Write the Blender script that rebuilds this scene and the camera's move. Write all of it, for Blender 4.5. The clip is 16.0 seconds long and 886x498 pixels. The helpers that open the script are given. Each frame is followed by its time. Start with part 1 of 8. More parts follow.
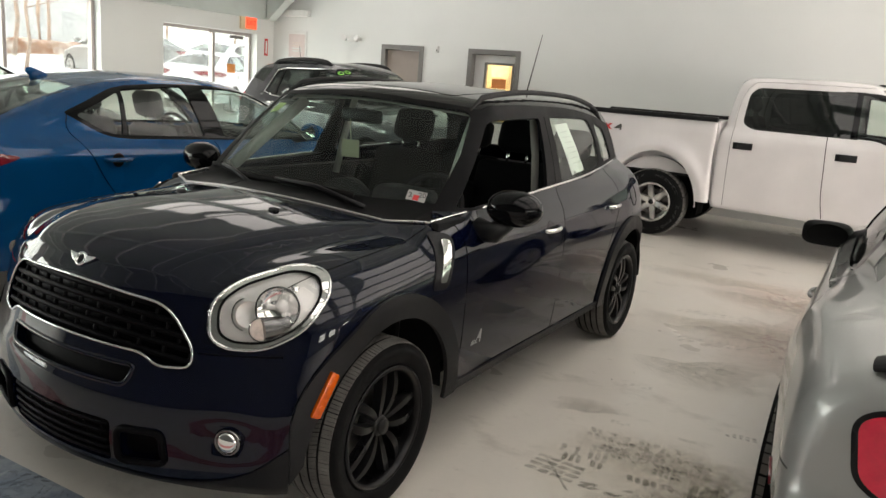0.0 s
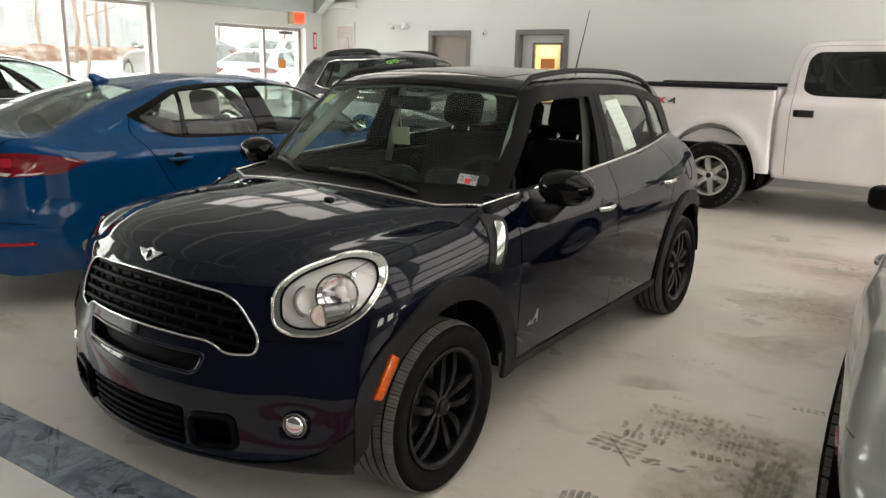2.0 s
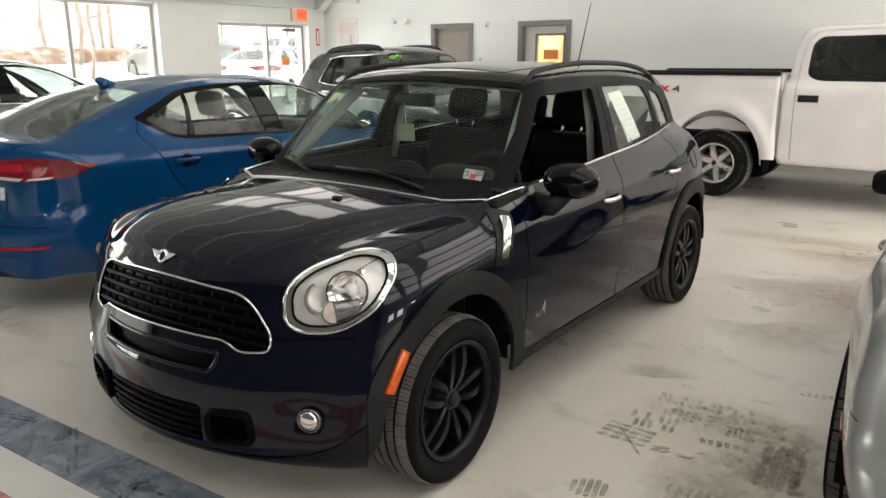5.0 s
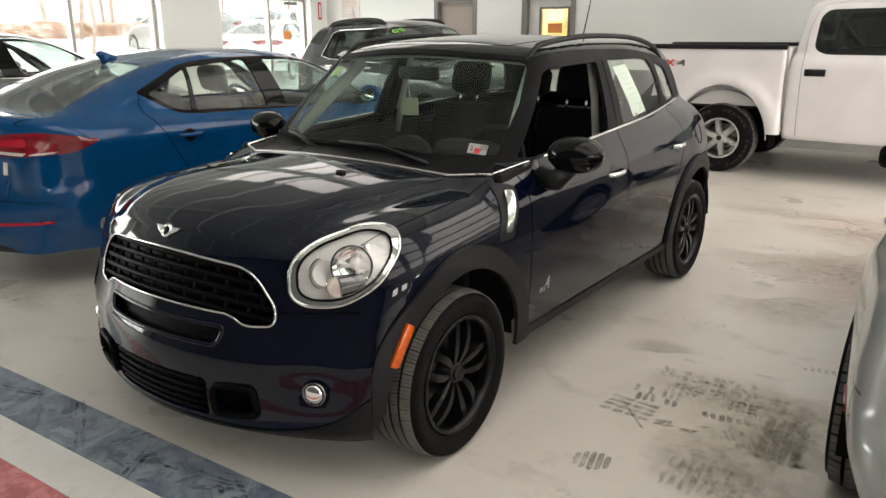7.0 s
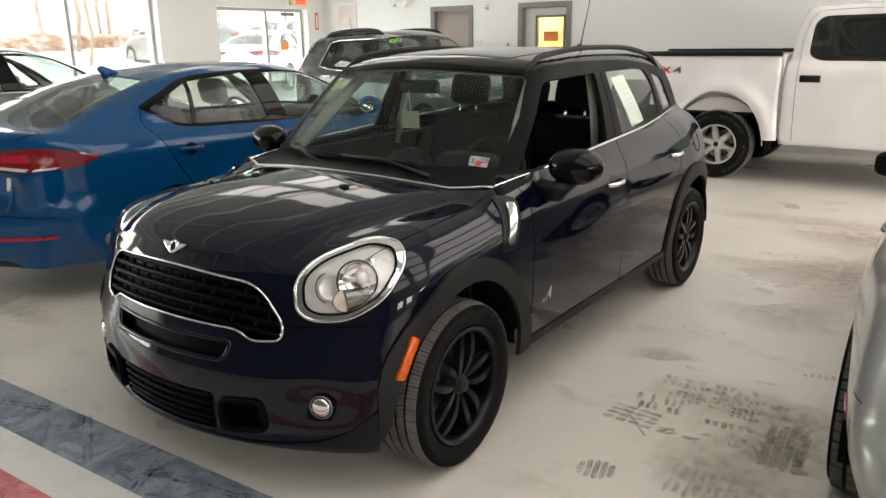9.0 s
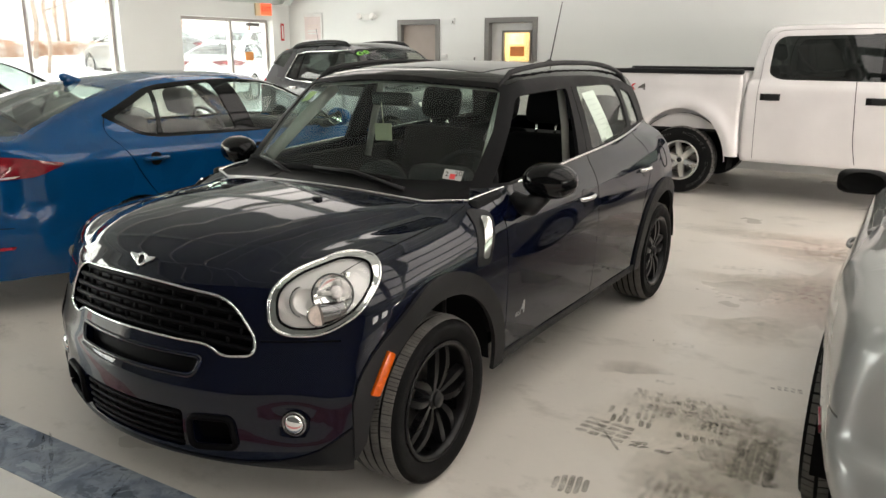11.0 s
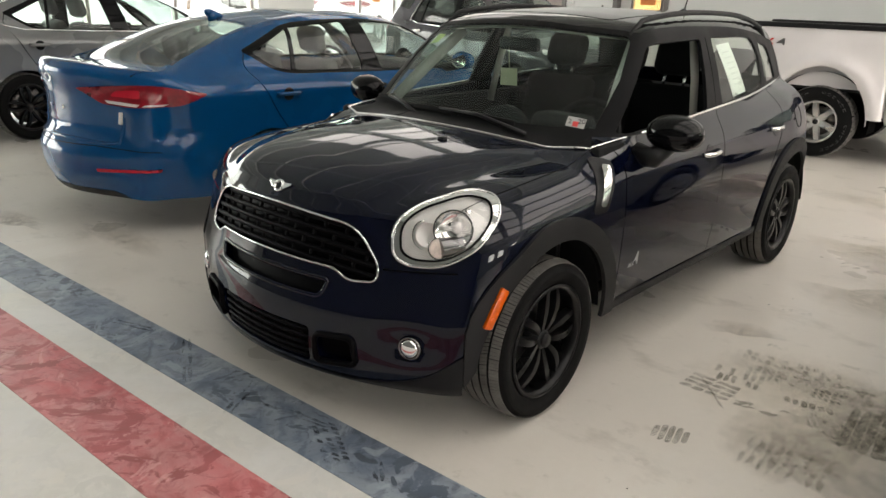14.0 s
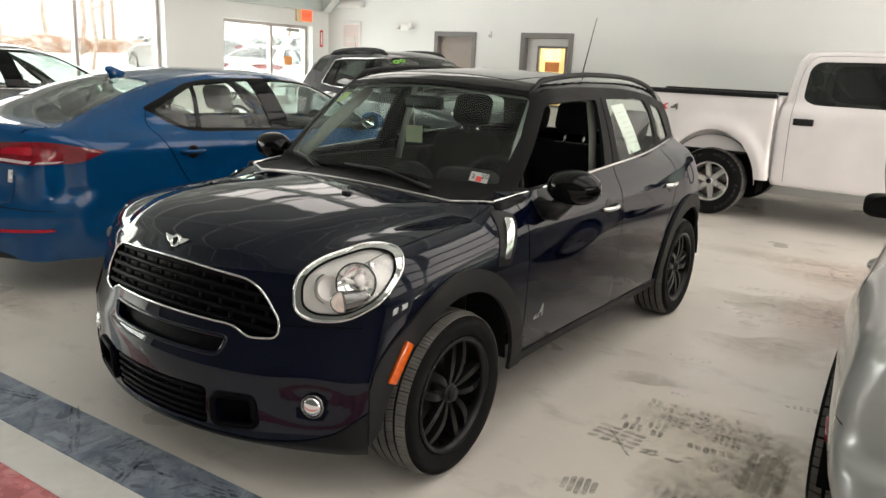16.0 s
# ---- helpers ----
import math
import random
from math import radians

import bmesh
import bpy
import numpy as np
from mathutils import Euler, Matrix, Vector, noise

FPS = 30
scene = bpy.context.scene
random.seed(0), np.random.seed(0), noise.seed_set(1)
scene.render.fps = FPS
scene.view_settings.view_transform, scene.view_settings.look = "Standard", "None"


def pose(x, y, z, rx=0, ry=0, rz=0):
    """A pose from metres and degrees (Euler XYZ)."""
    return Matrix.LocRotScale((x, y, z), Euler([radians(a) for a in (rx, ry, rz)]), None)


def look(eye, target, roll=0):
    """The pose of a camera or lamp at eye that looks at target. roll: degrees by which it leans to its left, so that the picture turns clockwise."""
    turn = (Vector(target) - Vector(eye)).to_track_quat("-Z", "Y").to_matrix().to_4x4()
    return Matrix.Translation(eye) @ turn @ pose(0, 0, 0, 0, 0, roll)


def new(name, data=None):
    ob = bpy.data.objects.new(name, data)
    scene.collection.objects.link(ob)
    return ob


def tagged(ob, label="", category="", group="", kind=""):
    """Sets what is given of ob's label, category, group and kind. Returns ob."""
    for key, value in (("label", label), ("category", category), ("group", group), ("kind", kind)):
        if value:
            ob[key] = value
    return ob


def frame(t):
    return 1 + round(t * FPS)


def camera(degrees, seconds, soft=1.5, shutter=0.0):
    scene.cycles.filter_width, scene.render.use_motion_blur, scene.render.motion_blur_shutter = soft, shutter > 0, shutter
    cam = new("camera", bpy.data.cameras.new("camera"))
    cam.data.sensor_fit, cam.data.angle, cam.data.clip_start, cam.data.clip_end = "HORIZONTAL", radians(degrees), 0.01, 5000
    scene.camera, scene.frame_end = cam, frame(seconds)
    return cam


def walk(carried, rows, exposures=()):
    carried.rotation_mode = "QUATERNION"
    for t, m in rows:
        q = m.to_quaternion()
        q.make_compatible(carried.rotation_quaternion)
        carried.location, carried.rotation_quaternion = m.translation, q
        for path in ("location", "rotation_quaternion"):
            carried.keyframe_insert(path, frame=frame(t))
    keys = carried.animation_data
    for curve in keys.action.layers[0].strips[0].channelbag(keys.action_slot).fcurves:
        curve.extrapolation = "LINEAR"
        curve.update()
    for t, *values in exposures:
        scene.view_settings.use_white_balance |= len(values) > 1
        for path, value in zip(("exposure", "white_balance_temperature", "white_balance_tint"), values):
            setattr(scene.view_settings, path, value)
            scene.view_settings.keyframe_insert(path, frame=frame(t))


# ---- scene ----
cam = camera(61.3, 16.0)
PATH = [
    (0, (2.228, -3.325, 1.521), (1.227, -1.648, 1.092), 4.6),
    (0.5, (2.238, -3.32, 1.51), (1.203, -1.668, 1.065), 3.0),
    (1, (2.233, -3.314, 1.513), (1.172, -1.687, 1.035), 2.0),
    (1.5, (2.24, -3.327, 1.507), (1.142, -1.731, 1.011), 1.8),
    (2, (2.252, -3.348, 1.518), (1.134, -1.76, 1.044), 1.3),
    (2.5, (2.262, -3.347, 1.526), (1.141, -1.749, 1.088), -0.1),
    (3, (2.272, -3.347, 1.534), (1.146, -1.749, 1.113), -0.7),
    (3.5, (2.278, -3.377, 1.536), (1.16, -1.776, 1.102), -0.7),
    (6, (2.27, -3.377, 1.537), (1.129, -1.825, 0.998), -0.1),
    (6.5, (2.27, -3.379, 1.533), (1.134, -1.831, 0.977), -0.3),
    (7, (2.268, -3.379, 1.531), (1.14, -1.824, 0.976), -0.2),
    (7.5, (2.275, -3.38, 1.547), (1.119, -1.846, 0.989), -1.3),
    (8, (2.284, -3.389, 1.57), (1.111, -1.866, 1.02), -3.6),
    (8.5, (2.277, -3.397, 1.567), (1.125, -1.856, 1.022), -2.7),
    (9, (2.267, -3.411, 1.561), (1.14, -1.848, 1.023), -0.8),
    (9.5, (2.233, -3.423, 1.583), (1.128, -1.845, 1.046), 1.3),
    (9.7, (2.216, -3.438, 1.549), (1.131, -1.841, 1.031), 1.6),
    (11.8, (2.22, -3.409, 1.564), (1.183, -1.772, 1.069), -0.8),
    (12, (2.213, -3.422, 1.561), (1.179, -1.78, 1.074), -1.4),
    (12.5, (2.18, -3.443, 1.558), (1.213, -1.763, 1.066), -1.3),
    (13, (2.161, -3.477, 1.537), (1.303, -1.741, 1.039), 3.1),
    (13.5, (2.205, -3.517, 1.531), (1.137, -1.935, 0.933), 3.6),
    (14, (2.247, -3.517, 1.552), (0.994, -2.095, 0.913), 1.8),
    (14.5, (2.26, -3.511, 1.524), (1.068, -2.008, 0.958), 1.1),
    (15, (2.276, -3.487, 1.522), (1.157, -1.912, 1.007), 1.2),
    (15.5, (2.277, -3.474, 1.519), (1.197, -1.861, 1.036), 2.3),
    (16, (2.279, -3.482, 1.52), (1.165, -1.889, 1.047), 2.7),
]
walk(cam, [(t, look(eye, target, roll)) for t, eye, target, roll in PATH], [(0, -0.24), (2, -0.23), (3.5, -0.13), (6, 0.06), (9, 0.07), (13, 0.06), (14, 0.0), (16, 0.07)])

# ---------------------------------------------------------------- sky, sun and the light of the windows
SKY, SUN = 0.75, 3.5
wd = bpy.data.worlds.new("overcast_sky")
scene.world = wd
wd.use_nodes = True
nt = wd.node_tree
sky = nt.nodes.new("ShaderNodeTexSky")
sky.sky_type, sky.sun_disc = "NISHITA", False
sky.sun_elevation, sky.sun_rotation = radians(38), radians(250)
sky.air_density, sky.dust_density = 1.0, 4.0
hazy = nt.nodes.new("ShaderNodeMixRGB")
hazy.inputs[0].default_value = 0.75
hazy.inputs[2].default_value = (4.2, 4.2, 4.15, 1)
nt.links.new(sky.outputs[0], hazy.inputs[1])
nt.links.new(hazy.outputs[0], nt.nodes["Background"].inputs[0])
nt.nodes["Background"].inputs[1].default_value = SKY
sun = new("sun", bpy.data.lights.new("sun", "SUN"))
sun.data.energy, sun.data.angle, sun.data.color = SUN, radians(12), (1.0, 0.96, 0.9)
sun.matrix_basis = look((-8, -3, 8), (0, 0, 0))


def window_light(name, at, towards, w, h, power, color=(0.97, 0.985, 0.97)):
    lamp = bpy.data.lights.new(name, "AREA")
    lamp.shape, lamp.size, lamp.size_y, lamp.energy, lamp.color = "RECTANGLE", w, h, power, color
    ob = new(name, lamp)
    ob.matrix_basis = look(at, towards)
    return ob


# ---------------------------------------------------------------- materials
def mat(name, color, rough=0.5, metal=0.0, coat=0.0, vary=0.12, scale=6.0, bump=0.0, bscale=60.0, rvary=0.12, second=None, mixat=(0.45, 0.7), spec=0.5, flake=0.0, sheen=0.0, coat_ior=1.5):
    """A painted, plastic, metal, cloth or stone surface: two scales of noise on colour, gloss and relief."""
    m = bpy.data.materials.new(name)
    m.use_nodes = True
    nt = m.node_tree
    b = nt.nodes["Principled BSDF"]
    b.inputs["Metallic"].default_value = metal
    b.inputs["Coat Weight"].default_value = coat
    b.inputs["Coat Roughness"].default_value = 0.03
    b.inputs["Coat IOR"].default_value = coat_ior
    b.inputs["Specular IOR Level"].default_value = spec
    b.inputs["Sheen Weight"].default_value = sheen
    tc = nt.nodes.new("ShaderNodeTexCoord")
    big = nt.nodes.new("ShaderNodeTexNoise")
    big.inputs["Scale"].default_value, big.inputs["Detail"].default_value = scale, 5
    fine = nt.nodes.new("ShaderNodeTexNoise")
    fine.inputs["Scale"].default_value, fine.inputs["Detail"].default_value = bscale, 3
    for n in (big, fine):
        nt.links.new(tc.outputs["Object"], n.inputs["Vector"])
    ramp = nt.nodes.new("ShaderNodeValToRGB")
    c = np.array(color[:3])
    ramp.color_ramp.elements[0].position, ramp.color_ramp.elements[1].position = mixat if second else (0.3, 0.7)
    ramp.color_ramp.elements[0].color = (*(c * (1 - vary)), 1)
    ramp.color_ramp.elements[1].color = (*(second if second else np.minimum(c * (1 + vary), 1)), 1)
    nt.links.new(big.outputs[0], ramp.inputs[0])
    tone = nt.nodes.new("ShaderNodeMixRGB")
    tone.blend_type = "MULTIPLY"
    tone.inputs[0].default_value = min(1.0, vary * 1.5 + flake)
    nt.links.new(ramp.outputs[0], tone.inputs[1])
    g = nt.nodes.new("ShaderNodeMapRange")
    g.inputs[3].default_value, g.inputs[4].default_value = 0.7, 1.15
    nt.links.new(fine.outputs[0], g.inputs[0])
    nt.links.new(g.outputs[0], tone.inputs[2])
    nt.links.new(tone.outputs[0], b.inputs["Base Color"])
    r = nt.nodes.new("ShaderNodeMapRange")
    r.inputs[1].default_value, r.inputs[2].default_value = 0.3, 0.7
    r.inputs[3].default_value, r.inputs[4].default_value = max(0.02, rough - rvary * rough), min(1.0, rough + rvary * rough)
    nt.links.new(big.outputs[0], r.inputs[0])
    nt.links.new(r.outputs[0], b.inputs["Roughness"])
    if bump:
        bp = nt.nodes.new("ShaderNodeBump")
        bp.inputs["Strength"].default_value, bp.inputs["Distance"].default_value = bump, 0.004
        nt.links.new(fine.outputs[0], bp.inputs["Height"])
        nt.links.new(bp.outputs[0], b.inputs["Normal"])
    return m


def glass(name, tint, gloss=1.0, haze=0.0):
    """Thin glazing: clear through, mirror-like at its surface."""
    m = bpy.data.materials.new(name)
    m.use_nodes = True
    nt = m.node_tree
    nt.nodes.remove(nt.nodes["Principled BSDF"])
    out = nt.nodes["Material Output"]
    tr = nt.nodes.new("ShaderNodeBsdfTransparent")
    tr.inputs[0].default_value = (*tint, 1)
    gl = nt.nodes.new("ShaderNodeBsdfGlossy")
    gl.inputs[0].default_value, gl.inputs[1].default_value = (gloss, gloss, gloss, 1), 0.01
    lw = nt.nodes.new("ShaderNodeLayerWeight")
    lw.inputs[0].default_value = 0.5
    pw = nt.nodes.new("ShaderNodeMath")
    pw.operation, pw.inputs[1].default_value = "POWER", 5.0
    nt.links.new(lw.outputs["Facing"], pw.inputs[0])
    fr = nt.nodes.new("ShaderNodeMapRange")
    fr.inputs[3].default_value, fr.inputs[4].default_value = 0.045, 1.0
    nt.links.new(pw.outputs[0], fr.inputs[0])
    mx = nt.nodes.new("ShaderNodeMixShader")
    nt.links.new(fr.outputs[0], mx.inputs[0])
    nt.links.new(tr.outputs[0], mx.inputs[1])
    nt.links.new(gl.outputs[0], mx.inputs[2])
    last = mx
    if haze:
        df = nt.nodes.new("ShaderNodeBsdfDiffuse")
        df.inputs[0].default_value = (0.75, 0.76, 0.72, 1)
        ns = nt.nodes.new("ShaderNodeTexNoise")
        ns.inputs["Scale"].default_value, ns.inputs["Detail"].default_value = 3.0, 6
        tc = nt.nodes.new("ShaderNodeTexCoord")
        nt.links.new(tc.outputs["Object"], ns.inputs["Vector"])
        mr = nt.nodes.new("ShaderNodeMapRange")
        mr.inputs[1].default_value, mr.inputs[2].default_value, mr.inputs[3].default_value, mr.inputs[4].default_value = 0.35, 0.75, haze * 0.2, haze
        nt.links.new(ns.outputs[0], mr.inputs[0])
        m2 = nt.nodes.new("ShaderNodeMixShader")
        nt.links.new(mr.outputs[0], m2.inputs[0])
        nt.links.new(mx.outputs[0], m2.inputs[1])
        nt.links.new(df.outputs[0], m2.inputs[2])
        last = m2
    nt.links.new(last.outputs[0], out.inputs[0])
    return m


def glow(name, color, strength):
    m = bpy.data.materials.new(name)
    m.use_nodes = True
    b = m.node_tree.nodes["Principled BSDF"]
    b.inputs["Base Color"].default_value = (*color, 1)
    b.inputs["Emission Color"].default_value = (*color, 1)
    b.inputs["Emission Strength"].default_value = strength
    return m


def floor_material():
    """Worn, sealed concrete: cloudy off-white, grey scuffs, dusty brownish traffic stains, gloss that comes and goes."""
    m = mat("sealed_concrete", (0.650, 0.614, 0.558), 0.34, vary=0.07, scale=0.9, bump=0.06, bscale=30, rvary=0.3)
    nt = m.node_tree
    b = nt.nodes["Principled BSDF"]
    base = b.inputs["Base Color"].links[0].from_socket
    tc = nt.nodes["Texture Coordinate"]
    for sc, lo, hi, col, amt, det, stretch in ((0.55, 0.52, 0.78, (0.36, 0.335, 0.29), 0.55, 9, (1, 0.8, 1)), (2.6, 0.56, 0.74, (0.30, 0.275, 0.235), 0.5, 10, (1, 1.6, 1)), (9.0, 0.62, 0.75, (0.2, 0.18, 0.15), 0.35, 8, (1, 1, 1)), (1.3, 0.55, 0.8, (0.72, 0.71, 0.68), 0.5, 6, (1.5, 0.6, 1))):
        mp = nt.nodes.new("ShaderNodeMapping")
        mp.inputs["Scale"].default_value = stretch
        mp.inputs["Location"].default_value = (sc * 7, 3, 0)
        ns = nt.nodes.new("ShaderNodeTexNoise")
        ns.inputs["Scale"].default_value, ns.inputs["Detail"].default_value, ns.inputs["Roughness"].default_value = sc, det, 0.65
        mr = nt.nodes.new("ShaderNodeMapRange")
        mr.inputs[1].default_value, mr.inputs[2].default_value, mr.inputs[4].default_value = lo, hi, amt
        mx = nt.nodes.new("ShaderNodeMixRGB")
        mx.inputs[2].default_value = (*col, 1)
        nt.links.new(tc.outputs["Object"], mp.inputs[0])
        nt.links.new(mp.outputs[0], ns.inputs["Vector"])
        nt.links.new(ns.outputs[0], mr.inputs[0])
        nt.links.new(mr.outputs[0], mx.inputs[0])
        nt.links.new(base, mx.inputs[1])
        base = mx.outputs[0]
    nt.links.new(base, b.inputs["Base Color"])
    return m


def worn_paint(name, color, under, lo=0.42, hi=0.62, dark=0.45):
    """Floor paint, scuffed through in swirls."""
    m = mat(name, color, 0.4, vary=0.25 if dark < 0.8 else 0.05, scale=5, bump=0.1, bscale=40)
    nt = m.node_tree
    b = nt.nodes["Principled BSDF"]
    base = b.inputs["Base Color"].links[0].from_socket
    tc = nt.nodes["Texture Coordinate"]
    for sc, a, z, col, amt in ((3.2, lo, hi, under, 0.85), (11.0, 0.5, 0.68, np.array(color) * dark, 0.7), (5.5, 0.55, 0.58, np.array(color) * dark, 0.85), (2.4, 0.58, 0.61, np.array(color) * (0.3 + 0.7 * dark), 0.8), (4.0, 0.58, 0.61, np.array(under) * 1.15, 0.6), (1.4, 0.45, 0.7, np.minimum(np.array(color) * 1.35, 0.7), 0.5)):
        ns = nt.nodes.new("ShaderNodeTexNoise")
        ns.inputs["Scale"].default_value, ns.inputs["Detail"].default_value, ns.inputs["Roughness"].default_value, ns.inputs["Distortion"].default_value = sc, 8, 0.62, 1.6
        mr = nt.nodes.new("ShaderNodeMapRange")
        mr.inputs[1].default_value, mr.inputs[2].default_value, mr.inputs[4].default_value = a, z, amt
        mx = nt.nodes.new("ShaderNodeMixRGB")
        mx.inputs[2].default_value = (*[min(1.0, float(v)) for v in col], 1)
        nt.links.new(tc.outputs["Object"], ns.inputs["Vector"])
        nt.links.new(ns.outputs[0], mr.inputs[0])
        nt.links.new(mr.outputs[0], mx.inputs[0])
        nt.links.new(base, mx.inputs[1])
        base = mx.outputs[0]
    nt.links.new(base, b.inputs["Base Color"])
    return m


FLOOR = floor_material()
BLUE_BAND = worn_paint("scuffed_blue_floor_paint", (0.125, 0.155, 0.205), (0.32, 0.36, 0.40), 0.36, 0.62)
RED_BAND = worn_paint("scuffed_red_floor_paint", (0.47, 0.115, 0.125), (0.60, 0.33, 0.32), 0.34, 0.64, 0.62)
AISLE = worn_paint("worn_white_floor_paint", (0.66, 0.65, 0.61), (0.60, 0.58, 0.53), 0.40, 0.75, 0.9)
WALL = mat("white_wall_paint", (0.70, 0.715, 0.695), 0.55, vary=0.03, scale=0.8, bump=0.08, bscale=90)
CEIL = mat("pale_grey_ceiling_sheet", (0.44, 0.475, 0.455), 0.5, vary=0.04, scale=0.7, bump=0.05, bscale=30)
STEEL = mat("pale_green_grey_steel", (0.55, 0.60, 0.57), 0.4, vary=0.06, scale=3, bump=0.1)
FRAME = mat("grey_steel_door_frame", (0.17, 0.165, 0.155), 0.45, vary=0.1, scale=5)
BRONZE = mat("aluminium_window_frame", (0.42, 0.385, 0.36), 0.35, metal=0.5, vary=0.1)
DOORWHITE = mat("white_door_paint", (0.70, 0.70, 0.68), 0.4, vary=0.04)
TAUPE = mat("brown_grey_door", (0.30, 0.255, 0.225), 0.6, vary=0.05)
# the pane's diffuse haze stands in for the veil of outdoor glare
PANE = glass("window_pane", (0.93, 0.95, 0.93), 1.0, 0.22)
BACKGLASS = glass("dark_tinted_rear_glass", (0.42, 0.50, 0.46), 0.8, 0.05)
CARGLASS = glass("green_tinted_glass", (0.72, 0.79, 0.72), 1.0, 0.06)
# diffuse haze here paints in a pale reflection along with the dust
SCREEN = glass("hazed_windscreen", (0.72, 0.84, 0.79), 0.6, 0.016)
CLEARGLASS = glass("side_glass", (0.86, 0.92, 0.87), 0.8, 0.05)
DARKGLASS = glass("dark_privacy_glass", (0.07, 0.085, 0.08), 1.0, 0.006)
LENS = glass("headlamp_lens", (0.97, 0.97, 0.97), 1.0)
RUBBER = mat("black_rubber", (0.006, 0.006, 0.006), 0.7, vary=0.2, scale=20, bump=0.2, bscale=200, spec=0.12)
TREAD = mat("dusty_tyre_tread", (0.13, 0.125, 0.115), 0.8, vary=0.3, scale=14, bump=0.3, bscale=160)
TRIM = mat("black_plastic_trim", (0.005, 0.005, 0.0055), 0.42, vary=0.15, scale=12, bump=0.15, bscale=300, spec=0.3)
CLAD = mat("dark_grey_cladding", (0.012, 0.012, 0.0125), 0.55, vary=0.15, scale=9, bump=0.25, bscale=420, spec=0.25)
GLOSSBLACK = mat("gloss_black", (0.003, 0.003, 0.0035), 0.08, coat=1.0, vary=0.1, spec=0.0, coat_ior=1.32)
CHROME = mat("chrome", (0.86, 0.86, 0.85), 0.07, metal=1.0, vary=0.03, rvary=0.4)
SILVER = mat("silver_painted_alloy", (0.62, 0.61, 0.59), 0.3, metal=0.85, vary=0.06, scale=8)
BLACKALLOY = mat("satin_black_alloy", (0.004, 0.004, 0.0045), 0.30, metal=0.2, vary=0.15, scale=10, spec=0.35)
DISC = mat("brake_disc_iron", (0.16, 0.15, 0.14), 0.4, metal=0.9, vary=0.2, scale=20)
CLOTH = mat("black_seat_cloth", (0.007, 0.007, 0.0075), 0.9, vary=0.2, scale=20, bump=0.4, bscale=500, spec=0.1)
GREYCLOTH = mat("grey_seat_cloth", (0.10, 0.10, 0.10), 0.9, vary=0.2, scale=20, bump=0.4, bscale=500)
DASH = mat("dark_dashboard_plastic", (0.008, 0.008, 0.0085), 0.6, vary=0.15, scale=14, bump=0.3, bscale=300, spec=0.2)
LINER = mat("pale_headliner_cloth", (0.42, 0.41, 0.37), 0.9, vary=0.05, scale=20)
REDLENS = mat("red_lamp_lens", (0.42, 0.006, 0.022), 0.15, coat=0.5, vary=0.04, scale=30)
REDDARK = mat("dark_red_lamp_lens", (0.20, 0.006, 0.014), 0.15, coat=0.4, vary=0.2, scale=30)
WHITELENS = mat("clear_lamp_lens", (0.66, 0.64, 0.62), 0.18, coat=1.0, vary=0.15, scale=60, bump=0.3, bscale=120)
AMBER = mat("amber_reflector", (0.62, 0.10, 0.0), 0.25, coat=0.25, vary=0.15, scale=60)
BOWL = mat("lamp_reflector", (0.70, 0.69, 0.67), 0.38, metal=0.35, vary=0.05, scale=14)
PAPER = mat("white_paper", (0.72, 0.75, 0.72), 0.7, vary=0.04, scale=14)
GREEN = mat("green_marker_paint", (0.16, 0.52, 0.03), 0.5, vary=0.1)
RED = mat("red_sign_paint", (0.55, 0.03, 0.03), 0.45, vary=0.1)
INK = mat("dark_ink", (0.03, 0.03, 0.03), 0.6)


def carpaint(name, color, metal=0.35, flake=0.35, rough=0.28, ior=1.5, wave=0.45, soft=0.03):
    """Lacquered paint with flakes; the sheet metal under it is never quite even."""
    m = mat(name, color, rough, metal=metal, coat=1.0, vary=0.06, scale=2.2, bscale=900, flake=flake, rvary=0.15, spec=0.0, coat_ior=ior)
    nt = m.node_tree
    b = nt.nodes["Principled BSDF"]
    ns = nt.nodes.new("ShaderNodeTexNoise")
    ns.inputs["Scale"].default_value, ns.inputs["Detail"].default_value = 3.0, 1.0
    mp = nt.nodes.new("ShaderNodeMapping")
    mp.inputs["Scale"].default_value = (2.0, 0.6, 1.2)
    nt.links.new(nt.nodes["Texture Coordinate"].outputs["Object"], mp.inputs[0])
    nt.links.new(mp.outputs[0], ns.inputs["Vector"])
    bp = nt.nodes.new("ShaderNodeBump")
    bp.inputs["Strength"].default_value, bp.inputs["Distance"].default_value = wave, 0.006
    nt.links.new(ns.outputs[0], bp.inputs["Height"])
    nt.links.new(bp.outputs[0], b.inputs["Coat Normal"])
    b.inputs["Coat Roughness"].default_value = soft
    return m


NAVY = carpaint("dark_navy_car_paint", (0.0014, 0.0025, 0.0095), 0.0, ior=1.43, wave=0.2, soft=0.045)
ROOFBLACK = carpaint("black_roof_paint", (0.004, 0.004, 0.0045), 0.0)
BLUE = carpaint("blue_metallic_car_paint", (0.0015, 0.060, 0.185), 0.08, wave=0.3)
WHITE = carpaint("white_car_paint", (0.70, 0.675, 0.672), 0.0, 0.0, 0.35)
PEWTER = carpaint("silver_car_paint", (0.33, 0.335, 0.325), 0.3, 0.22, 0.36, wave=0.25)
GRAPHITE = carpaint("graphite_car_paint", (0.060, 0.060, 0.066), 0.2, 0.24)
GREYPAINT = carpaint("light_grey_car_paint", (0.22, 0.222, 0.222), 0.3, 0.2)


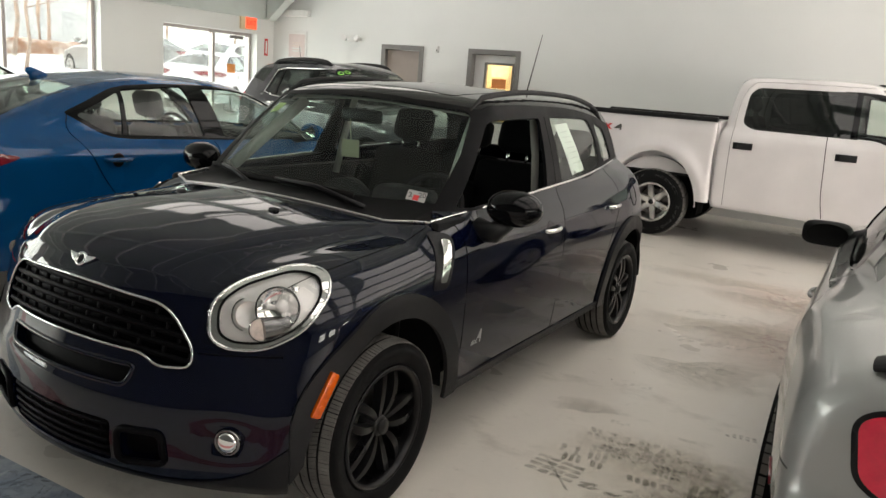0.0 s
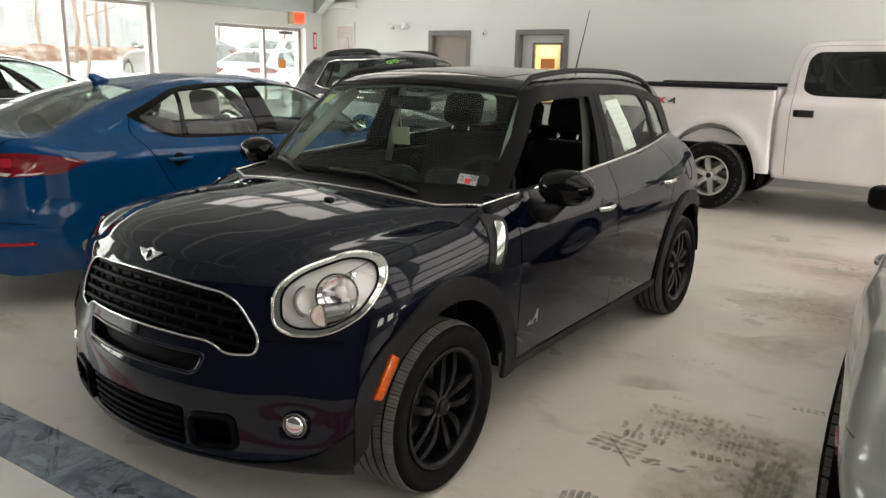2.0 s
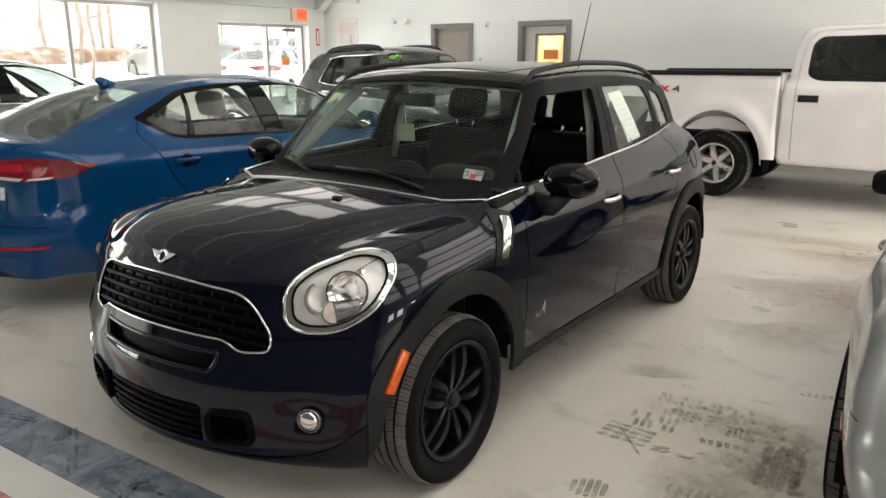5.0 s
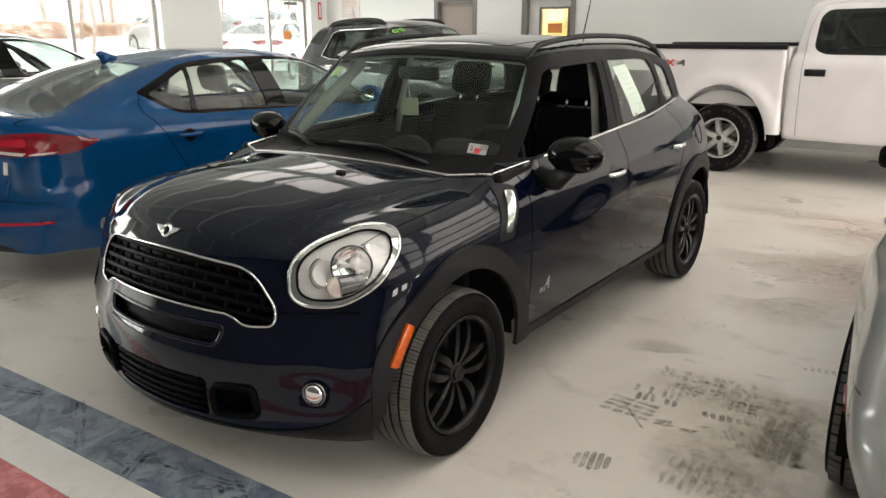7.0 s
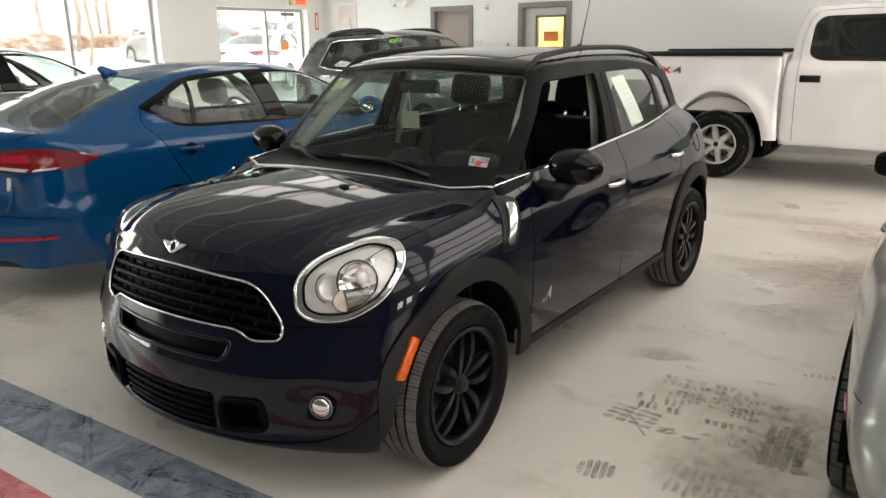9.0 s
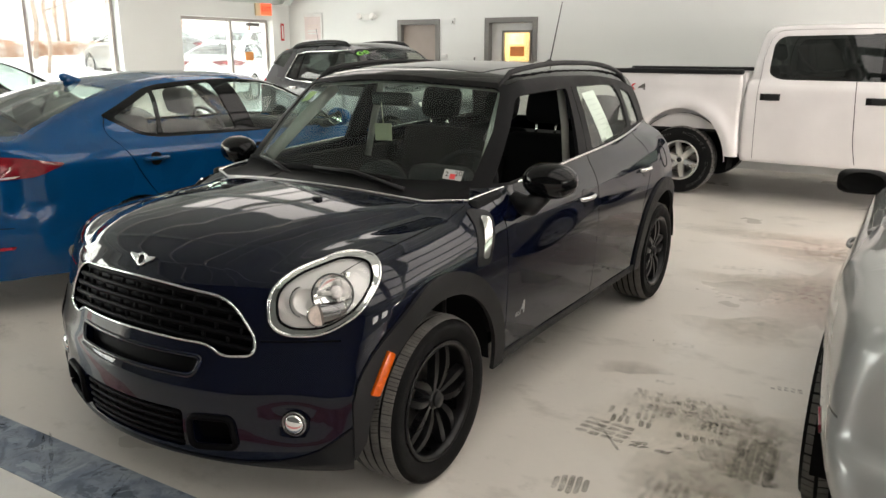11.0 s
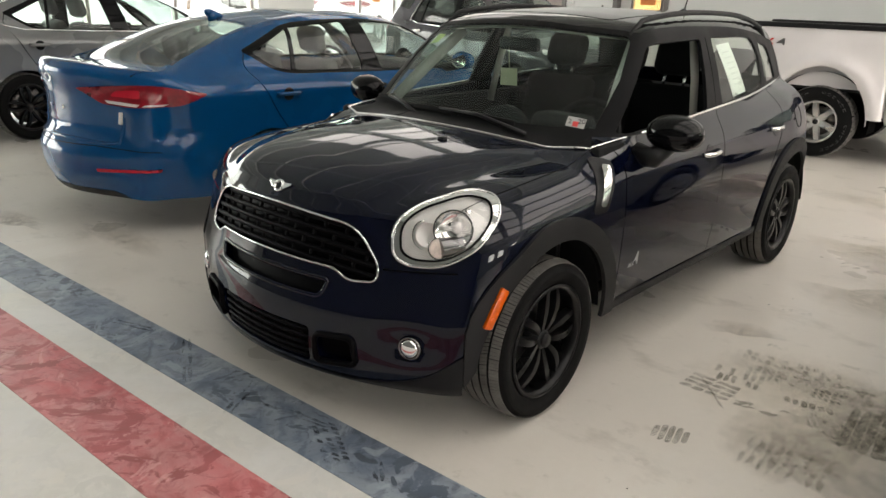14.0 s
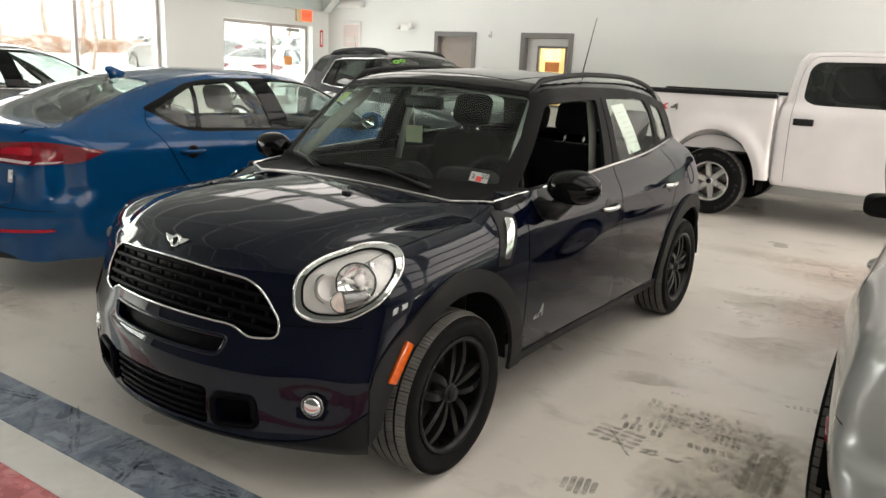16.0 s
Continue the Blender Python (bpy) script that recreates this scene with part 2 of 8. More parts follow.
# ---------------------------------------------------------------- mesh helpers
def smoothed(bm, angle=35):
    for f in bm.faces:
        f.smooth = True
    lim = radians(angle)
    for e in bm.edges:
        if len(e.link_faces) == 2 and e.calc_face_angle(0.0) > lim:
            e.smooth = False


def part(name, bm, material, parent=None, label="", angle=35):
    """One mesh object out of a bmesh, under its thing."""
    smoothed(bm, angle)
    me = bpy.data.meshes.new(name)
    bm.to_mesh(me)
    bm.free()
    me.materials.append(material)
    ob = new(name, me)
    if parent is not None:
        ob.parent = parent
    return tagged(ob, label) if label else ob


def thing(name, label, category, m=None, group="", kind=""):
    ob = new(name)
    ob.matrix_basis = m or Matrix()
    ob.empty_display_size = 0.1
    return tagged(ob, label, category, group, kind)


def box(bm, lo, hi, bevel=0.0, seg=2, m=None):
    ret = bmesh.ops.create_cube(bm, size=1.0)
    vs = ret["verts"]
    for v in vs:
        v.co = Vector([lo[i] + (v.co[i] + 0.5) * (hi[i] - lo[i]) for i in range(3)])
    if bevel > 0:
        es = list({e for v in vs for e in v.link_edges})
        r = bmesh.ops.bevel(bm, geom=es, offset=bevel, segments=seg, profile=0.5, affect="EDGES", clamp_overlap=True)
        vs = list({v for f in r["faces"] for v in f.verts} | {v for v in vs if v.is_valid})
    if m is not None:
        bmesh.ops.transform(bm, matrix=m, verts=[v for v in vs if v.is_valid])
    return bm


def boxed(lo, hi, bevel=0.0, seg=2, m=None):
    return box(bmesh.new(), lo, hi, bevel, seg, m)


def tube(bm, pts, radii, n=10, cap=True, flat=1.0, up=(0, 0, 1)):
    """A tube along a line of points; flat squeezes it along up."""
    pts = [Vector(p) for p in pts]
    if not hasattr(radii, "__len__"):
        radii = [radii] * len(pts)
    rings, upv = [], Vector(up)
    for i, p in enumerate(pts):
        d = (pts[min(i + 1, len(pts) - 1)] - pts[max(i - 1, 0)]).normalized()
        a = d.cross(upv)
        a = a.normalized() if a.length > 1e-4 else d.orthogonal().normalized()
        b = a.cross(d).normalized()
        rings.append([bm.verts.new(p + radii[i] * (math.cos(k * math.tau / n) * a + flat * math.sin(k * math.tau / n) * b)) for k in range(n)])
    for r, s in zip(rings, rings[1:]):
        for k in range(n):
            bm.faces.new((r[k], r[(k + 1) % n], s[(k + 1) % n], s[k]))
    if cap:
        bm.faces.new(rings[0][::-1])
        bm.faces.new(rings[-1])
    return bm


def lathe(bm, profile, n=48, axis="X", close=False):
    """Turn (radius, along) pairs round an axis."""
    rings = []
    for r, a in profile:
        ring = []
        for k in range(n):
            c, s = math.cos(k * math.tau / n) * r, math.sin(k * math.tau / n) * r
            ring.append(bm.verts.new({"X": (a, c, s), "Y": (c, a, s), "Z": (c, s, a)}[axis]))
        rings.append(ring)
    pairs = list(zip(rings, rings[1:])) + ([(rings[-1], rings[0])] if close else [])
    for r, s in pairs:
        for k in range(n):
            bm.faces.new((r[k], r[(k + 1) % n], s[(k + 1) % n], s[k]))
    return bm


def prism(bm, outline, lo, hi, axis="X", bevel=0.0):
    """A closed outline pushed along an axis; outline in the two other axes, in order."""
    put = {"X": lambda p, a: (a, p[0], p[1]), "Y": lambda p, a: (p[0], a, p[1]), "Z": lambda p, a: (p[0], p[1], a)}[axis]
    a = [bm.verts.new(put(p, lo)) for p in outline]
    b = [bm.verts.new(put(p, hi)) for p in outline]
    fs = [bm.faces.new(a[::-1]), bm.faces.new(b)]
    for k in range(len(a)):
        fs.append(bm.faces.new((a[k], a[(k + 1) % len(a)], b[(k + 1) % len(a)], b[k])))
    bmesh.ops.recalc_face_normals(bm, faces=fs)
    if bevel:
        es = list(fs[0].edges) + list(fs[1].edges)
        bmesh.ops.bevel(bm, geom=es, offset=bevel, segments=2, profile=0.5, affect="EDGES", clamp_overlap=True)
    return bm


def rounded(pts, r, n=5):
    """A closed outline with its corners rounded; r one radius or one for each corner."""
    out, k = [], len(pts)
    for i in range(k):
        p, a, b = (np.array(pts[j % k], float) for j in (i, i - 1, i + 1))
        rr = r[i] if hasattr(r, "__len__") else r
        u, v = a - p, b - p
        lu, lv = np.linalg.norm(u), np.linalg.norm(v)
        d = min(rr, 0.49 * lu, 0.49 * lv)
        if d < 1e-4:
            out.append(tuple(p))
            continue
        s, e = p + u / lu * d, p + v / lv * d
        for j in range(n + 1):
            w = j / n
            out.append(tuple((1 - w) ** 2 * s + 2 * w * (1 - w) * p + w * w * e))
    return out


def ring_pts(cy, cz, r, a0=0, a1=360, n=40):
    return [(cy + r * math.cos(radians(a0 + (a1 - a0) * k / n)), cz + r * math.sin(radians(a0 + (a1 - a0) * k / n))) for k in range(n + (a1 - a0 < 360))]


def stroke(pts, w):
    """The outline of a line of that width."""
    p = np.array(pts, float)
    d = np.gradient(p, axis=0)
    d /= np.linalg.norm(d, axis=1)[:, None] + 1e-9
    nrm = np.stack([-d[:, 1], d[:, 0]], 1) * w / 2
    return [tuple(q) for q in np.concatenate([p + nrm, (p - nrm)[::-1]])]


def curve(pts, n=12):
    """A smooth line through points."""
    p = np.array(pts, float)
    p = np.concatenate([[2 * p[0] - p[1]], p, [2 * p[-1] - p[-2]]])
    out = []
    for i in range(1, len(p) - 2):
        for k in range(n):
            t = k / n
            out.append(tuple(0.5 * (2 * p[i] + (p[i + 1] - p[i - 1]) * t + (2 * p[i - 1] - 5 * p[i] + 4 * p[i + 1] - p[i + 2]) * t * t
                                    + (3 * p[i] - p[i - 1] - 3 * p[i + 1] + p[i + 2]) * t ** 3)))
    return out + [tuple(p[-2])]


def knots(*pairs):
    """A smooth monotone-limited function through (at, value) pairs."""
    xs, ys = (np.array(v, float) for v in zip(*pairs))
    h, dl = np.diff(xs), np.diff(ys) / np.diff(xs)
    m = np.zeros(len(xs))
    m[0], m[-1] = dl[0], dl[-1]
    for i in range(1, len(xs) - 1):
        if dl[i - 1] * dl[i] > 0:
            a, b = 2 * h[i] + h[i - 1], h[i] + 2 * h[i - 1]
            m[i] = (a + b) / (a / dl[i - 1] + b / dl[i])

    def at(x):
        x = np.clip(np.asarray(x, float), xs[0], xs[-1])
        i = np.clip(np.searchsorted(xs, x) - 1, 0, len(h) - 1)
        t = (x - xs[i]) / h[i]
        return ((1 + 2 * t) * (1 - t) ** 2 * ys[i] + t * (1 - t) ** 2 * h[i] * m[i] + t * t * (3 - 2 * t) * ys[i + 1] + t * t * (t - 1) * h[i] * m[i + 1])
    return at


def smax(a, b, k):
    h = np.maximum(k - np.abs(a - b), 0) / k
    return np.maximum(a, b) + h * h * k / 4


def smin(a, b, k):
    return -smax(-a, -b, k)


def inside(poly, p):
    """Which of the points lie in the outline."""
    q = np.array(poly)
    x, y = p[:, 0][:, None], p[:, 1][:, None]
    x0, y0 = q[:, 0][None], q[:, 1][None]
    x1, y1 = np.roll(q[:, 0], -1)[None], np.roll(q[:, 1], -1)[None]
    c = ((y0 > y) != (y1 > y)) & (x < (x1 - x0) * (y - y0) / np.where(y1 == y0, 1e-12, y1 - y0) + x0)
    return c.sum(1) % 2 == 1


def finer(poly, step, closed=True):
    q = [np.array(p, float) for p in poly]
    out = []
    for a, b in zip(q, q[1:] + (q[:1] if closed else [])):
        n = max(1, int(np.linalg.norm(b - a) / step))
        out += [tuple(a + (b - a) * k / n) for k in range(n)]
    return out if closed else out + [tuple(q[-1])]


# ---------------------------------------------------------------- car bodies
class Shape:
    """A car's skin: a lower body and a cabin, each bounded by a front, a tail, a top and two sides, blended. Car looks along -y, left is +x."""

    def __init__(self, front, bow, tail, tbow, plan, flank, top, drop, screen, cabin, roof, rdrop, back, floor=0.18, edge=0.12, cedge=0.12, blend=0.05, extra=None, sbow=0.45, bbow=0.15, taper=None):
        self.front, self.bow, self.tail, self.tbow, self.plan, self.flank = front, bow, tail, tbow, plan, flank
        self.top, self.drop, self.screen, self.cabin, self.roof, self.rdrop, self.back = top, drop, screen, cabin, roof, rdrop, back
        self.floor, self.edge, self.cedge, self.blend, self.extra, self.sbow, self.bbow, self.taper = floor, edge, cedge, blend, extra, sbow, bbow, taper or (lambda y: 0.0)

    def at(self, p):
        x, y, z = np.abs(p[:, 0]), p[:, 1], p[:, 2]
        f1 = self.front(z) + self.bow * x * x - y
        f2 = y - (self.tail(z) - self.tbow * x * x)
        low = smax(smax(x - (self.plan(y) + self.flank(z)), z - (self.top(y) - self.drop(y) * x * x), self.edge), smax(f1, f2, 0.05), self.edge)
        low = smax(low, self.floor - z, 0.06)
        s = 0.75 * (self.screen(z) + self.sbow * x * x - y)
        b = 0.75 * (y - (self.back(z) - self.bbow * x * x))
        cab = smax(smax(x - self.cabin(z) - 0.02 * np.cos(np.clip(y, -2, 2)) - self.taper(y), z - (self.roof(y) - self.rdrop * x * x), self.cedge), smax(s, b, 0.05), self.cedge)
        f = smin(low, cab, self.blend)
        return f + self.extra(x, y, z) if self.extra else f

    def normal(self, p):
        g = np.stack([self.at(p + e) - self.at(p - e) for e in 0.004 * np.eye(3)], 1)
        return g / (np.linalg.norm(g, axis=1)[:, None] + 1e-9)

    def fall(self, p, d, reach=1.6):
        """From points outside along -d on to the skin."""
        p, d = np.array(p, float), np.array(d, float)
        d = np.broadcast_to(d / np.linalg.norm(d), p.shape) if d.ndim == 1 else d / np.linalg.norm(d, axis=1)[:, None]
        n = 90
        lo, hi, found = np.zeros(len(p)), np.full(len(p), float(reach)), np.zeros(len(p), bool)
        for k in range(n + 1):
            t = reach * k / n
            hit = (self.at(p - t * d) < 0) & ~found
            lo[hit], hi[hit], found = t - reach / n, t, found | hit
        for _ in range(16):
            m = (lo + hi) / 2
            ins = self.at(p - m[:, None] * d) < 0
            hi, lo = np.where(ins, m, hi), np.where(ins, lo, m)
        return p - hi[:, None] * d, found

    def seam(self, ctrl, n=10):
        """A line on the skin from rows of (x, y, z, dx, dy, dz): near points and the way out there."""
        c = np.array(ctrl, float)
        rows = np.concatenate([c[i] + (c[i + 1] - c[i]) * np.linspace(0, 1, n, endpoint=False)[:, None] for i in range(len(c) - 1)] + [c[-1:]])
        d = rows[:, 3:] / np.linalg.norm(rows[:, 3:], axis=1)[:, None]
        return self.fall(rows[:, :3] + 0.35 * d, d, 0.9)[0]


AX = {"x": (1, 2, 0), "y": (0, 2, 1), "z": (0, 1, 2)}


def skin(shape, loop, axis, sign, areas, step, offset=0.0):
    """Cut the skin seen along an axis into areas. loop: its rim in space; areas: (name, outline) in the two other axes, first match counts.
    Gives for each name its points, normals and faces."""
    i, j, k = AX[axis]
    rim = [(p[i], p[j]) for p in loop]
    lo, hi = np.min(rim, 0), np.max(rim, 0)
    gx, gy = np.meshgrid(np.arange(lo[0], hi[0], step), np.arange(lo[1], hi[1], step))
    gx = gx + (np.arange(gx.shape[0]) % 2)[:, None] * step / 2
    pts = np.stack([gx.ravel(), gy.ravel()], 1)
    pts = pts[inside(rim, pts)]
    verts, edges = [Vector(p) for p in pts], []
    outl = [rim] + [finer(o, step) for _, o in areas]
    # drop grid points that crowd the lines
    line = np.array([q for o in outl for q in o])
    if len(line):
        keep = np.ones(len(pts), bool)
        for c in range(0, len(pts), 500):
            dd = ((pts[c:c + 500, None] - line[None]) ** 2).sum(2).min(1)
            keep[c:c + 500] = dd > (0.35 * step) ** 2
        verts = [Vector(p) for p in pts[keep]]
    for o in outl:
        s = len(verts)
        verts += [Vector(q) for q in o]
        edges += [(s + a, s + (a + 1) % len(o)) for a in range(len(o))]
    from mathutils import geometry
    v2, _, faces, _, _, _ = geometry.delaunay_2d_cdt(verts, edges, [], 0, 1e-5)
    v2 = np.array([tuple(v) for v in v2])
    tri = np.array([f for f in faces if len(f) == 3])
    mid = v2[tri].mean(1)
    ok = inside(rim, mid)
    tri, mid = tri[ok], mid[ok]
    cls = np.full(len(tri), -1)
    for a in range(len(areas) - 1, -1, -1):
        cls[inside(areas[a][1], mid)] = a
    p3 = np.zeros((len(v2), 3))
    p3[:, i], p3[:, j], p3[:, k] = v2[:, 0], v2[:, 1], sign * 3.2
    d = np.zeros(3)
    d[k] = sign
    pos, found = shape.fall(p3, d, 4.0) if axis == "y" else shape.fall(p3, d, 3.3)
    # rim points keep their place on the seam
    loop = np.array(loop)
    for c in range(0, len(v2), 500):
        dd = ((v2[c:c + 500, None] - loop[None][:, :, [i, j]]) ** 2).sum(2)
        near = dd.argmin(1)
        on = dd.min(1) < 1e-7
        pos[c:c + 500][on] = loop[near[on]]
        found[c:c + 500] |= on
    ok = found[tri].all(1)
    tri, cls = tri[ok], cls[ok]
    nor = shape.normal(pos)
    out = {}
    for a in sorted(set(cls)):
        t = tri[cls == a]
        a3 = pos[t]
        flip = (np.cross(a3[:, 1] - a3[:, 0], a3[:, 2] - a3[:, 0]) * nor[t[:, 0]]).sum(1) < 0
        t[flip] = t[flip][:, ::-1]
        used, inv = np.unique(t, return_inverse=True)
        key = areas[a][0] if a >= 0 else "rest"
        P, N, T = pos[used], nor[used], inv.reshape(t.shape)
        if key in out:
            q = out[key]
            out[key] = (np.concatenate([q[0], P]), np.concatenate([q[1], N]), np.concatenate([q[2], T + len(q[0])]))
        else:
            out[key] = (P, N, T)
    return out


def panel(name, data, material, parent, label="", lift=0.0, rim=0.012, mirror=False):
    """A sheet out of skin(), with a turned-in rim, as one part."""
    P, N, T = data
    P = P + lift * N
    if mirror:
        P, N, T = P * (-1, 1, 1), N * (-1, 1, 1), T[:, ::-1]
    n = len(P)
    edges = {}
    for t in T:
        for a, b in ((t[0], t[1]), (t[1], t[2]), (t[2], t[0])):
            edges[(a, b)] = 1
    border = [(a, b) for a, b in edges if (b, a) not in edges]
    bv = sorted({v for e in border for v in e})
    low = {v: n + q for q, v in enumerate(bv)}
    verts = np.concatenate([P, P[bv] - rim * N[bv]]) if bv else P
    faces = [tuple(t) for t in T.tolist()] + [(b, a, low[a], low[b]) for a, b in border]
    me = bpy.data.meshes.new(name)
    me.from_pydata(verts.tolist(), [], faces)
    me.update()
    loops = []
    for f in faces:
        if len(f) == 3:
            loops += [tuple(N[v]) for v in f]
        else:
            q = Vector(verts[f[1]] - verts[f[0]]).cross(Vector(verts[f[2]] - verts[f[0]]))
            q = tuple(q.normalized()) if q.length > 1e-9 else (0, 0, 1)
            loops += [q] * 4
    for p in me.polygons:
        p.use_smooth = True
    if len(loops) == len(me.loops):
        me.normals_split_custom_set(loops)
    me.materials.append(material)
    ob = new(name, me)
    ob.parent = parent
    return tagged(ob, label) if label else ob


def patch(shape, centre, way, outline, step, lift=0.0, up=(0, 0, 1), areas=()):
    """Like skin(), but seen along any way out from a centre; outline and areas in metres to the right and up as seen from outside."""
    w = np.array(way, float)
    w /= np.linalg.norm(w)
    r = np.cross(up, w)
    r /= np.linalg.norm(r)
    u = np.cross(w, r)
    lo, hi = np.min(outline, 0), np.max(outline, 0)
    gx, gy = np.meshgrid(np.arange(lo[0], hi[0], step), np.arange(lo[1], hi[1], step))
    pts = np.stack([gx.ravel(), gy.ravel()], 1)
    pts = pts[inside(outline, pts)]
    outl = [finer(outline, step)] + [finer(o, step) for _, o in areas]
    line = np.array([q for o in outl for q in o])
    if len(pts):
        pts = pts[((pts[:, None] - line[None]) ** 2).sum(2).min(1) > (0.35 * step) ** 2]
    verts, edges = [Vector(p) for p in pts], []
    for o in outl:
        s = len(verts)
        verts += [Vector(q) for q in o]
        edges += [(s + a, s + (a + 1) % len(o)) for a in range(len(o))]
    from mathutils import geometry
    v2, _, faces, _, _, _ = geometry.delaunay_2d_cdt(verts, edges, [], 0, 1e-5)
    v2 = np.array([tuple(v) for v in v2])
    tri = np.array([f for f in faces if len(f) == 3])
    mid = v2[tri].mean(1)
    ok = inside(outline, mid)
    tri, mid = tri[ok], mid[ok]
    p3 = np.array(centre, float) + v2[:, :1] * r + v2[:, 1:] * u + 0.5 * w
    pos, found = shape.fall(p3, w, 1.2)
    nor = shape.normal(pos)
    tri2 = tri[found[tri].all(1)]
    cls = np.full(len(tri2), -1)
    mid = v2[tri2].mean(1)
    for a in range(len(areas) - 1, -1, -1):
        cls[inside(areas[a][1], mid)] = a
    out = {}
    for a in sorted(set(cls)):
        t = tri2[cls == a].copy()
        a3 = pos[t]
        flip = (np.cross(a3[:, 1] - a3[:, 0], a3[:, 2] - a3[:, 0]) * nor[t[:, 0]]).sum(1) < 0
        t[flip] = t[flip][:, ::-1]
        used, inv = np.unique(t, return_inverse=True)
        out[areas[a][0] if a >= 0 else "rest"] = (pos[used] + lift * nor[used], nor[used], inv.reshape(t.shape))
    return out


def on_skin(shape, centre, way, pts, lift=0.0, up=(0, 0, 1)):
    """A line drawn on the skin as seen from outside along a way."""
    w = np.array(way, float)
    w /= np.linalg.norm(w)
    r = np.cross(up, w)
    r /= np.linalg.norm(r)
    u = np.cross(w, r)
    q = np.array(pts, float)
    p3 = np.array(centre, float) + q[:, :1] * r + q[:, 1:] * u + 0.5 * w
    pos, _ = shape.fall(p3, w, 1.2)
    return pos + lift * shape.normal(pos)


def mirrored(pts):
    return [tuple(np.array(p) * (-1, 1, 1)) for p in pts]
# ---------------------------------------------------------------- the showroom
XL, XR, YB, YF = -8.6, 9.2, 7.75, -8.5
EAVE, PITCH, RIDGE = 2.86, 0.45, 0.3
TH = 0.32


def structure(name, bm, material, label, parent=None, angle=35):
    ob = part(name, bm, material, parent, "", angle)
    return tagged(ob, label, name.rstrip("_0123456789"), kind="structure")


def roof_at(x):
    return EAVE + PITCH * ((x - XL) if x < RIDGE else (2 * RIDGE - x - XL))


structure("floor", boxed((XL - TH, YF - TH, -0.15), (XR + TH, YB + TH, 0)), FLOOR, "worn off-white sealed concrete showroom floor")

# left wall: a shop window, a pier, a glazed entrance
bm = bmesh.new()
openings = [(-7.6, -3.2, 0.42, 2.40), (-2.75, 4.04, 0.42, 2.40), (5.19, 7.31, 0.0, 2.17)]
edges_y = [YF] + [v for o in openings for v in o[:2]] + [YB]
for k in range(0, len(edges_y), 2):
    box(bm, (XL - TH, edges_y[k], 0), (XL, edges_y[k + 1], EAVE))
for y0, y1, z0, z1 in openings:
    if z0 > 0:
        box(bm, (XL - TH, y0, 0), (XL, y1, z0))
    box(bm, (XL - TH, y0, z1), (XL, y1, EAVE))
structure("wall_west", bm, WALL, "white painted wall with large shop windows")


def shop_window(name, y0, y1, z0, z1, mullions, label):
    ob = thing(name, label, "window", pose(XL - 0.21, 0, 0), kind="structure")
    f = 0.055
    for n, lo, hi in (("window_sill", (-0.05, y0, z0), (0.06, y1, z0 + f)), ("window_head", (-0.05, y0, z1 - f), (0.06, y1, z1)),
                      ("window_jamb", (-0.05, y0, z0 + f), (0.06, y0 + f, z1 - f)), ("window_jamb", (-0.05, y1 - f, z0 + f), (0.06, y1, z1 - f))):
        part(n, boxed(lo, hi, 0.004, 1), BRONZE, ob)
    cuts = [y0 + f] + list(mullions) + [y1 - f]
    for a in mullions:
        part("mullion", boxed((-0.05, a - f / 2, z0 + f), (0.06, a + f / 2, z1 - f), 0.004, 1), BRONZE, ob)
    for a, b in zip(cuts, cuts[1:]):
        p = part("pane", boxed((-0.003, a, z0 + f), (0.003, b, z1 - f)), PANE, ob)
        p.visible_shadow = False
    return ob


shop_window("window_1", -2.75, 4.04, 0.42, 2.40, (-1.3, 0.0, 1.32, 2.65), "wide shop window in metal frames")
# window_2 is unseen, assumed to continue the row
shop_window("window_2", -7.6, -3.2, 0.42, 2.40, (-6.1, -4.6), "wide shop window in metal frames")
door = shop_window("door_1", 5.19, 7.31, 0.0, 2.17, (6.40,), "glazed entrance door with fixed side light")
part("push_bar", tube(bmesh.new(), [(0.10, 6.5, 1.02), (0.10, 7.2, 1.02)], 0.016), BRONZE, door)
part("door_closer", boxed((0.06, 6.75, 2.04), (0.13, 7.05, 2.10), 0.01), FRAME, door)

# back wall with two doorways
D1, D2 = (-5.90, -5.15), (-4.12, -3.30)
bm = bmesh.new()
cuts = [XL - TH, D1[0], D1[1], D2[0], D2[1], XR + TH]
for k in range(0, 6, 2):
    prism(bm, [(cuts[k], 0), (cuts[k + 1], 0)] + [(x, roof_at(x)) for x in ([cuts[k + 1], RIDGE, cuts[k]] if cuts[k] < RIDGE < cuts[k + 1] else [cuts[k + 1], cuts[k]])], YB, YB + TH, "Y")
for a, b in (D1, D2):
    prism(bm, [(a, 2.06), (b, 2.06), (b, roof_at(b)), (a, roof_at(a))], YB, YB + TH, "Y")
structure("wall_north", bm, WALL, "tall plain white painted wall")


def door_frame(name, x0, x1, label):
    ob = thing(name, label, "door", pose(0, YB, 0), kind="structure")
    for n, lo, hi in (("jamb", (x0 - 0.07, -0.025, 0), (x0 + 0.012, TH, 2.06)), ("jamb", (x1 - 0.012, -0.025, 0), (x1 + 0.07, TH, 2.06)), ("lintel", (x0 - 0.07, -0.025, 2.048), (x1 + 0.07, TH, 2.13))):
        part(n, boxed(lo, hi, 0.006, 1), FRAME, ob)
    return ob


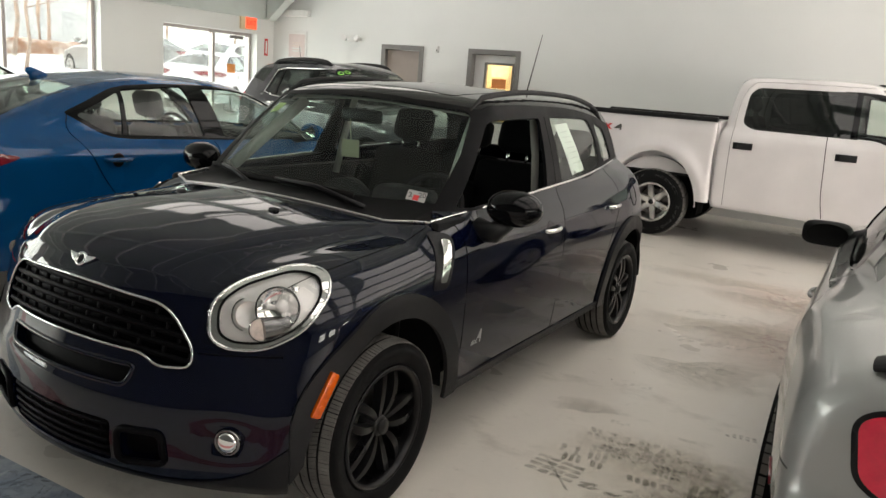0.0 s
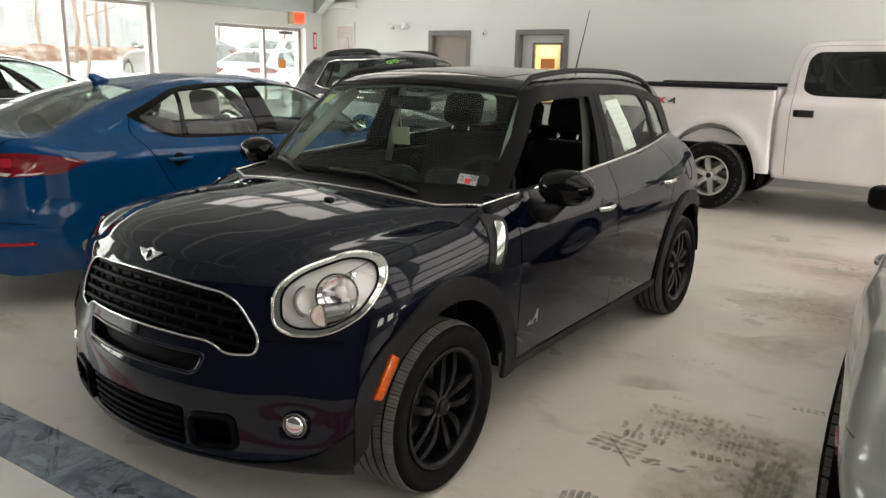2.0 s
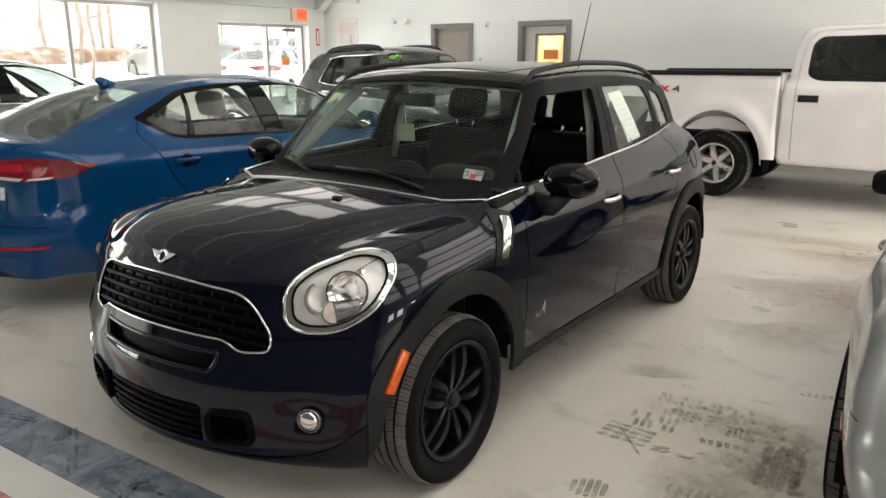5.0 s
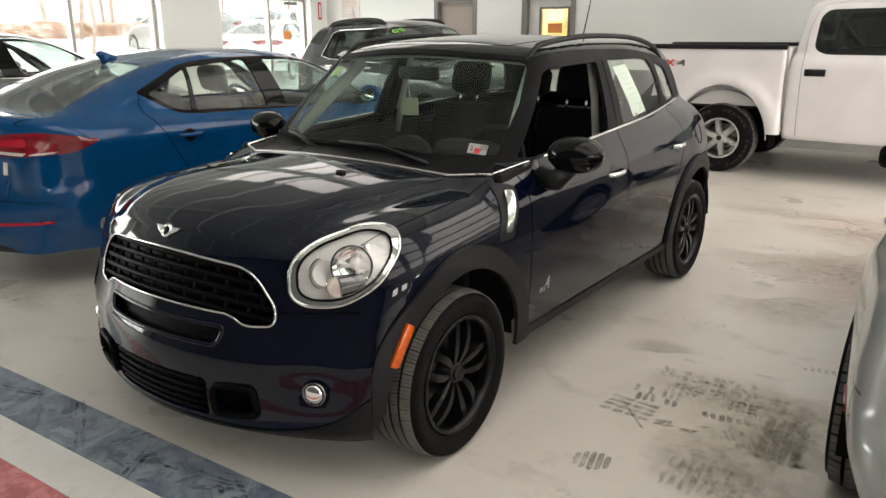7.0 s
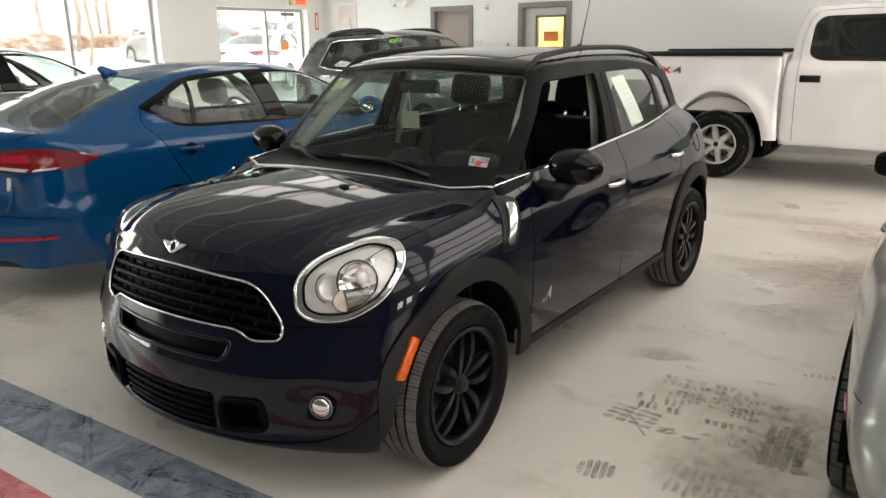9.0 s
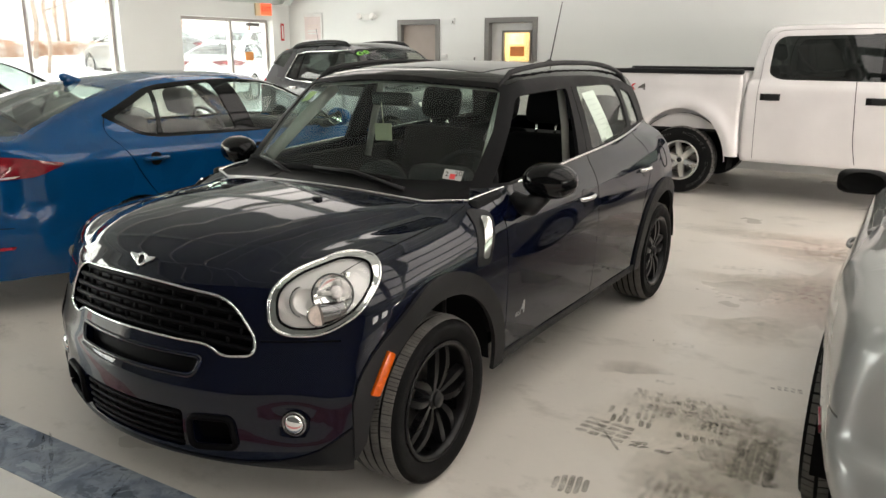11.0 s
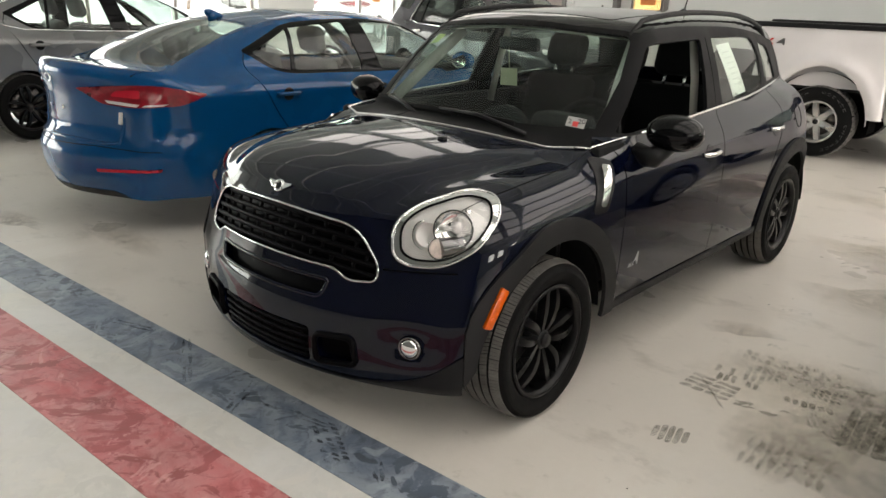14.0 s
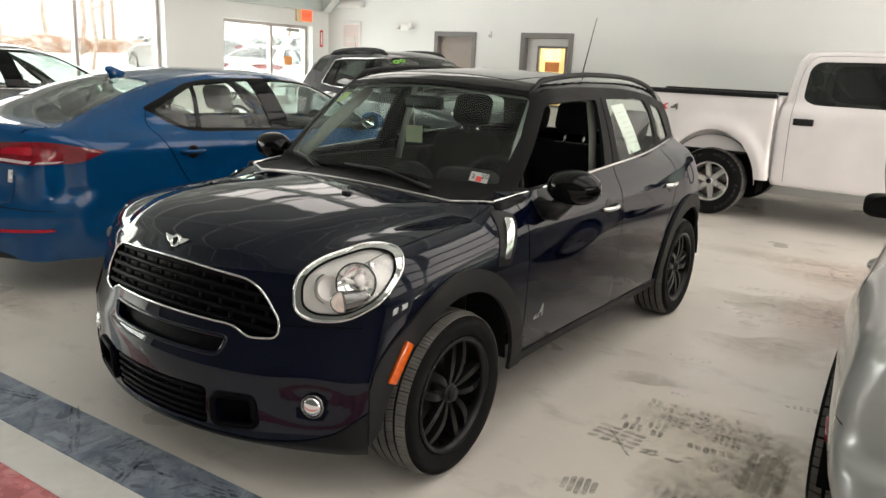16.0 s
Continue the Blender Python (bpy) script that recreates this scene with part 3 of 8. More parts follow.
d2 = door_frame("door_2", *D1, "closed brown-grey door in a dark grey steel frame")
d3 = door_frame("door_3", *D2, "white door with a lit glass panel in grey steel frame")
leaf_y = 0.10
gx0, gx1, gz0, gz1 = D2[0] + 0.20, D2[1] - 0.075, 0.95, 1.93
bm = bmesh.new()
for lo, hi in (((D2[0] + 0.012, leaf_y, 0.01), (gx0, leaf_y + 0.045, 2.045)), ((gx1, leaf_y, 0.01), (D2[1] - 0.012, leaf_y + 0.045, 2.045)),
               ((gx0, leaf_y, 0.01), (gx1, leaf_y + 0.045, gz0)), ((gx0, leaf_y, gz1), (gx1, leaf_y + 0.045, 2.045))):
    box(bm, lo, hi)
leaf = part("door_leaf", bm, DOORWHITE, d3, "white painted door leaf")
bm = bmesh.new()
for lo, hi in (((gx0, leaf_y - 0.012, gz0), (gx0 + 0.035, leaf_y + 0.05, gz1)), ((gx1 - 0.035, leaf_y - 0.012, gz0), (gx1, leaf_y + 0.05, gz1)),
               ((gx0 + 0.035, leaf_y - 0.012, gz0), (gx1 - 0.035, leaf_y + 0.05, gz0 + 0.035)), ((gx0 + 0.035, leaf_y - 0.012, gz1 - 0.035), (gx1 - 0.035, leaf_y + 0.05, gz1))):
    box(bm, lo, hi, 0.004, 1)
part("glazing_bead", bm, FRAME, leaf)
part("door_pane", boxed((gx0 + 0.03, leaf_y + 0.018, gz0 + 0.03), (gx1 - 0.03, leaf_y + 0.024, gz1 - 0.03)), PANE, leaf).visible_shadow = False
part("door_handle", tube(bmesh.new(), [(D2[0] + 0.09, leaf_y - 0.05, 1.0), (D2[0] + 0.19, leaf_y - 0.05, 1.0)], 0.01), CHROME, leaf)

# rooms behind the doorways
OFFICE = mat("cream_office_wall", (0.72, 0.60, 0.40), 0.6, vary=0.05)
bm = bmesh.new()
for lo, hi in (((-4.6, YB + 2.6, 0), (-2.6, YB + 2.7, 2.6)), ((-4.7, YB + TH, 0), (-4.6, YB + 2.7, 2.6)), ((-2.6, YB + TH, 0), (-2.5, YB + 2.7, 2.6)), ((-4.7, YB + TH, 2.6), (-2.5, YB + 2.7, 2.7)), ((-4.7, YB + TH, -0.1), (-2.5, YB + 2.7, 0))):
    box(bm, lo, hi)
structure("wall_office", bm, OFFICE, "cream painted walls of a lit office")
leaf2 = part("door_leaf", boxed((D1[0] + 0.014, 0.06, 0.01), (D1[1] - 0.014, 0.105, 2.044), 0.003, 1), TAUPE, d2, "plain brown-grey door leaf")
part("door_handle", tube(bmesh.new(), [(D1[1] - 0.16, 0.02, 1.0), (D1[1] - 0.06, 0.02, 1.0)], 0.01), CHROME, leaf2)
lamp = thing("office_light", "lit square office ceiling light", "ceiling light", pose(-3.6, YB + 1.3, 2.6))
part("diffuser", boxed((-0.5, -0.5, -0.06), (0.5, 0.5, -0.003), 0.01), glow("warm_lamp_diffuser", (1.0, 0.84, 0.52), 26.0), lamp)
note = thing("door_notice", "small orange paper notice stuck on the lit door glass", "notice", pose(-3.64, YB + leaf_y - 0.001, 1.60))
part("notice_paper", boxed((-0.13, 0.010, -0.075), (0.13, 0.014, 0.075)), mat("orange_notice_paper", (0.72, 0.26, 0.08), 0.6, vary=0.08), note)

# the walls that close the place
bm = bmesh.new()
# openings assumed in this unseen wall, to let in light from the right
east = [(-6.3, -4.9, 1.0, 2.2), (-3.9, -2.5, 1.0, 2.2), (-0.6, 1.6, 1.0, 2.2), (3.3, 7.2, 0.12, 2.4)]
cuts = [YF] + [v for o in east for v in o[:2]] + [YB]
for k in range(0, len(cuts), 2):
    box(bm, (XR, cuts[k], 0), (XR + TH, cuts[k + 1], roof_at(XR)))
for a, b, z0, z1 in east:
    box(bm, (XR, a, 0), (XR + TH, b, z0))
    box(bm, (XR, a, z1), (XR + TH, b, roof_at(XR)))
structure("wall_east", bm, WALL, "plain white painted wall with glazed vehicle doors")
for k, (a, b, z0, z1) in enumerate(east):
    ob = thing("window_%d" % (k + 6), "glazed vehicle door in metal frames", "window", pose(XR + 0.1, 0, 0), kind="structure")
    for z in (z0, z1 - 0.05):
        part("window_rail", boxed((-0.03, a, z), (0.03, b, z + 0.05)), BRONZE, ob)
    part("pane", boxed((-0.003, a, z0), (0.003, b, z1)), PANE, ob).visible_shadow = False
# unseen wall, coloured dark so the car fronts reflect little light
structure("wall_south", prism(bmesh.new(), [(XL - TH, 0), (XR + TH, 0), (XR + TH, roof_at(XR)), (RIDGE, roof_at(RIDGE)), (XL - TH, EAVE)], YF - TH, YF, "Y"), mat("unseen_dark_wall", (0.07, 0.075, 0.07), 0.6, vary=0.06, scale=0.8, bump=0.08, bscale=90), "tall plain dark grey painted wall")

# ceiling: two slopes, ribs, and steel frames
bm = bmesh.new()
for x0, x1 in ((XL - TH, RIDGE), (RIDGE, XR + TH)):
    prism(bm, [(x0, roof_at(x0)), (x1, roof_at(x1)), (x1, roof_at(x1) + 0.12), (x0, roof_at(x0) + 0.12)], YF - TH, YB + TH, "Y")
structure("ceiling", bm, CEIL, "sloping white sheet ceiling")
for yy in (-5.4, -0.6, 4.22, 7.5):
    fr = thing("trim_frame", "pale green-grey steel rafter with a tapered foot", "beam", kind="structure")
    low = [(XL + 0.10, 2.47), (XL + 0.20, 2.47), (XL + 0.60, roof_at(XL + 0.60) - 0.32), (RIDGE, roof_at(RIDGE) - 0.30)]
    web = low + [(RIDGE, roof_at(RIDGE) - 0.004), (XL + 0.10, roof_at(XL + 0.10) - 0.004)]
    part("rafter_web", prism(bmesh.new(), web, yy - 0.045, yy + 0.045, "Y"), STEEL, fr)
    flange = low + [(x, z - 0.016) for x, z in low[::-1]]
    part("rafter_flange", prism(bmesh.new(), flange, yy - 0.10, yy + 0.10, "Y"), STEEL, fr)
# beam along the head of the window wall
eb = thing("trim_eave_beam", "pale green-grey steel beam along the top of the wall", "beam", kind="structure")
part("beam_web", boxed((XL - 0.01, YF, 2.475), (XL + 0.07, YB - 0.003, EAVE + 0.02)), STEEL, eb)
part("beam_flange", boxed((XL + 0.001, YF, 2.45), (XL + 0.10, YB - 0.003, 2.475), 0.004, 1), STEEL, eb)
for k, xx in enumerate((-7.6, -6.45, -5.2, -4.0, -2.8, -1.6, -0.5, 0.6, 2.4, 4.1, 5.75, 7.5, 8.5)):
    structure("trim_purlin", boxed((xx - 0.035, YF, roof_at(xx) - 0.13), (xx + 0.035, YB, roof_at(xx) - 0.03), 0.006, 1), DOORWHITE, "white painted steel purlin under the ceiling")
structure("trim_conduit", tube(bmesh.new(), [(-7.05, YF, roof_at(-7.05) - 0.1), (-7.05, YB, roof_at(-7.05) - 0.1)], 0.022), STEEL, "white conduit pipe along the ceiling")
structure("baseboard", boxed((XL, YB - 0.012, 0), (D1[0] - 0.075, YB - 0.001, 0.1)), DOORWHITE, "white painted baseboard")
structure("baseboard", boxed((D2[1] + 0.075, YB - 0.012, 0), (XR, YB - 0.001, 0.1)), DOORWHITE, "white painted baseboard")

# painted bands on the floor
for name, y0, w, m, lab in (("floor_band_blue", -2.148, 0.245, BLUE_BAND, "scuffed blue painted band on the floor"), ("floor_band_red", -2.63, 0.305, RED_BAND, "scuffed red painted band on the floor")):
    bm = bmesh.new()
    prism(bm, [(XL, y0 + 0.042 * XL), (XR, y0 + 0.042 * XR), (XR, y0 + w + 0.042 * XR), (XL, y0 + w + 0.042 * XL)], 0.0005, 0.003, "Z")
    tagged(part(name, bm, m), lab, "floor marking", kind="structure")

for y0, y1 in ((-2.325, -2.148), (YF + 0.5, -2.63)):
    bm = bmesh.new()
    prism(bm, [(XL, y0 + 0.042 * XL + 0.002), (XR, y0 + 0.042 * XR + 0.002), (XR, y1 + 0.042 * XR - 0.002), (XL, y1 + 0.042 * XL - 0.002)], 0.0003, 0.002, "Z")
    tagged(part("floor_band_white", bm, AISLE), "worn white painted floor beside the coloured bands", "floor marking", kind="structure")

# light
window_light("daylight_window_one", (XL - 0.3, 0.65, 1.45), (XL + 2, 0.65, 1.3), 6.6, 1.9, 190)
# lamp at the unseen window_2, strengthened to brighten the south floor
window_light("daylight_window_two", (XL - 0.3, -5.4, 1.45), (XL + 2, -5.4, 1.3), 4.2, 1.9, 230)
window_light("daylight_door", (XL - 0.3, 6.25, 1.1), (XL + 2, 6.25, 1.0), 2.0, 2.0, 60)
# lamps added behind the assumed east openings, warm to tint the far floor
for (a, b, z0, z1), power, tint in zip(east, (90, 90, 360, 430), (0.905, 0.905, 0.89, 0.875)):
    window_light("daylight_east", (XR + 0.3, (a + b) / 2, (z0 + z1) / 2), (XR - 2, (a + b) / 2, (z0 + z1) / 2 - 0.25), b - a, z1 - z0, power, (1.0, tint, tint - 0.055))
# unseen glowing panels, added to light the floor and streak the bonnet
CEILING_GLOW = glow("daylit_roof_sheet", (1.0, 0.95, 0.905), 1.7)
for xx in (-6.45, -4.75, 1.5, 3.2, 4.9, 6.6):
    for y0, y1 in (((-6.0, -2.4), (-1.2, 2.4), (3.6, 7.2)) if xx > RIDGE else ((2.9, 4.0), (4.45, 7.3))):
        rl = thing("roof_light", "translucent daylit roof sheet in the ceiling", "roof light", pose(xx, (y0 + y1) / 2, roof_at(xx), 0, math.degrees(math.atan(PITCH)) * (1 if xx > RIDGE else -1), 0), group="roof lights")
        part("roof_sheet", boxed((-0.78, (y0 - y1) / 2, -0.03), (0.78, (y1 - y0) / 2, -0.006), 0.004, 1), CEILING_GLOW, rl)
        for sx in (-0.81, 0.81):
            part("sheet_edge", boxed((sx - 0.03, (y0 - y1) / 2, -0.045), (sx + 0.03, (y1 - y0) / 2, -0.002), 0.004, 1), STEEL, rl)


# ---------------------------------------------------------------- parts that all cars share
def wheel(parent, at, side, radius, width, rim_r, tyre_mat, rim_mat, spokes, steer=0.0, blocks=64, lettering=False, twin=True, hub_cap=None):
    """A wheel > tyre, rim, brake disc. side +1: its face looks along +x."""
    w = new("wheel")
    w.parent = parent
    w.matrix_basis = pose(*at, 0, 0, steer) @ Matrix.Diagonal((side, 1, 1, 1))
    h = width / 2
    R, r = radius, rim_r
    # tyre: a carcass with three grooves round it
    prof = [(r, -h * 0.82), (r + 0.012, -h * 0.95), ((R + r) / 2, -h), (R - 0.028, -h * 0.93), (R - 0.010, -h * 0.80)]
    for g in (-0.54, -0.18, 0.18, 0.54):
        prof += [(R - 0.003, h * (g - 0.05)), (R - 0.011, h * (g - 0.04)), (R - 0.011, h * (g + 0.04)), (R - 0.003, h * (g + 0.05))]
    prof += [(R - 0.010, h * 0.80), (R - 0.028, h * 0.93), ((R + r) / 2 + 0.02, h), ((R + r) / 2, h * 1.005), (r + 0.02, h * 0.96), (r + 0.012, h * 0.93), (r, h * 0.82)]
    tyre = part("tyre", lathe(bmesh.new(), prof, 72), tyre_mat[0], w, "black rubber tyre")
    bm = bmesh.new()
    rows = ((-0.88, -0.59), (-0.49, -0.23), (-0.13, 0.13), (0.23, 0.49), (0.59, 0.90))
    for q, (a, b) in enumerate(rows):
        for k in range(blocks):
            t0, t1 = (k + 0.07 + 0.3 * q) * math.tau / blocks, (k + (0.93 if k % 3 else 0.80) + 0.3 * q) * math.tau / blocks
            skew = 0.03 * (0, 1, 0.6, -1, 0)[q]
            ring = []
            for rad in (R - 0.012, R):
                for t, x, s in ((t0, a, 0), (t1, a, 0), (t1, b, skew), (t0, b, skew)):
                    drop = 0.007 * max(0, abs(x) - 0.6) / 0.22 if rad == R else 0
                    ring.append(bm.verts.new((x * h, (rad - drop) * math.cos(t + s), (rad - drop) * math.sin(t + s))))
            bm.faces.new(ring[4:])
            for e in range(4):
                bm.faces.new((ring[e], ring[(e + 1) % 4], ring[4 + (e + 1) % 4], ring[4 + e]))
    bmesh.ops.recalc_face_normals(bm, faces=bm.faces)
    tagged(part("tread", bm, tyre_mat[1], tyre, "worn dusty tread blocks"), kind="stuff")
    if lettering:
        bm = bmesh.new()
        for k in range(34):
            if k % 17 in (7, 8, 15, 16):
                continue
            t = k * math.tau / 34
            for u0, u1, v0, v1 in (((0.0, 0.07, 0, 0.026), (0.07, 0.75, 0.023, 0.026), (0.07, 0.6, 0, 0.003)) if k % 3 else ((0.0, 0.07, 0, 0.026), (0.6, 0.67, 0, 0.026), (0.07, 0.6, 0.012, 0.015))):
                q = []
                for u, v in ((u0, v0), (u1, v0), (u1, v1), (u0, v1)):
                    a, rr = t + u * math.tau / 34 * 0.8, (R + r) / 2 + v
                    q.append(bm.verts.new((h * 1.012, rr * math.cos(a), rr * math.sin(a))))
                bm.faces.new(q)
        tagged(part("tyre_lettering", bm, GREYCLOTH, tyre, "raised white outline sidewall lettering"), kind="stuff")
    # rim: barrel, lip and spokes
    bm = lathe(bmesh.new(), [(r, h * 0.86), (r + 0.006, h * 0.93), (r - 0.002, h * 0.97), (r - 0.012, h * 0.93), (r - 0.018, h * 0.75), (r - 0.03, 0.0), (r - 0.04, -h * 0.5), (r - 0.012, -h * 0.8), (r, -h * 0.82)], 64)
    rim = part("rim", bm, rim_mat, w, "alloy rim")
    n, face = spokes, h * (0.84 if twin else 0.74)
    bm = bmesh.new()
    for k in range(n):
        a = radians(79) + k * math.tau / n
        for da in ((-1, 1) if twin else (0,)):
            pts = []
            for f in np.linspace(0, 1, 10):
                rad = 0.030 + (r - 0.036) * f
                ang = a + (math.copysign(0.010 + 0.027 * math.sin(math.pi * (0.02 + 0.74 * f)), da) / rad if twin else 0.0)
                wd = (0.0070 + 0.0100 * math.sin(math.pi * min(1.0, 0.04 + 0.80 * f))) if twin else (0.034 - 0.006 * f)
                pts.append((rad, ang, wd, face - (0.014 if twin else 0.03) * (1 - f) ** 2 - 0.012 * f + 0.012 * math.sin(math.pi * f)))
            for (r0, a0, w0, x0), (r1, a1, w1, x1) in zip(pts, pts[1:]):
                q = []
                for rr, aa, ww, xx in ((r0, a0, w0, x0), (r1, a1, w1, x1)):
                    c, s = math.cos(aa), math.sin(aa)
                    for sx, dx in ((-1.2, -0.034), (-0.8, -0.004), (0.8, -0.004), (1.2, -0.034)):
                        q.append(bm.verts.new((xx + dx, rr * c - sx * ww * s, rr * s + sx * ww * c)))
                for e in range(3):
                    bm.faces.new((q[e], q[e + 1], q[5 + e], q[4 + e]))
    bmesh.ops.remove_doubles(bm, verts=bm.verts, dist=1e-5)
    bmesh.ops.recalc_face_normals(bm, faces=bm.faces)
    part("spokes", bm, rim_mat, rim, "five twin-spoke alloy spider" if twin else "alloy wheel spokes", 50)
    hb = lathe(bmesh.new(), [(0.066, face - 0.07), (0.060, face - 0.050), (0.046, face - 0.036), (0.040, face - 0.020), (0.033, face - 0.010), (0.0005, face - 0.008)], 32)
    part("hub", hb, rim_mat, rim)
    part("centre_cap", lathe(bmesh.new(), [(0.029, face - 0.004), (0.027, face + 0.003), (0.0005, face + 0.004)], 28), hub_cap or TRIM, rim)
    for k in range(5):
        a = math.pi / 2 + (k + 0.5) * math.tau / 5
        part("wheel_bolt", tube(bmesh.new(), [(face - 0.06, 0.056 * math.cos(a), 0.056 * math.sin(a)), (face - 0.026, 0.056 * math.cos(a), 0.056 * math.sin(a))], 0.009, 6), SILVER if rim_mat is SILVER else DISC, rim)
    part("brake_disc", lathe(bmesh.new(), [(0.06, -0.02), (0.06, 0.012), (r * 0.72, 0.012), (r * 0.72, -0.012), (0.06, -0.02)], 40), DISC, w)
    part("brake_caliper", boxed((-0.05, -0.09, r * 0.45), (0.035, 0.09, r * 0.80), 0.015, 2, pose(0, 0, 0, 55, 0, 0)), DISC, w)
    return w


LINING = mat("dull_black_liner", (0.006, 0.006, 0.006), 0.9, vary=0.2, spec=0.1)


def half_lathe(profile, cut, n=36):
    """The upper part of a turned form, for wheel arch liners."""
    bm = lathe(bmesh.new(), profile, n)
    bmesh.ops.delete(bm, geom=[f for f in bm.faces if f.calc_center_median().z < cut], context="FACES")
    return bm


def lettering(name, text, size, material, parent, at, normal, dx=0.0, dz=0.0, up=(0, 0, 1)):
    """Letters of the built-in font, lying on a surface."""
    cu = bpy.data.curves.new(name, "FONT")
    cu.body, cu.size, cu.align_x, cu.align_y, cu.extrude = text, size, "CENTER", "CENTER", 0.0004
    tmp = bpy.data.objects.new(name, cu)
    me = bpy.data.meshes.new_from_object(tmp)
    bpy.data.objects.remove(tmp)
    me.materials.append(material)
    ob = new(name, me)
    o, u = Vector(normal).normalized(), Vector(up)
    r = u.cross(o).normalized()
    u = o.cross(r).normalized()
    c = Vector(at) + r * dx + u * dz
    ob.matrix_basis = Matrix(((r.x, u.x, o.x, c.x), (r.y, u.y, o.y, c.y), (r.z, u.z, o.z, c.z), (0, 0, 0, 1)))
    ob.parent = parent
    return ob


def car_seat(parent, x, y, z, material, lean=14, width=0.48, height=0.62, head=True):
    s = new("seat")
    s.parent = parent
    s.matrix_basis = pose(x, y, z)
    w = width / 2
    part("cushion", boxed((-w, -0.26, -0.02), (w, 0.24, 0.16), 0.05, 3), material, s)
    back = pose(0, 0.24, 0.10, -lean)
    b = bmesh.new()
    for q0, q1, ww, dy in ((0.0, 0.30, w, 0.0), (0.24, height, w * 0.92, 0.01)):
        box(b, (-ww, -0.07 + dy, q0), (ww, 0.06 + dy, q1), 0.05, 3, back)
    for sx in (-1, 1):
        box(b, (sx * w - 0.04, -0.13, 0.02), (sx * w + 0.04, 0.03, height * 0.75), 0.035, 3, back)
    part("seat_back", b, material, s)
    if head:
        part("headrest", boxed((-0.135, -0.06, height + 0.055), (0.135, 0.05, height + 0.25), 0.055, 4, back), material, s)
        for sx in (-0.06, 0.06):
            part("headrest_post", tube(bmesh.new(), [back @ Vector((sx, 0, height - 0.02)), back @ Vector((sx, 0, height + 0.08))], 0.007), CHROME, s)
    return s


def steering(parent, x, y, z, tilt=62, r=0.185):
    s = new("steering_wheel")
    s.parent = parent
    s.matrix_basis = pose(x, y, z, tilt)
    bm = bmesh.new()
    n, m = 36, 8
    ring = [[bm.verts.new(((r + 0.016 * math.cos(b * math.tau / m)) * math.cos(a * math.tau / n), (r + 0.016 * math.cos(b * math.tau / m)) * math.sin(a * math.tau / n), 0.016 * math.sin(b * math.tau / m))) for b in range(m)] for a in range(n)]
    for a in range(n):
        for b in range(m):
            bm.faces.new((ring[a][b], ring[(a + 1) % n][b], ring[(a + 1) % n][(b + 1) % m], ring[a][(b + 1) % m]))
    part("wheel_grip", bm, DASH, s)
    bm = box(bmesh.new(), (-0.075, -0.07, -0.04), (0.075, 0.065, 0.012), 0.03, 3)
    for a, b in (((-r, 0, 0), (-0.05, 0, -0.01)), ((r, 0, 0), (0.05, 0, -0.01)), ((0, -r, 0), (0, -0.05, -0.01))):
        tube(bm, [a, b], 0.016)
    part("horn_pad", bm, DASH, s)
    return s


def emblem_wings(parent, centre, out, up, size, material):
    """A small winged badge of plain shapes."""
    e = new("badge")
    e.parent = parent
    o, u = Vector(out).normalized(), Vector(up)
    r = u.cross(o).normalized()
    u = o.cross(r).normalized()
    e.matrix_basis = Matrix(((r.x, u.x, o.x, centre[0]), (r.y, u.y, o.y, centre[1]), (r.z, u.z, o.z, centre[2]), (0, 0, 0, 1)))
    for s in (-1, 1):
        bm = bmesh.new()
        prism(bm, [(s * size * q, size * v) for q, v in ((0.28, 0.22), (1.0, 0.26), (0.86, 0.10), (0.72, 0.0), (0.55, -0.12), (0.30, -0.2))], 0.0, 0.006, "Z", 0.002)
        part("badge_wing", bm, material, e)
    part("badge_ring", lathe(bmesh.new(), [(0.36 * size, 0.0), (0.36 * size, 0.007), (0.26 * size, 0.008), (0.24 * size, 0.002)], 28, "Z"), material, e)
    part("badge_disc", lathe(bmesh.new(), [(0.25 * size, 0.004), (0.0004, 0.005)], 24, "Z"), GLOSSBLACK, e)
    return e


def mirror_shell(parent, name, centre, size, material, m=None, lower=None, sq=0.9):
    """A rounded mirror housing, bulged in front and cut flat behind, with its glass."""
    mr = new(name)
    mr.parent = parent
    mr.matrix_basis = pose(*centre) @ (m or Matrix())
    bm = bmesh.new()
    bmesh.ops.create_uvsphere(bm, u_segments=28, v_segments=18, radius=1.0)
    for v in bm.verts:
        x, y, z = v.co
        y = -abs(y) ** 0.85 if y < 0 else 0.32 * y
        v.co = (math.copysign(abs(x) ** sq, x) * size[0], y * size[1], math.copysign(abs(z) ** sq, z) * size[2])
    part("housing", bm, material, mr)
    part("mirror_glass", lathe(bmesh.new(), [(0.0005, 0.0), (0.8, 0.0), (0.82, 0.02)], 28, "Y"), lower or CHROME, mr)
    g = mr.children[-1]
    g.matrix_basis = pose(0, size[1] * 0.33, 0) @ Matrix.Diagonal((size[0], size[1], size[2], 1))
    return mr


def grab(bm, a, b, out, r=0.011, n=9):
    """A bow from a to b that stands out in the middle."""
    a, b, o = Vector(a), Vector(b), Vector(out)
    pts = [a + (b - a) * (k / (n - 1)) + o * math.sin(math.pi * k / (n - 1)) ** 0.45 for k in range(n)]
    return tube(bm, pts, r, 8)


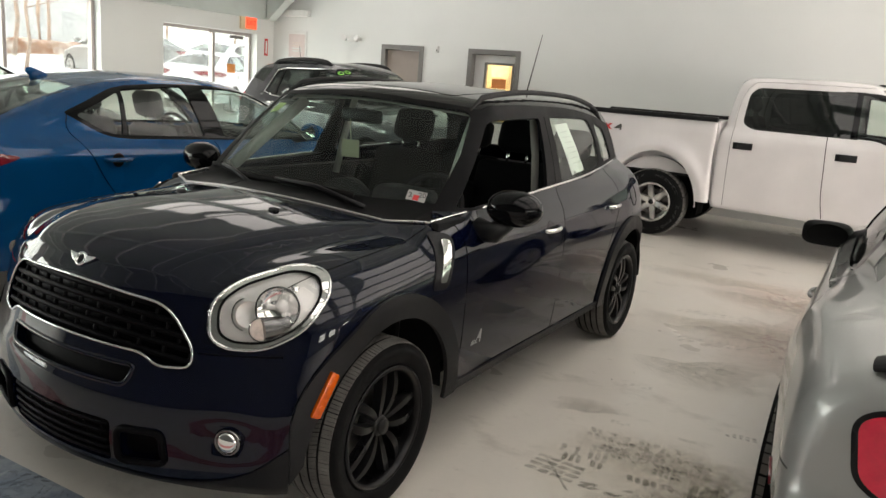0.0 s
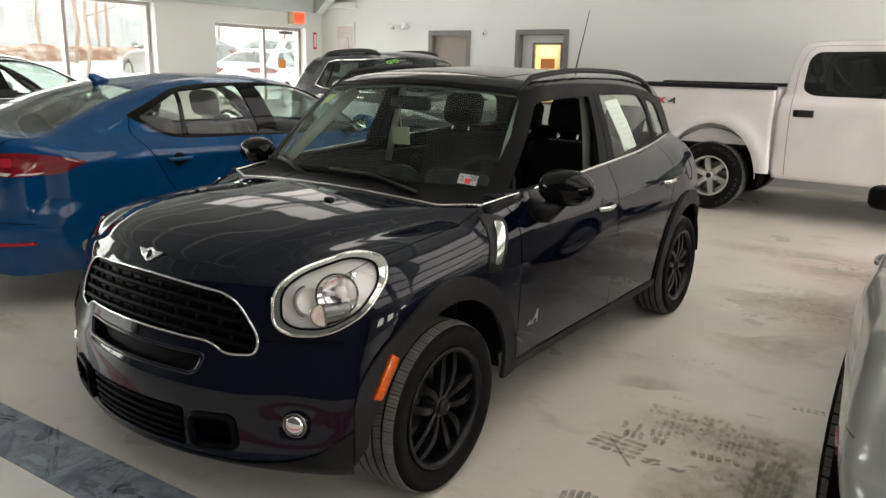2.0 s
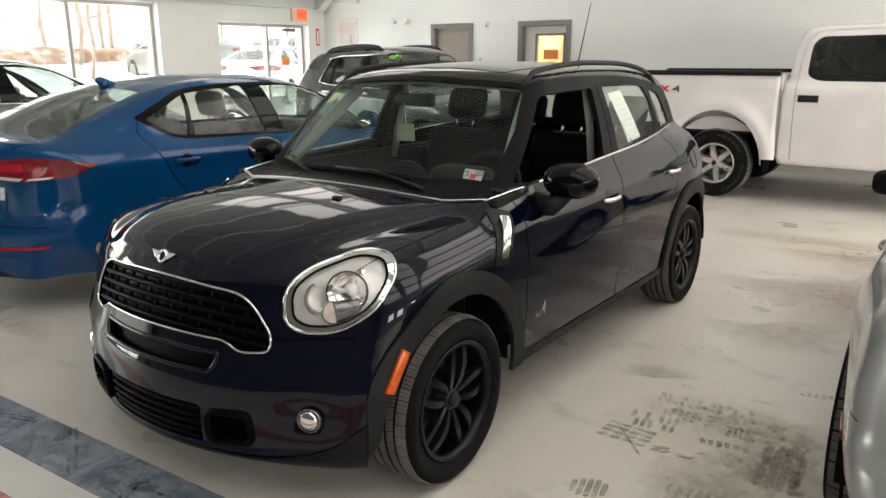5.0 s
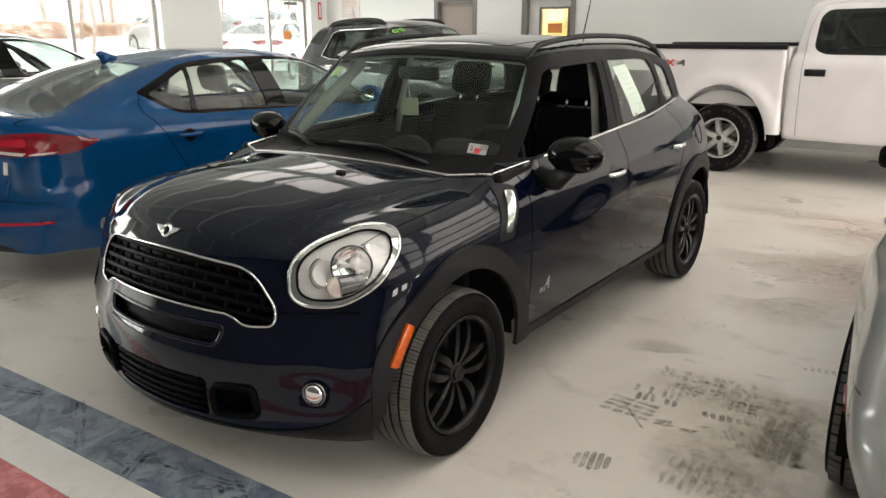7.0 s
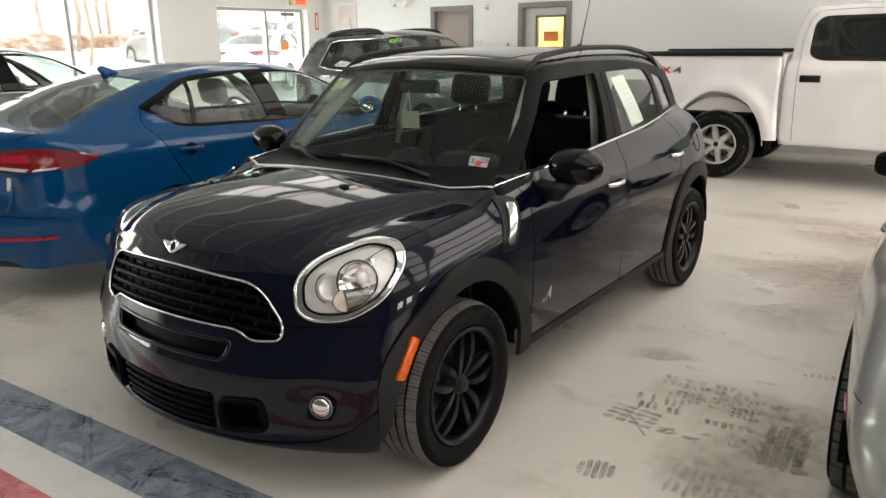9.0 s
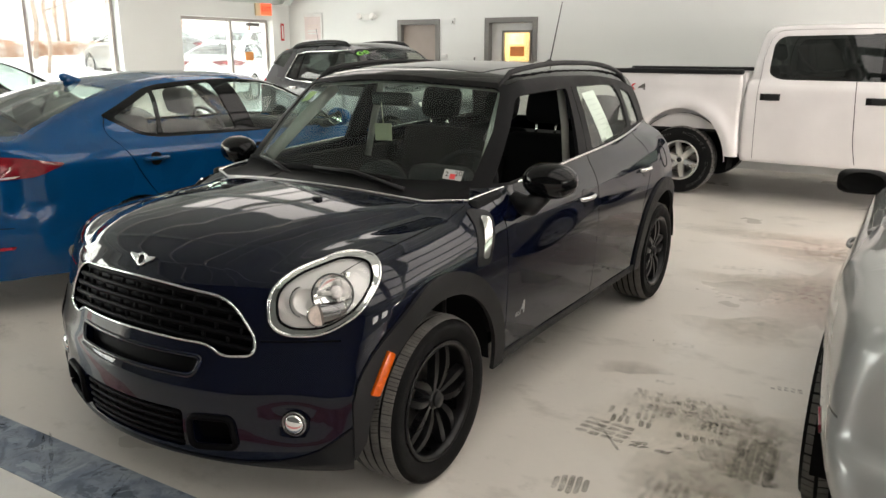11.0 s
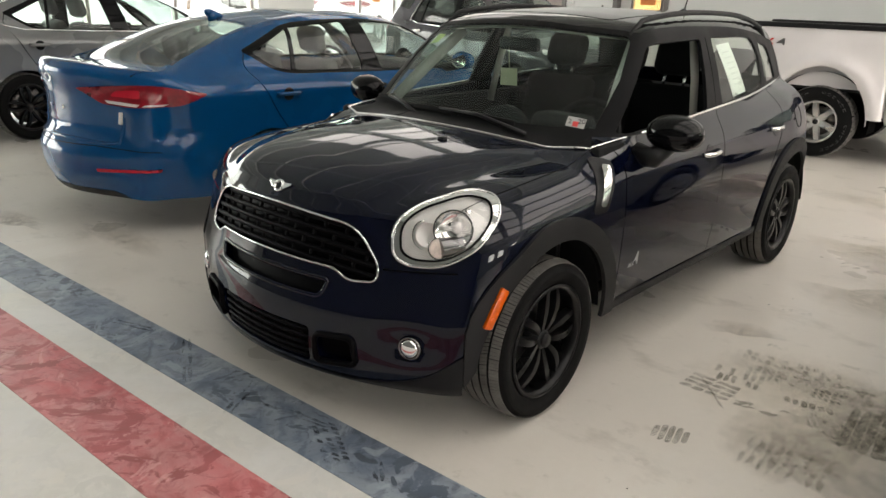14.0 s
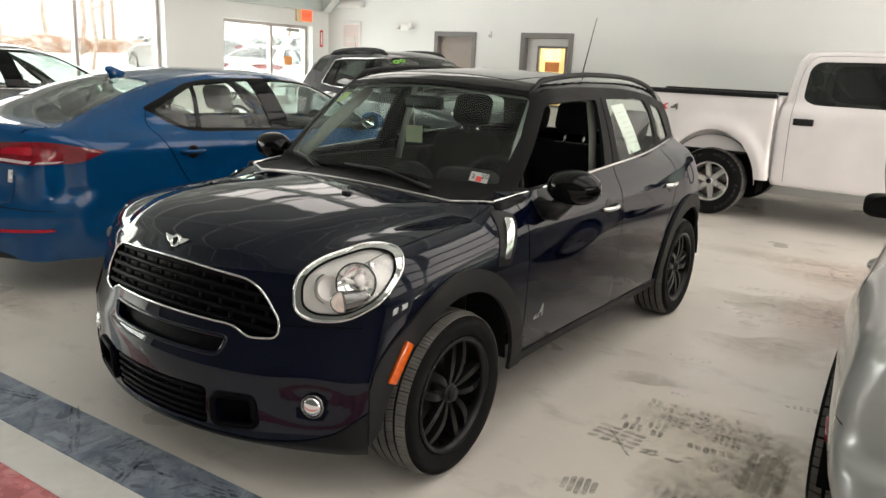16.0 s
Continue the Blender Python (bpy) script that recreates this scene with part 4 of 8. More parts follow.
# ---------------------------------------------------------------- dark navy hatchback
def bonnet_dome(x, y, z):
    """The raised middle of the bonnet, with a soft step along each side and a shallow trough beside it."""
    def ramp(v, a, b):
        t = np.clip((v - a) / (b - a), 0, 1)
        return t * t * (3 - 2 * t)
    line = 0.40 + 0.20 * np.clip((y + 1.85) / 0.85, 0, 1)
    on = ramp(z, 0.83, 0.90) * ramp(y, -0.93, -1.06)
    return -on * (0.013 * ramp(x, line + 0.05, line - 0.09) - 0.009 * np.exp(-((x - line - 0.07) / 0.06) ** 2))


HB = Shape(
    front=knots((0.15, -1.90), (0.24, -1.985), (0.36, -2.005), (0.47, -2.002), (0.54, -1.978), (0.62, -1.957), (0.76, -1.925), (0.86, -1.895), (0.96, -1.80), (1.1, -1.6)), bow=0.41,
    tail=knots((0.2, 1.92), (0.45, 2.0), (0.75, 1.99), (1.0, 1.95), (1.3, 1.85)), tbow=0.40,
    plan=knots((-2.1, 0.82), (-1.85, 0.866), (-1.55, 0.874), (-1.0, 0.872), (-0.4, 0.868), (0.4, 0.872), (1.2, 0.872), (1.55, 0.840), (1.85, 0.77), (2.1, 0.70)),
    flank=knots((0.1, -0.07), (0.25, -0.03), (0.38, -0.012), (0.55, 0.0), (0.72, 0.002), (0.86, -0.012), (0.98, -0.05), (1.06, -0.09), (1.2, -0.14)),
    top=knots((-2.1, 0.86), (-1.9, 0.895), (-1.75, 0.934), (-1.55, 0.974), (-1.35, 0.997), (-1.15, 1.006), (-1.0, 1.010), (-0.85, 1.018), (-0.6, 1.05), (0.2, 1.085), (1.0, 1.12), (2.0, 1.12)),
    drop=knots((-2.1, 0.12), (-1.75, 0.15), (-1.3, 0.15), (-1.05, 0.13), (-0.86, 0.045), (0.5, 0.05)),
    screen=knots((0.9, -1.04), (1.02, -0.93), (1.25, -0.68), (1.42, -0.48), (1.6, -0.27)), sbow=0.45,
    cabin=knots((0.9, 0.775), (1.05, 0.752), (1.2, 0.708), (1.38, 0.635), (1.5, 0.58)),
    roof=knots((-0.8, 1.43), (-0.45, 1.475), (-0.1, 1.51), (0.3, 1.525), (0.8, 1.52), (1.3, 1.49), (1.9, 1.42)), rdrop=0.13,
    back=knots((0.9, 2.0), (1.1, 1.90), (1.4, 1.66), (1.55, 1.52)), edge=0.13, cedge=0.055, blend=0.035, taper=knots((-1.0, 0.0), (0.5, 0.0), (1.1, -0.045), (1.6, -0.135), (2.0, -0.22)), extra=bonnet_dome)
AXF, AXR, WR = -1.296, 1.300, 0.318


def navy_hatchback(m):
    car = thing("hatchback_car", "glossy dark navy compact hatchback with black alloy wheels, window down", "car", m)
    S = HB
    c_fb, c_fh = (0.80, -1.72, 0.22, 1, -1, 0), (0.70, -1.72, 0.86, 1, -1.1, 0.9)
    c_cw, c_rf, c_rr, c_rb = (0.748, -0.895, 1.0, 1, -0.6, 0.8), (0.60, -0.32, 1.43, 1, -1, 1), (0.60, 1.70, 1.42, 1, 0.8, 0.8), (0.78, 1.85, 1.05, 1, 1, 0.1)
    s_fc = S.seam([c_fb, (0.80, -1.72, 0.55, 1, -1, 0), c_fh])
    s_he = S.seam([c_fh, (0.76, -1.4, 0.94, 1, 0, 1), (0.77, -1.05, 0.98, 1, 0, 1), c_cw])
    s_ap = S.seam([c_cw, (0.67, -0.58, 1.22, 1, -1, 0.2), c_rf])
    s_re = S.seam([c_rf, (0.62, 0.0, 1.46, 1, 0, 1), (0.62, 1.2, 1.44, 1, 0, 1), c_rr])
    s_dp = S.seam([c_rr, c_rb, (0.8, 1.85, 0.6, 1, 1, 0), (0.78, 1.82, 0.22, 1, 1, 0)])
    s_sl = S.seam([(0.78, 1.82, 0.22, 1, 1, 0), (0.85, 1.4, 0.31, 1, 0, 0), (0.85, 0.9, 0.305, 1, 0, 0), (0.85, 0.3, 0.303, 1, 0, 0), (0.85, -0.78, 0.305, 1, 0, 0), (0.85, -1.2, 0.29, 1, 0, 0), (0.85, -1.4, 0.23, 1, 0, 0), c_fb], 24)
    s_hl = S.seam([c_fh, (0.40, -1.86, 0.875, 0, -1, 1), (0, -1.90, 0.885, 0, -1, 1), (-0.40, -1.86, 0.875, 0, -1, 1), (-0.70, -1.72, 0.86, -1, -1.1, 0.9)], 8)
    s_cw = S.seam([c_cw, (0.58, -0.985, 1.01, 0.3, -0.4, 1), (0.4, -1.025, 1.015, 0, -0.4, 1), (0.2, -1.06, 1.015, 0, -0.4, 1), (0, -1.072, 1.015, 0, -0.4, 1), (-0.2, -1.06, 1.015, 0, -0.4, 1), (-0.4, -1.025, 1.015, 0, -0.4, 1), (-0.58, -0.985, 1.01, -0.3, -0.4, 1), (-0.748, -0.895, 1.0, -1, -0.6, 0.8)], 8)
    s_rf = S.seam([c_rf, (0.3, -0.42, 1.46, 0, -1, 1), (-0.3, -0.42, 1.46, 0, -1, 1), (-0.60, -0.32, 1.43, -1, -1, 1)], 10)
    s_rr = S.seam([c_rr, (0.3, 1.72, 1.46, 0, 1, 1), (-0.3, 1.72, 1.46, 0, 1, 1), (-0.60, 1.70, 1.42, -1, 0.8, 0.8)], 8)
    s_bt = S.seam([c_fb, (0.4, -1.9, 0.22, 0, -1, 0), (-0.4, -1.9, 0.22, 0, -1, 0), (-0.80, -1.72, 0.22, -1, -1, 0)], 8)

    def loop(*segs):
        out = []
        for s in segs:
            s = list(s)
            out += s if not out or np.linalg.norm(np.array(out[-1]) - s[0]) > 1e-6 else s[1:]
        return [tuple(p) for p in (out[:-1] if np.linalg.norm(np.array(out[0]) - out[-1]) < 1e-6 else out)]

    L = mirrored
    # side: arches, cladding, doors, windows
    def arch(cy):
        return ring_pts(cy, 0.33, 0.392, 0, 180, 26) + [(cy - (0.52 if cy < 0 else 0.392), 0.0), (cy + (1.0 if cy > 0 else 0.392), 0.0)]

    def arch_clad(cy, r=0.478):
        lead = 0.94 if cy < 0 else 1.0
        return [(cy + (y - cy) * (lead if y < cy else 1.0), z) for y, z in ring_pts(cy, 0.325, r, -8, 188, 30)] + [(cy - r * lead, 0.245), (cy + r, 0.31 if cy > 0 else 0.245)]

    rocker = [(-1.2, 0.0), (-1.2, 0.342), (-0.85, 0.342), (0.3, 0.339), (0.9, 0.337), (1.2, 0.337), (1.2, 0.0)]
    nose_low = [(-2.2, 0.0), (-2.2, 0.36), (-1.90, 0.40), (-1.72, 0.455), (-1.72, 0.0)]
    tail_low = [(1.78, 0.0), (1.78, 0.5), (2.2, 0.5), (2.2, 0.0)]
    w1 = rounded([(-0.690, 1.028), (0.125, 1.062), (0.205, 1.392), (-0.330, 1.378)], [0.02, 0.02, 0.03, 0.05])
    w2 = rounded([(0.315, 1.078), (0.86, 1.106), (1.02, 1.135), (1.035, 1.30), (0.97, 1.382), (0.80, 1.395), (0.335, 1.398)], [0.02, 0.05, 0.06, 0.10, 0.06, 0.05, 0.02])
    w3 = rounded([(1.10, 1.135), (1.43, 1.14), (1.34, 1.32), (1.10, 1.365)], [0.03, 0.03, 0.05, 0.03])
    surround = [(-0.97, 1.004), (-0.4, 1.028), (0.1, 1.056), (1.0, 1.104), (1.9, 1.14), (1.9, 1.6), (-0.9, 1.6), (-0.97, 1.2)]
    g1 = stroke(curve([(-0.775, 1.006), (-0.785, 0.95), (-0.80, 0.8), (-0.805, 0.6), (-0.805, 0.42), (-0.80, 0.347)]), 0.007)
    g2 = stroke(curve([(0.235, 1.066), (0.205, 0.9), (0.165, 0.65), (0.145, 0.342)]), 0.007)
    g3 = stroke(curve([(1.07, 1.11), (1.08, 0.98), (1.02, 0.86), (0.90, 0.70), (0.84, 0.52)]), 0.007)
    g4 = stroke([(-0.80, 0.345), (0.3, 0.342), (0.84, 0.341)], 0.006)
    g5 = stroke([(0.27, 1.4), (0.235, 1.066)], 0.007)
    sides = skin(S, loop(s_fc, s_he, s_ap, s_re, s_dp, s_sl), "x", 1, [
        ("none", arch(AXF)), ("none", arch(AXR)), ("clad_f", arch_clad(AXF)), ("clad_r", arch_clad(AXR)), ("rocker", rocker),
        ("nose", nose_low), ("tail", tail_low), ("gap", g1), ("gap", g2), ("gap", g3), ("gap", g4), ("gap", g5), ("w1", w1), ("w2", w2), ("w3", w3),
        ("surround", surround),
        ("fdoor", [(-0.775, 1.02), (-0.80, 0.8), (-0.805, 0.6), (-0.80, 0.346), (0.145, 0.343), (0.165, 0.65), (0.205, 0.9), (0.235, 1.08)]),
        ("rdoor", [(0.235, 1.08), (0.205, 0.9), (0.165, 0.65), (0.145, 0.343), (0.84, 0.341), (0.90, 0.70), (1.02, 0.86), (1.08, 0.98), (1.07, 1.12)]),
    ], 0.027)
    for mir in (False, True):
        for key, name, mt, lift in (("rest", "body_side", NAVY, 0), ("clad_f", "wheel_arch_cladding", CLAD, 0.016), ("clad_r", "wheel_arch_cladding", CLAD, 0.016), ("rocker", "sill_cladding", CLAD, 0.008),
                                    ("nose", "bumper_cladding", TRIM, 0.004), ("tail", "bumper_cladding", CLAD, 0.004), ("surround", "window_surround", SATIN, 0.0),
                                    ("fdoor", "door", NAVY, 0.0), ("rdoor", "door", NAVY, 0.0), ("w2", "side_window", CLEARGLASS, -0.006), ("w3", "quarter_window", CARGLASS, -0.006)):
            if key not in sides:
                continue
            panel(name, sides[key], mt, car, "", lift, 0.018 if lift >= 0 else 0.004, mir)
        if mir:
            panel("side_window", sides["w1"], CLEARGLASS, car, "", -0.006, 0.004, mir)
        panel("door_seal", sides["gap"], RUBBER, car, "", -0.010, 0.006, mir)
    # bonnet, with shut lines and a raised middle
    hood = skin(S, loop(s_hl, L(s_he), s_cw[::-1], s_he[::-1]), "z", 1, [], 0.034)
    panel("bonnet", hood["rest"], NAVY, car, "glossy dark navy bonnet")
    # windscreen
    scr = skin(S, loop(s_cw, L(s_ap), s_rf[::-1], s_ap[::-1]), "y", -1, [
        ("glass", rounded([(-0.695, 1.040), (0.695, 1.040), (0.572, 1.408), (0.0, 1.448), (-0.572, 1.408)], [0.04, 0.04, 0.04, 0.3, 0.04])),
    ], 0.034)
    panel("windscreen_surround", scr["rest"], SATIN, car)
    panel("windscreen", scr["glass"], SCREEN, car, "dusty green-tinted windscreen", -0.002, 0.004)
    # roof with its glass panel
    top = skin(S, loop(s_rf, L(s_re), s_rr[::-1], s_re[::-1]), "z", 1, [
        ("sunroof", rounded([(-0.42, -0.28), (0.42, -0.28), (0.44, 0.36), (-0.44, 0.36)], 0.05)), ("gap", rounded([(-0.43, -0.29), (0.43, -0.29), (0.45, 0.37), (-0.45, 0.37)], 0.055))], 0.045)
    panel("roof", top["rest"], ROOFBLACK, car, "glossy black roof")
    panel("sunroof", top["sunroof"], GLOSSBLACK, car, "dark glass sunroof", 0.001)
    panel("sunroof_seal", top["gap"], RUBBER, car, "", -0.006)
    # tail
    rear = skin(S, loop(s_rr, L(s_dp), S.seam([(-0.78, 1.82, 0.22, -1, 1, 0), (0, 1.95, 0.22, 0, 1, 0), (0.78, 1.82, 0.22, 1, 1, 0)], 10), s_dp[::-1]), "y", 1, [("glass", rounded([(-0.58, 1.10), (0.58, 1.10), (0.5, 1.36), (-0.5, 1.36)], 0.06))], 0.06)
    panel("tailgate", rear["rest"], NAVY, car)
    panel("rear_window", rear["glass"], CLEARGLASS, car, "", -0.004, 0.004)
    # nose: upper grille, slot, lower grille, ducts
    nose = skin(S, loop(s_hl, L(s_fc)[::-1], s_bt[::-1], s_fc), "y", -1, [
        ("seam", stroke(curve([(0.52, 0.655), (0.66, 0.662), (0.86, 0.675)]), 0.006)), ("seam_far", stroke(curve([(-0.52, 0.655), (-0.66, 0.662), (-0.86, 0.675)]), 0.006)), ("grille", GRILLE), ("slot", SLOT), ("lower", LOWER), ("duct", DUCT), ("duct_far", [(-a, b) for a, b in DUCT][::-1]), ("lip", curve_lip()),
    ], 0.032)
    # shallow scoops pressed into the bumper round the fog lamps
    P, N, T = nose["rest"]
    P, N = P.copy(), N.copy()
    for sx in (1, -1):
        u, w = (P[:, 0] - sx * 0.635) / 0.085, (P[:, 2] - 0.400) / 0.052
        h = np.where(N[:, 1] < -0.3, 0.026 * np.exp(-u * u - w * w), 0.0)
        slope = np.stack([-2 * u / 0.085 * h, 0 * h, -2 * w / 0.052 * h], 1)
        N = np.where(h[:, None] > 1e-5, N / np.maximum(-N[:, 1:2], 0.3) + slope, N)
        N /= np.linalg.norm(N, axis=1)[:, None]
        P[:, 1] += h
    nose["rest"] = (P, N, T)
    panel("front_bumper", nose["rest"], NAVY, car, "glossy dark navy front bumper", 0.0, 0.055)
    panel("bumper_seam", nose["seam"], RUBBER, car, "", -0.006, 0.003)
    panel("bumper_seam", nose["seam_far"], RUBBER, car, "", -0.006, 0.003)
    panel("bumper_lip", nose["lip"], TRIM, car, "", 0.006)
    panel("grille_back", nose["grille"], DARKPLASTIC, car, "", -0.035, 0.004)
    panel("slot_back", nose["slot"], DARKPLASTIC, car, "", -0.035, 0.004)
    panel("lower_grille_back", nose["lower"], DARKPLASTIC, car, "", -0.03, 0.004)
    panel("duct_back", nose["duct"], DARKPLASTIC, car, "", -0.045, 0.004)
    panel("duct_back", nose["duct_far"], DARKPLASTIC, car, "", -0.045, 0.004)

    def face_on(pts, lift):
        q = np.array(pts, float)
        p3 = np.stack([q[:, 0], np.full(len(q), -2.6), q[:, 1]], 1)
        pos, _ = S.fall(p3, (0, -1, 0), 1.6)
        return pos + lift * S.normal(pos)

    def rimmed(name, outline, r, mt, lift=0.0, flat=1.0):
        pts = face_on(finer(outline, 0.025), lift)
        bm = bmesh.new()
        tube(bm, [tuple(p) for p in pts] + [tuple(pts[0])], r, 8, False, flat)
        part(name, bm, mt, car, "bright chrome surround" if mt is CHROME else "")

    rimmed("grille_surround", GRILLE, 0.0045, CHROME, 0.001)
    rimmed("duct_rim", DUCT, 0.012, DARKPLASTIC, 0.002)
    rimmed("duct_rim", [(-a, b) for a, b in DUCT], 0.013, DARKPLASTIC, 0.002)
    rimmed("slot_rim", SLOT, 0.010, NAVY, -0.004)
    # grille: six flat bars, with short uprights staggered from row to row
    gx = np.linspace(-0.50, 0.50, 41)
    levels = (0.800, 0.764, 0.728, 0.692, 0.656, 0.622)
    for z in levels:
        seg = [(x, z - 0.035 * (x / 0.5) ** 2) for x in gx]
        run = [q for q, k in zip(seg, inside(GRILLE, np.array(seg))) if k]
        if len(run) > 3:
            pts = face_on(run, -0.014)
            part("grille_bar", tube(bmesh.new(), [tuple(p) for p in pts], 0.0085, 6, True, 1.2), DARKPLASTIC, car)
    for row, (z1, z0) in enumerate(zip(levels, levels[1:])):
        for x in np.arange(-0.45, 0.46, 0.09) + (0.045 if row % 2 else 0.0):
            bend = 0.035 * (x / 0.5) ** 2
            seg = [(x, z0 - bend), (x, z1 - bend)]
            if inside(GRILLE, np.array(seg)).all():
                pts = face_on(seg, -0.016)
                part("grille_upright", tube(bmesh.new(), [tuple(p) for p in pts], 0.0075, 6), DARKPLASTIC, car)
    for z in (0.385, 0.356, 0.327, 0.298, 0.272):
        run = [(x, z) for x in np.linspace(-0.44, 0.44, 25)]
        run = [s for s, q in zip(run, inside(LOWER, np.array(run))) if q]
        pts = face_on(run, -0.008)
        part("lower_grille_bar", tube(bmesh.new(), [tuple(p) for p in pts], 0.0055, 6, True, 1.3), DARKPLASTIC, car)
    for x in np.arange(-0.225, 0.23, 0.075):
        pts = face_on([(x, z) for z in (0.265, 0.33, 0.40)], -0.016)
        part("lower_grille_upright", tube(bmesh.new(), [tuple(p) for p in pts], 0.005, 6), DARKPLASTIC, car)
    # lamps
    for s in (1, -1):
        hl = new("headlamp")
        hl.parent = car
        hl.location = (0.0, 0.0, 0.0) if s > 0 else (0.034, 0.042, -0.008)
        way = np.array((0.62, -0.78, 0.30))
        cen = np.array(HEAD)
        out = lamp_outline()
        inner = [(a * 0.835 + 0.002, b * 0.815 + 0.002) for a, b in out]
        pd = patch(S, cen, way, out, 0.016, 0.0, (0, 0, 1), [("bowl", inner)])
        panel("lamp_ring", pd["rest"], CHROME, hl, "wide bright chrome lamp ring", 0.009, 0.014, s < 0)
        panel("lamp_bowl", pd["bowl"], BOWL, hl, "silvery lamp reflector", 0.001, 0.004, s < 0)
        for nm, k, rr, lf, mt in (("ring_edge", 0.985, 0.0055, 0.008, CHROME), ("lamp_gasket", 0.835, 0.0045, 0.010, DARKPLASTIC)):
            ring = on_skin(S, cen, way, finer([(a * k, b * k * (0.975 if k < 0.9 else 1)) for a, b in out], 0.016), lf) * (s, 1, 1)
            part(nm, tube(bmesh.new(), [tuple(p) for p in ring] + [tuple(ring[0])], rr, 8, False), mt, hl)
        w = way / np.linalg.norm(way)
        P, N, T = patch(S, cen, way, inner, 0.016)["rest"]
        rel = (P - cen) - ((P - cen) @ w)[:, None] * w
        e = np.clip(1 - (np.linalg.norm(rel, axis=1) / 0.15) ** 2, 0, 1)
        panel("lamp_glass", (P + (0.010 + 0.032 * e)[:, None] * w, N + 0.6 * rel / 0.15, T), LENS, hl, "clear lamp lens", 0.0, 0.003, s < 0).visible_shadow = False
        rt = np.cross((0, 0, 1), w)
        rt /= np.linalg.norm(rt)
        uu = np.cross(w, rt)

        def lamp_piece(nm, bm, dx, dy, mt, label=""):
            c = on_skin(S, cen, way, [(dx, dy)], 0.0)[0]
            sg = np.array((s, 1, 1))
            mm = np.eye(4)
            mm[:3, 0], mm[:3, 1], mm[:3, 2], mm[:3, 3] = rt * sg, uu * sg, w * sg, c * sg
            bmesh.ops.transform(bm, matrix=Matrix(mm.tolist()), verts=bm.verts)
            if s < 0:
                bmesh.ops.reverse_faces(bm, faces=bm.faces)
            part(nm, bm, mt, hl, label)

        lamp_piece("projector", lathe(bmesh.new(), [(0.070, 0.0), (0.068, 0.020), (0.062, 0.026), (0.057, 0.022), (0.040, 0.008), (0.020, 0.005), (0.0005, 0.005)], 32, "Z"), 0.024, 0.002, CHROME)
        lamp_piece("projector_rim", tube(bmesh.new(), [(0.0655 * math.cos(a), 0.0655 * math.sin(a), 0.024) for a in np.linspace(0, math.tau, 33)], 0.0028, 6, False), 0.024, 0.002, DARKCHROME)
        bm = box(bmesh.new(), (-0.035, -0.004, 0.008), (0.03, 0.010, 0.026), 0.003, 1)
        box(bm, (0.012, -0.045, 0.008), (0.026, 0.045, 0.022), 0.003, 1)
        lamp_piece("bulb_shield", bm, 0.024, 0.002, BOWL)
        bm = bmesh.new()
        bmesh.ops.create_uvsphere(bm, u_segments=20, v_segments=12, radius=0.022)
        for v in bm.verts:
            v.co.z = v.co.z * 0.8 + 0.018
        lamp_piece("projector_lens", bm, 0.036, 0.010, WHITELENS)
        lamp_piece("turn_bulb_sleeve", tube(bmesh.new(), [(0.075, 0.018, 0.004), (0.03, 0.006, 0.022), (0.0, 0.0, 0.036)], [0.028, 0.034, 0.035], 20), -0.018, -0.062, DARKCHROME)
        lamp_piece("turn_bulb_rim", tube(bmesh.new(), [(0.035 * math.cos(a) - 0.002, 0.035 * math.sin(a), 0.038) for a in np.linspace(0, math.tau, 25)], 0.003, 6, False), -0.018, -0.062, CHROME)
        bm = bmesh.new()
        bmesh.ops.create_uvsphere(bm, u_segments=20, v_segments=12, radius=0.033)
        for v in bm.verts:
            v.co.z = v.co.z * 0.35 + 0.036
        lamp_piece("turn_bulb_lens", bm, -0.020, -0.062, AMBERPALE)
        arc = [(-0.045 * math.cos(a) * 1.0, 0.05 * math.sin(a), 0.008) for a in np.linspace(-1.4, 1.4, 17)]
        lamp_piece("reflector_edge", tube(bmesh.new(), arc, [0.001] + [0.0032] * 15 + [0.001], 6), -0.068, -0.020, CHROME)
        lamp_piece("reflector_cup", lathe(bmesh.new(), [(0.042, 0.010), (0.030, 0.002), (0.0005, 0.001)], 28, "Z"), -0.060, -0.020, BOWL)
        lamp_piece("marker_dimple", lathe(bmesh.new(), [(0.014, 0.004), (0.010, 0.010), (0.0005, 0.013)], 18, "Z"), 0.070, 0.062, CHROME)
        # fog lamp in a dark recess
        fg = new("fog_lamp")
        fg.parent = car
        c = face_on([(0.645, 0.392)], -0.010)[0] * (s, 1, 1)
        fg.matrix_basis = look(tuple(c), tuple(c + np.array((s * 0.35, -1, 0.06)))) @ pose(0, 0, 0, 180)
        part("fog_rim", lathe(bmesh.new(), [(0.042, -0.02), (0.043, 0.003), (0.038, 0.006), (0.035, 0.002)], 30, "Z"), DARKCHROME, fg)
        bm = bmesh.new()
        bmesh.ops.create_uvsphere(bm, u_segments=24, v_segments=14, radius=0.0345)
        for v in bm.verts:
            v.co.z = v.co.z * 0.45 if v.co.z > 0 else v.co.z * 0.4
        part("fog_lens", bm, CHROME, fg, "bright fog lamp lens")
        # amber marker in the arch cladding
        mk = [(-1.682, 0.492), (-1.656, 0.483), (-1.588, 0.612), (-1.612, 0.628)]
        base = on_side(S, mk, 0.0)
        nrm = S.normal(base).mean(0)
        nrm /= np.linalg.norm(nrm)
        flat = base.mean(0) + ((base - base.mean(0)) - ((base - base.mean(0)) @ nrm)[:, None] * nrm)
        bm = bmesh.new()
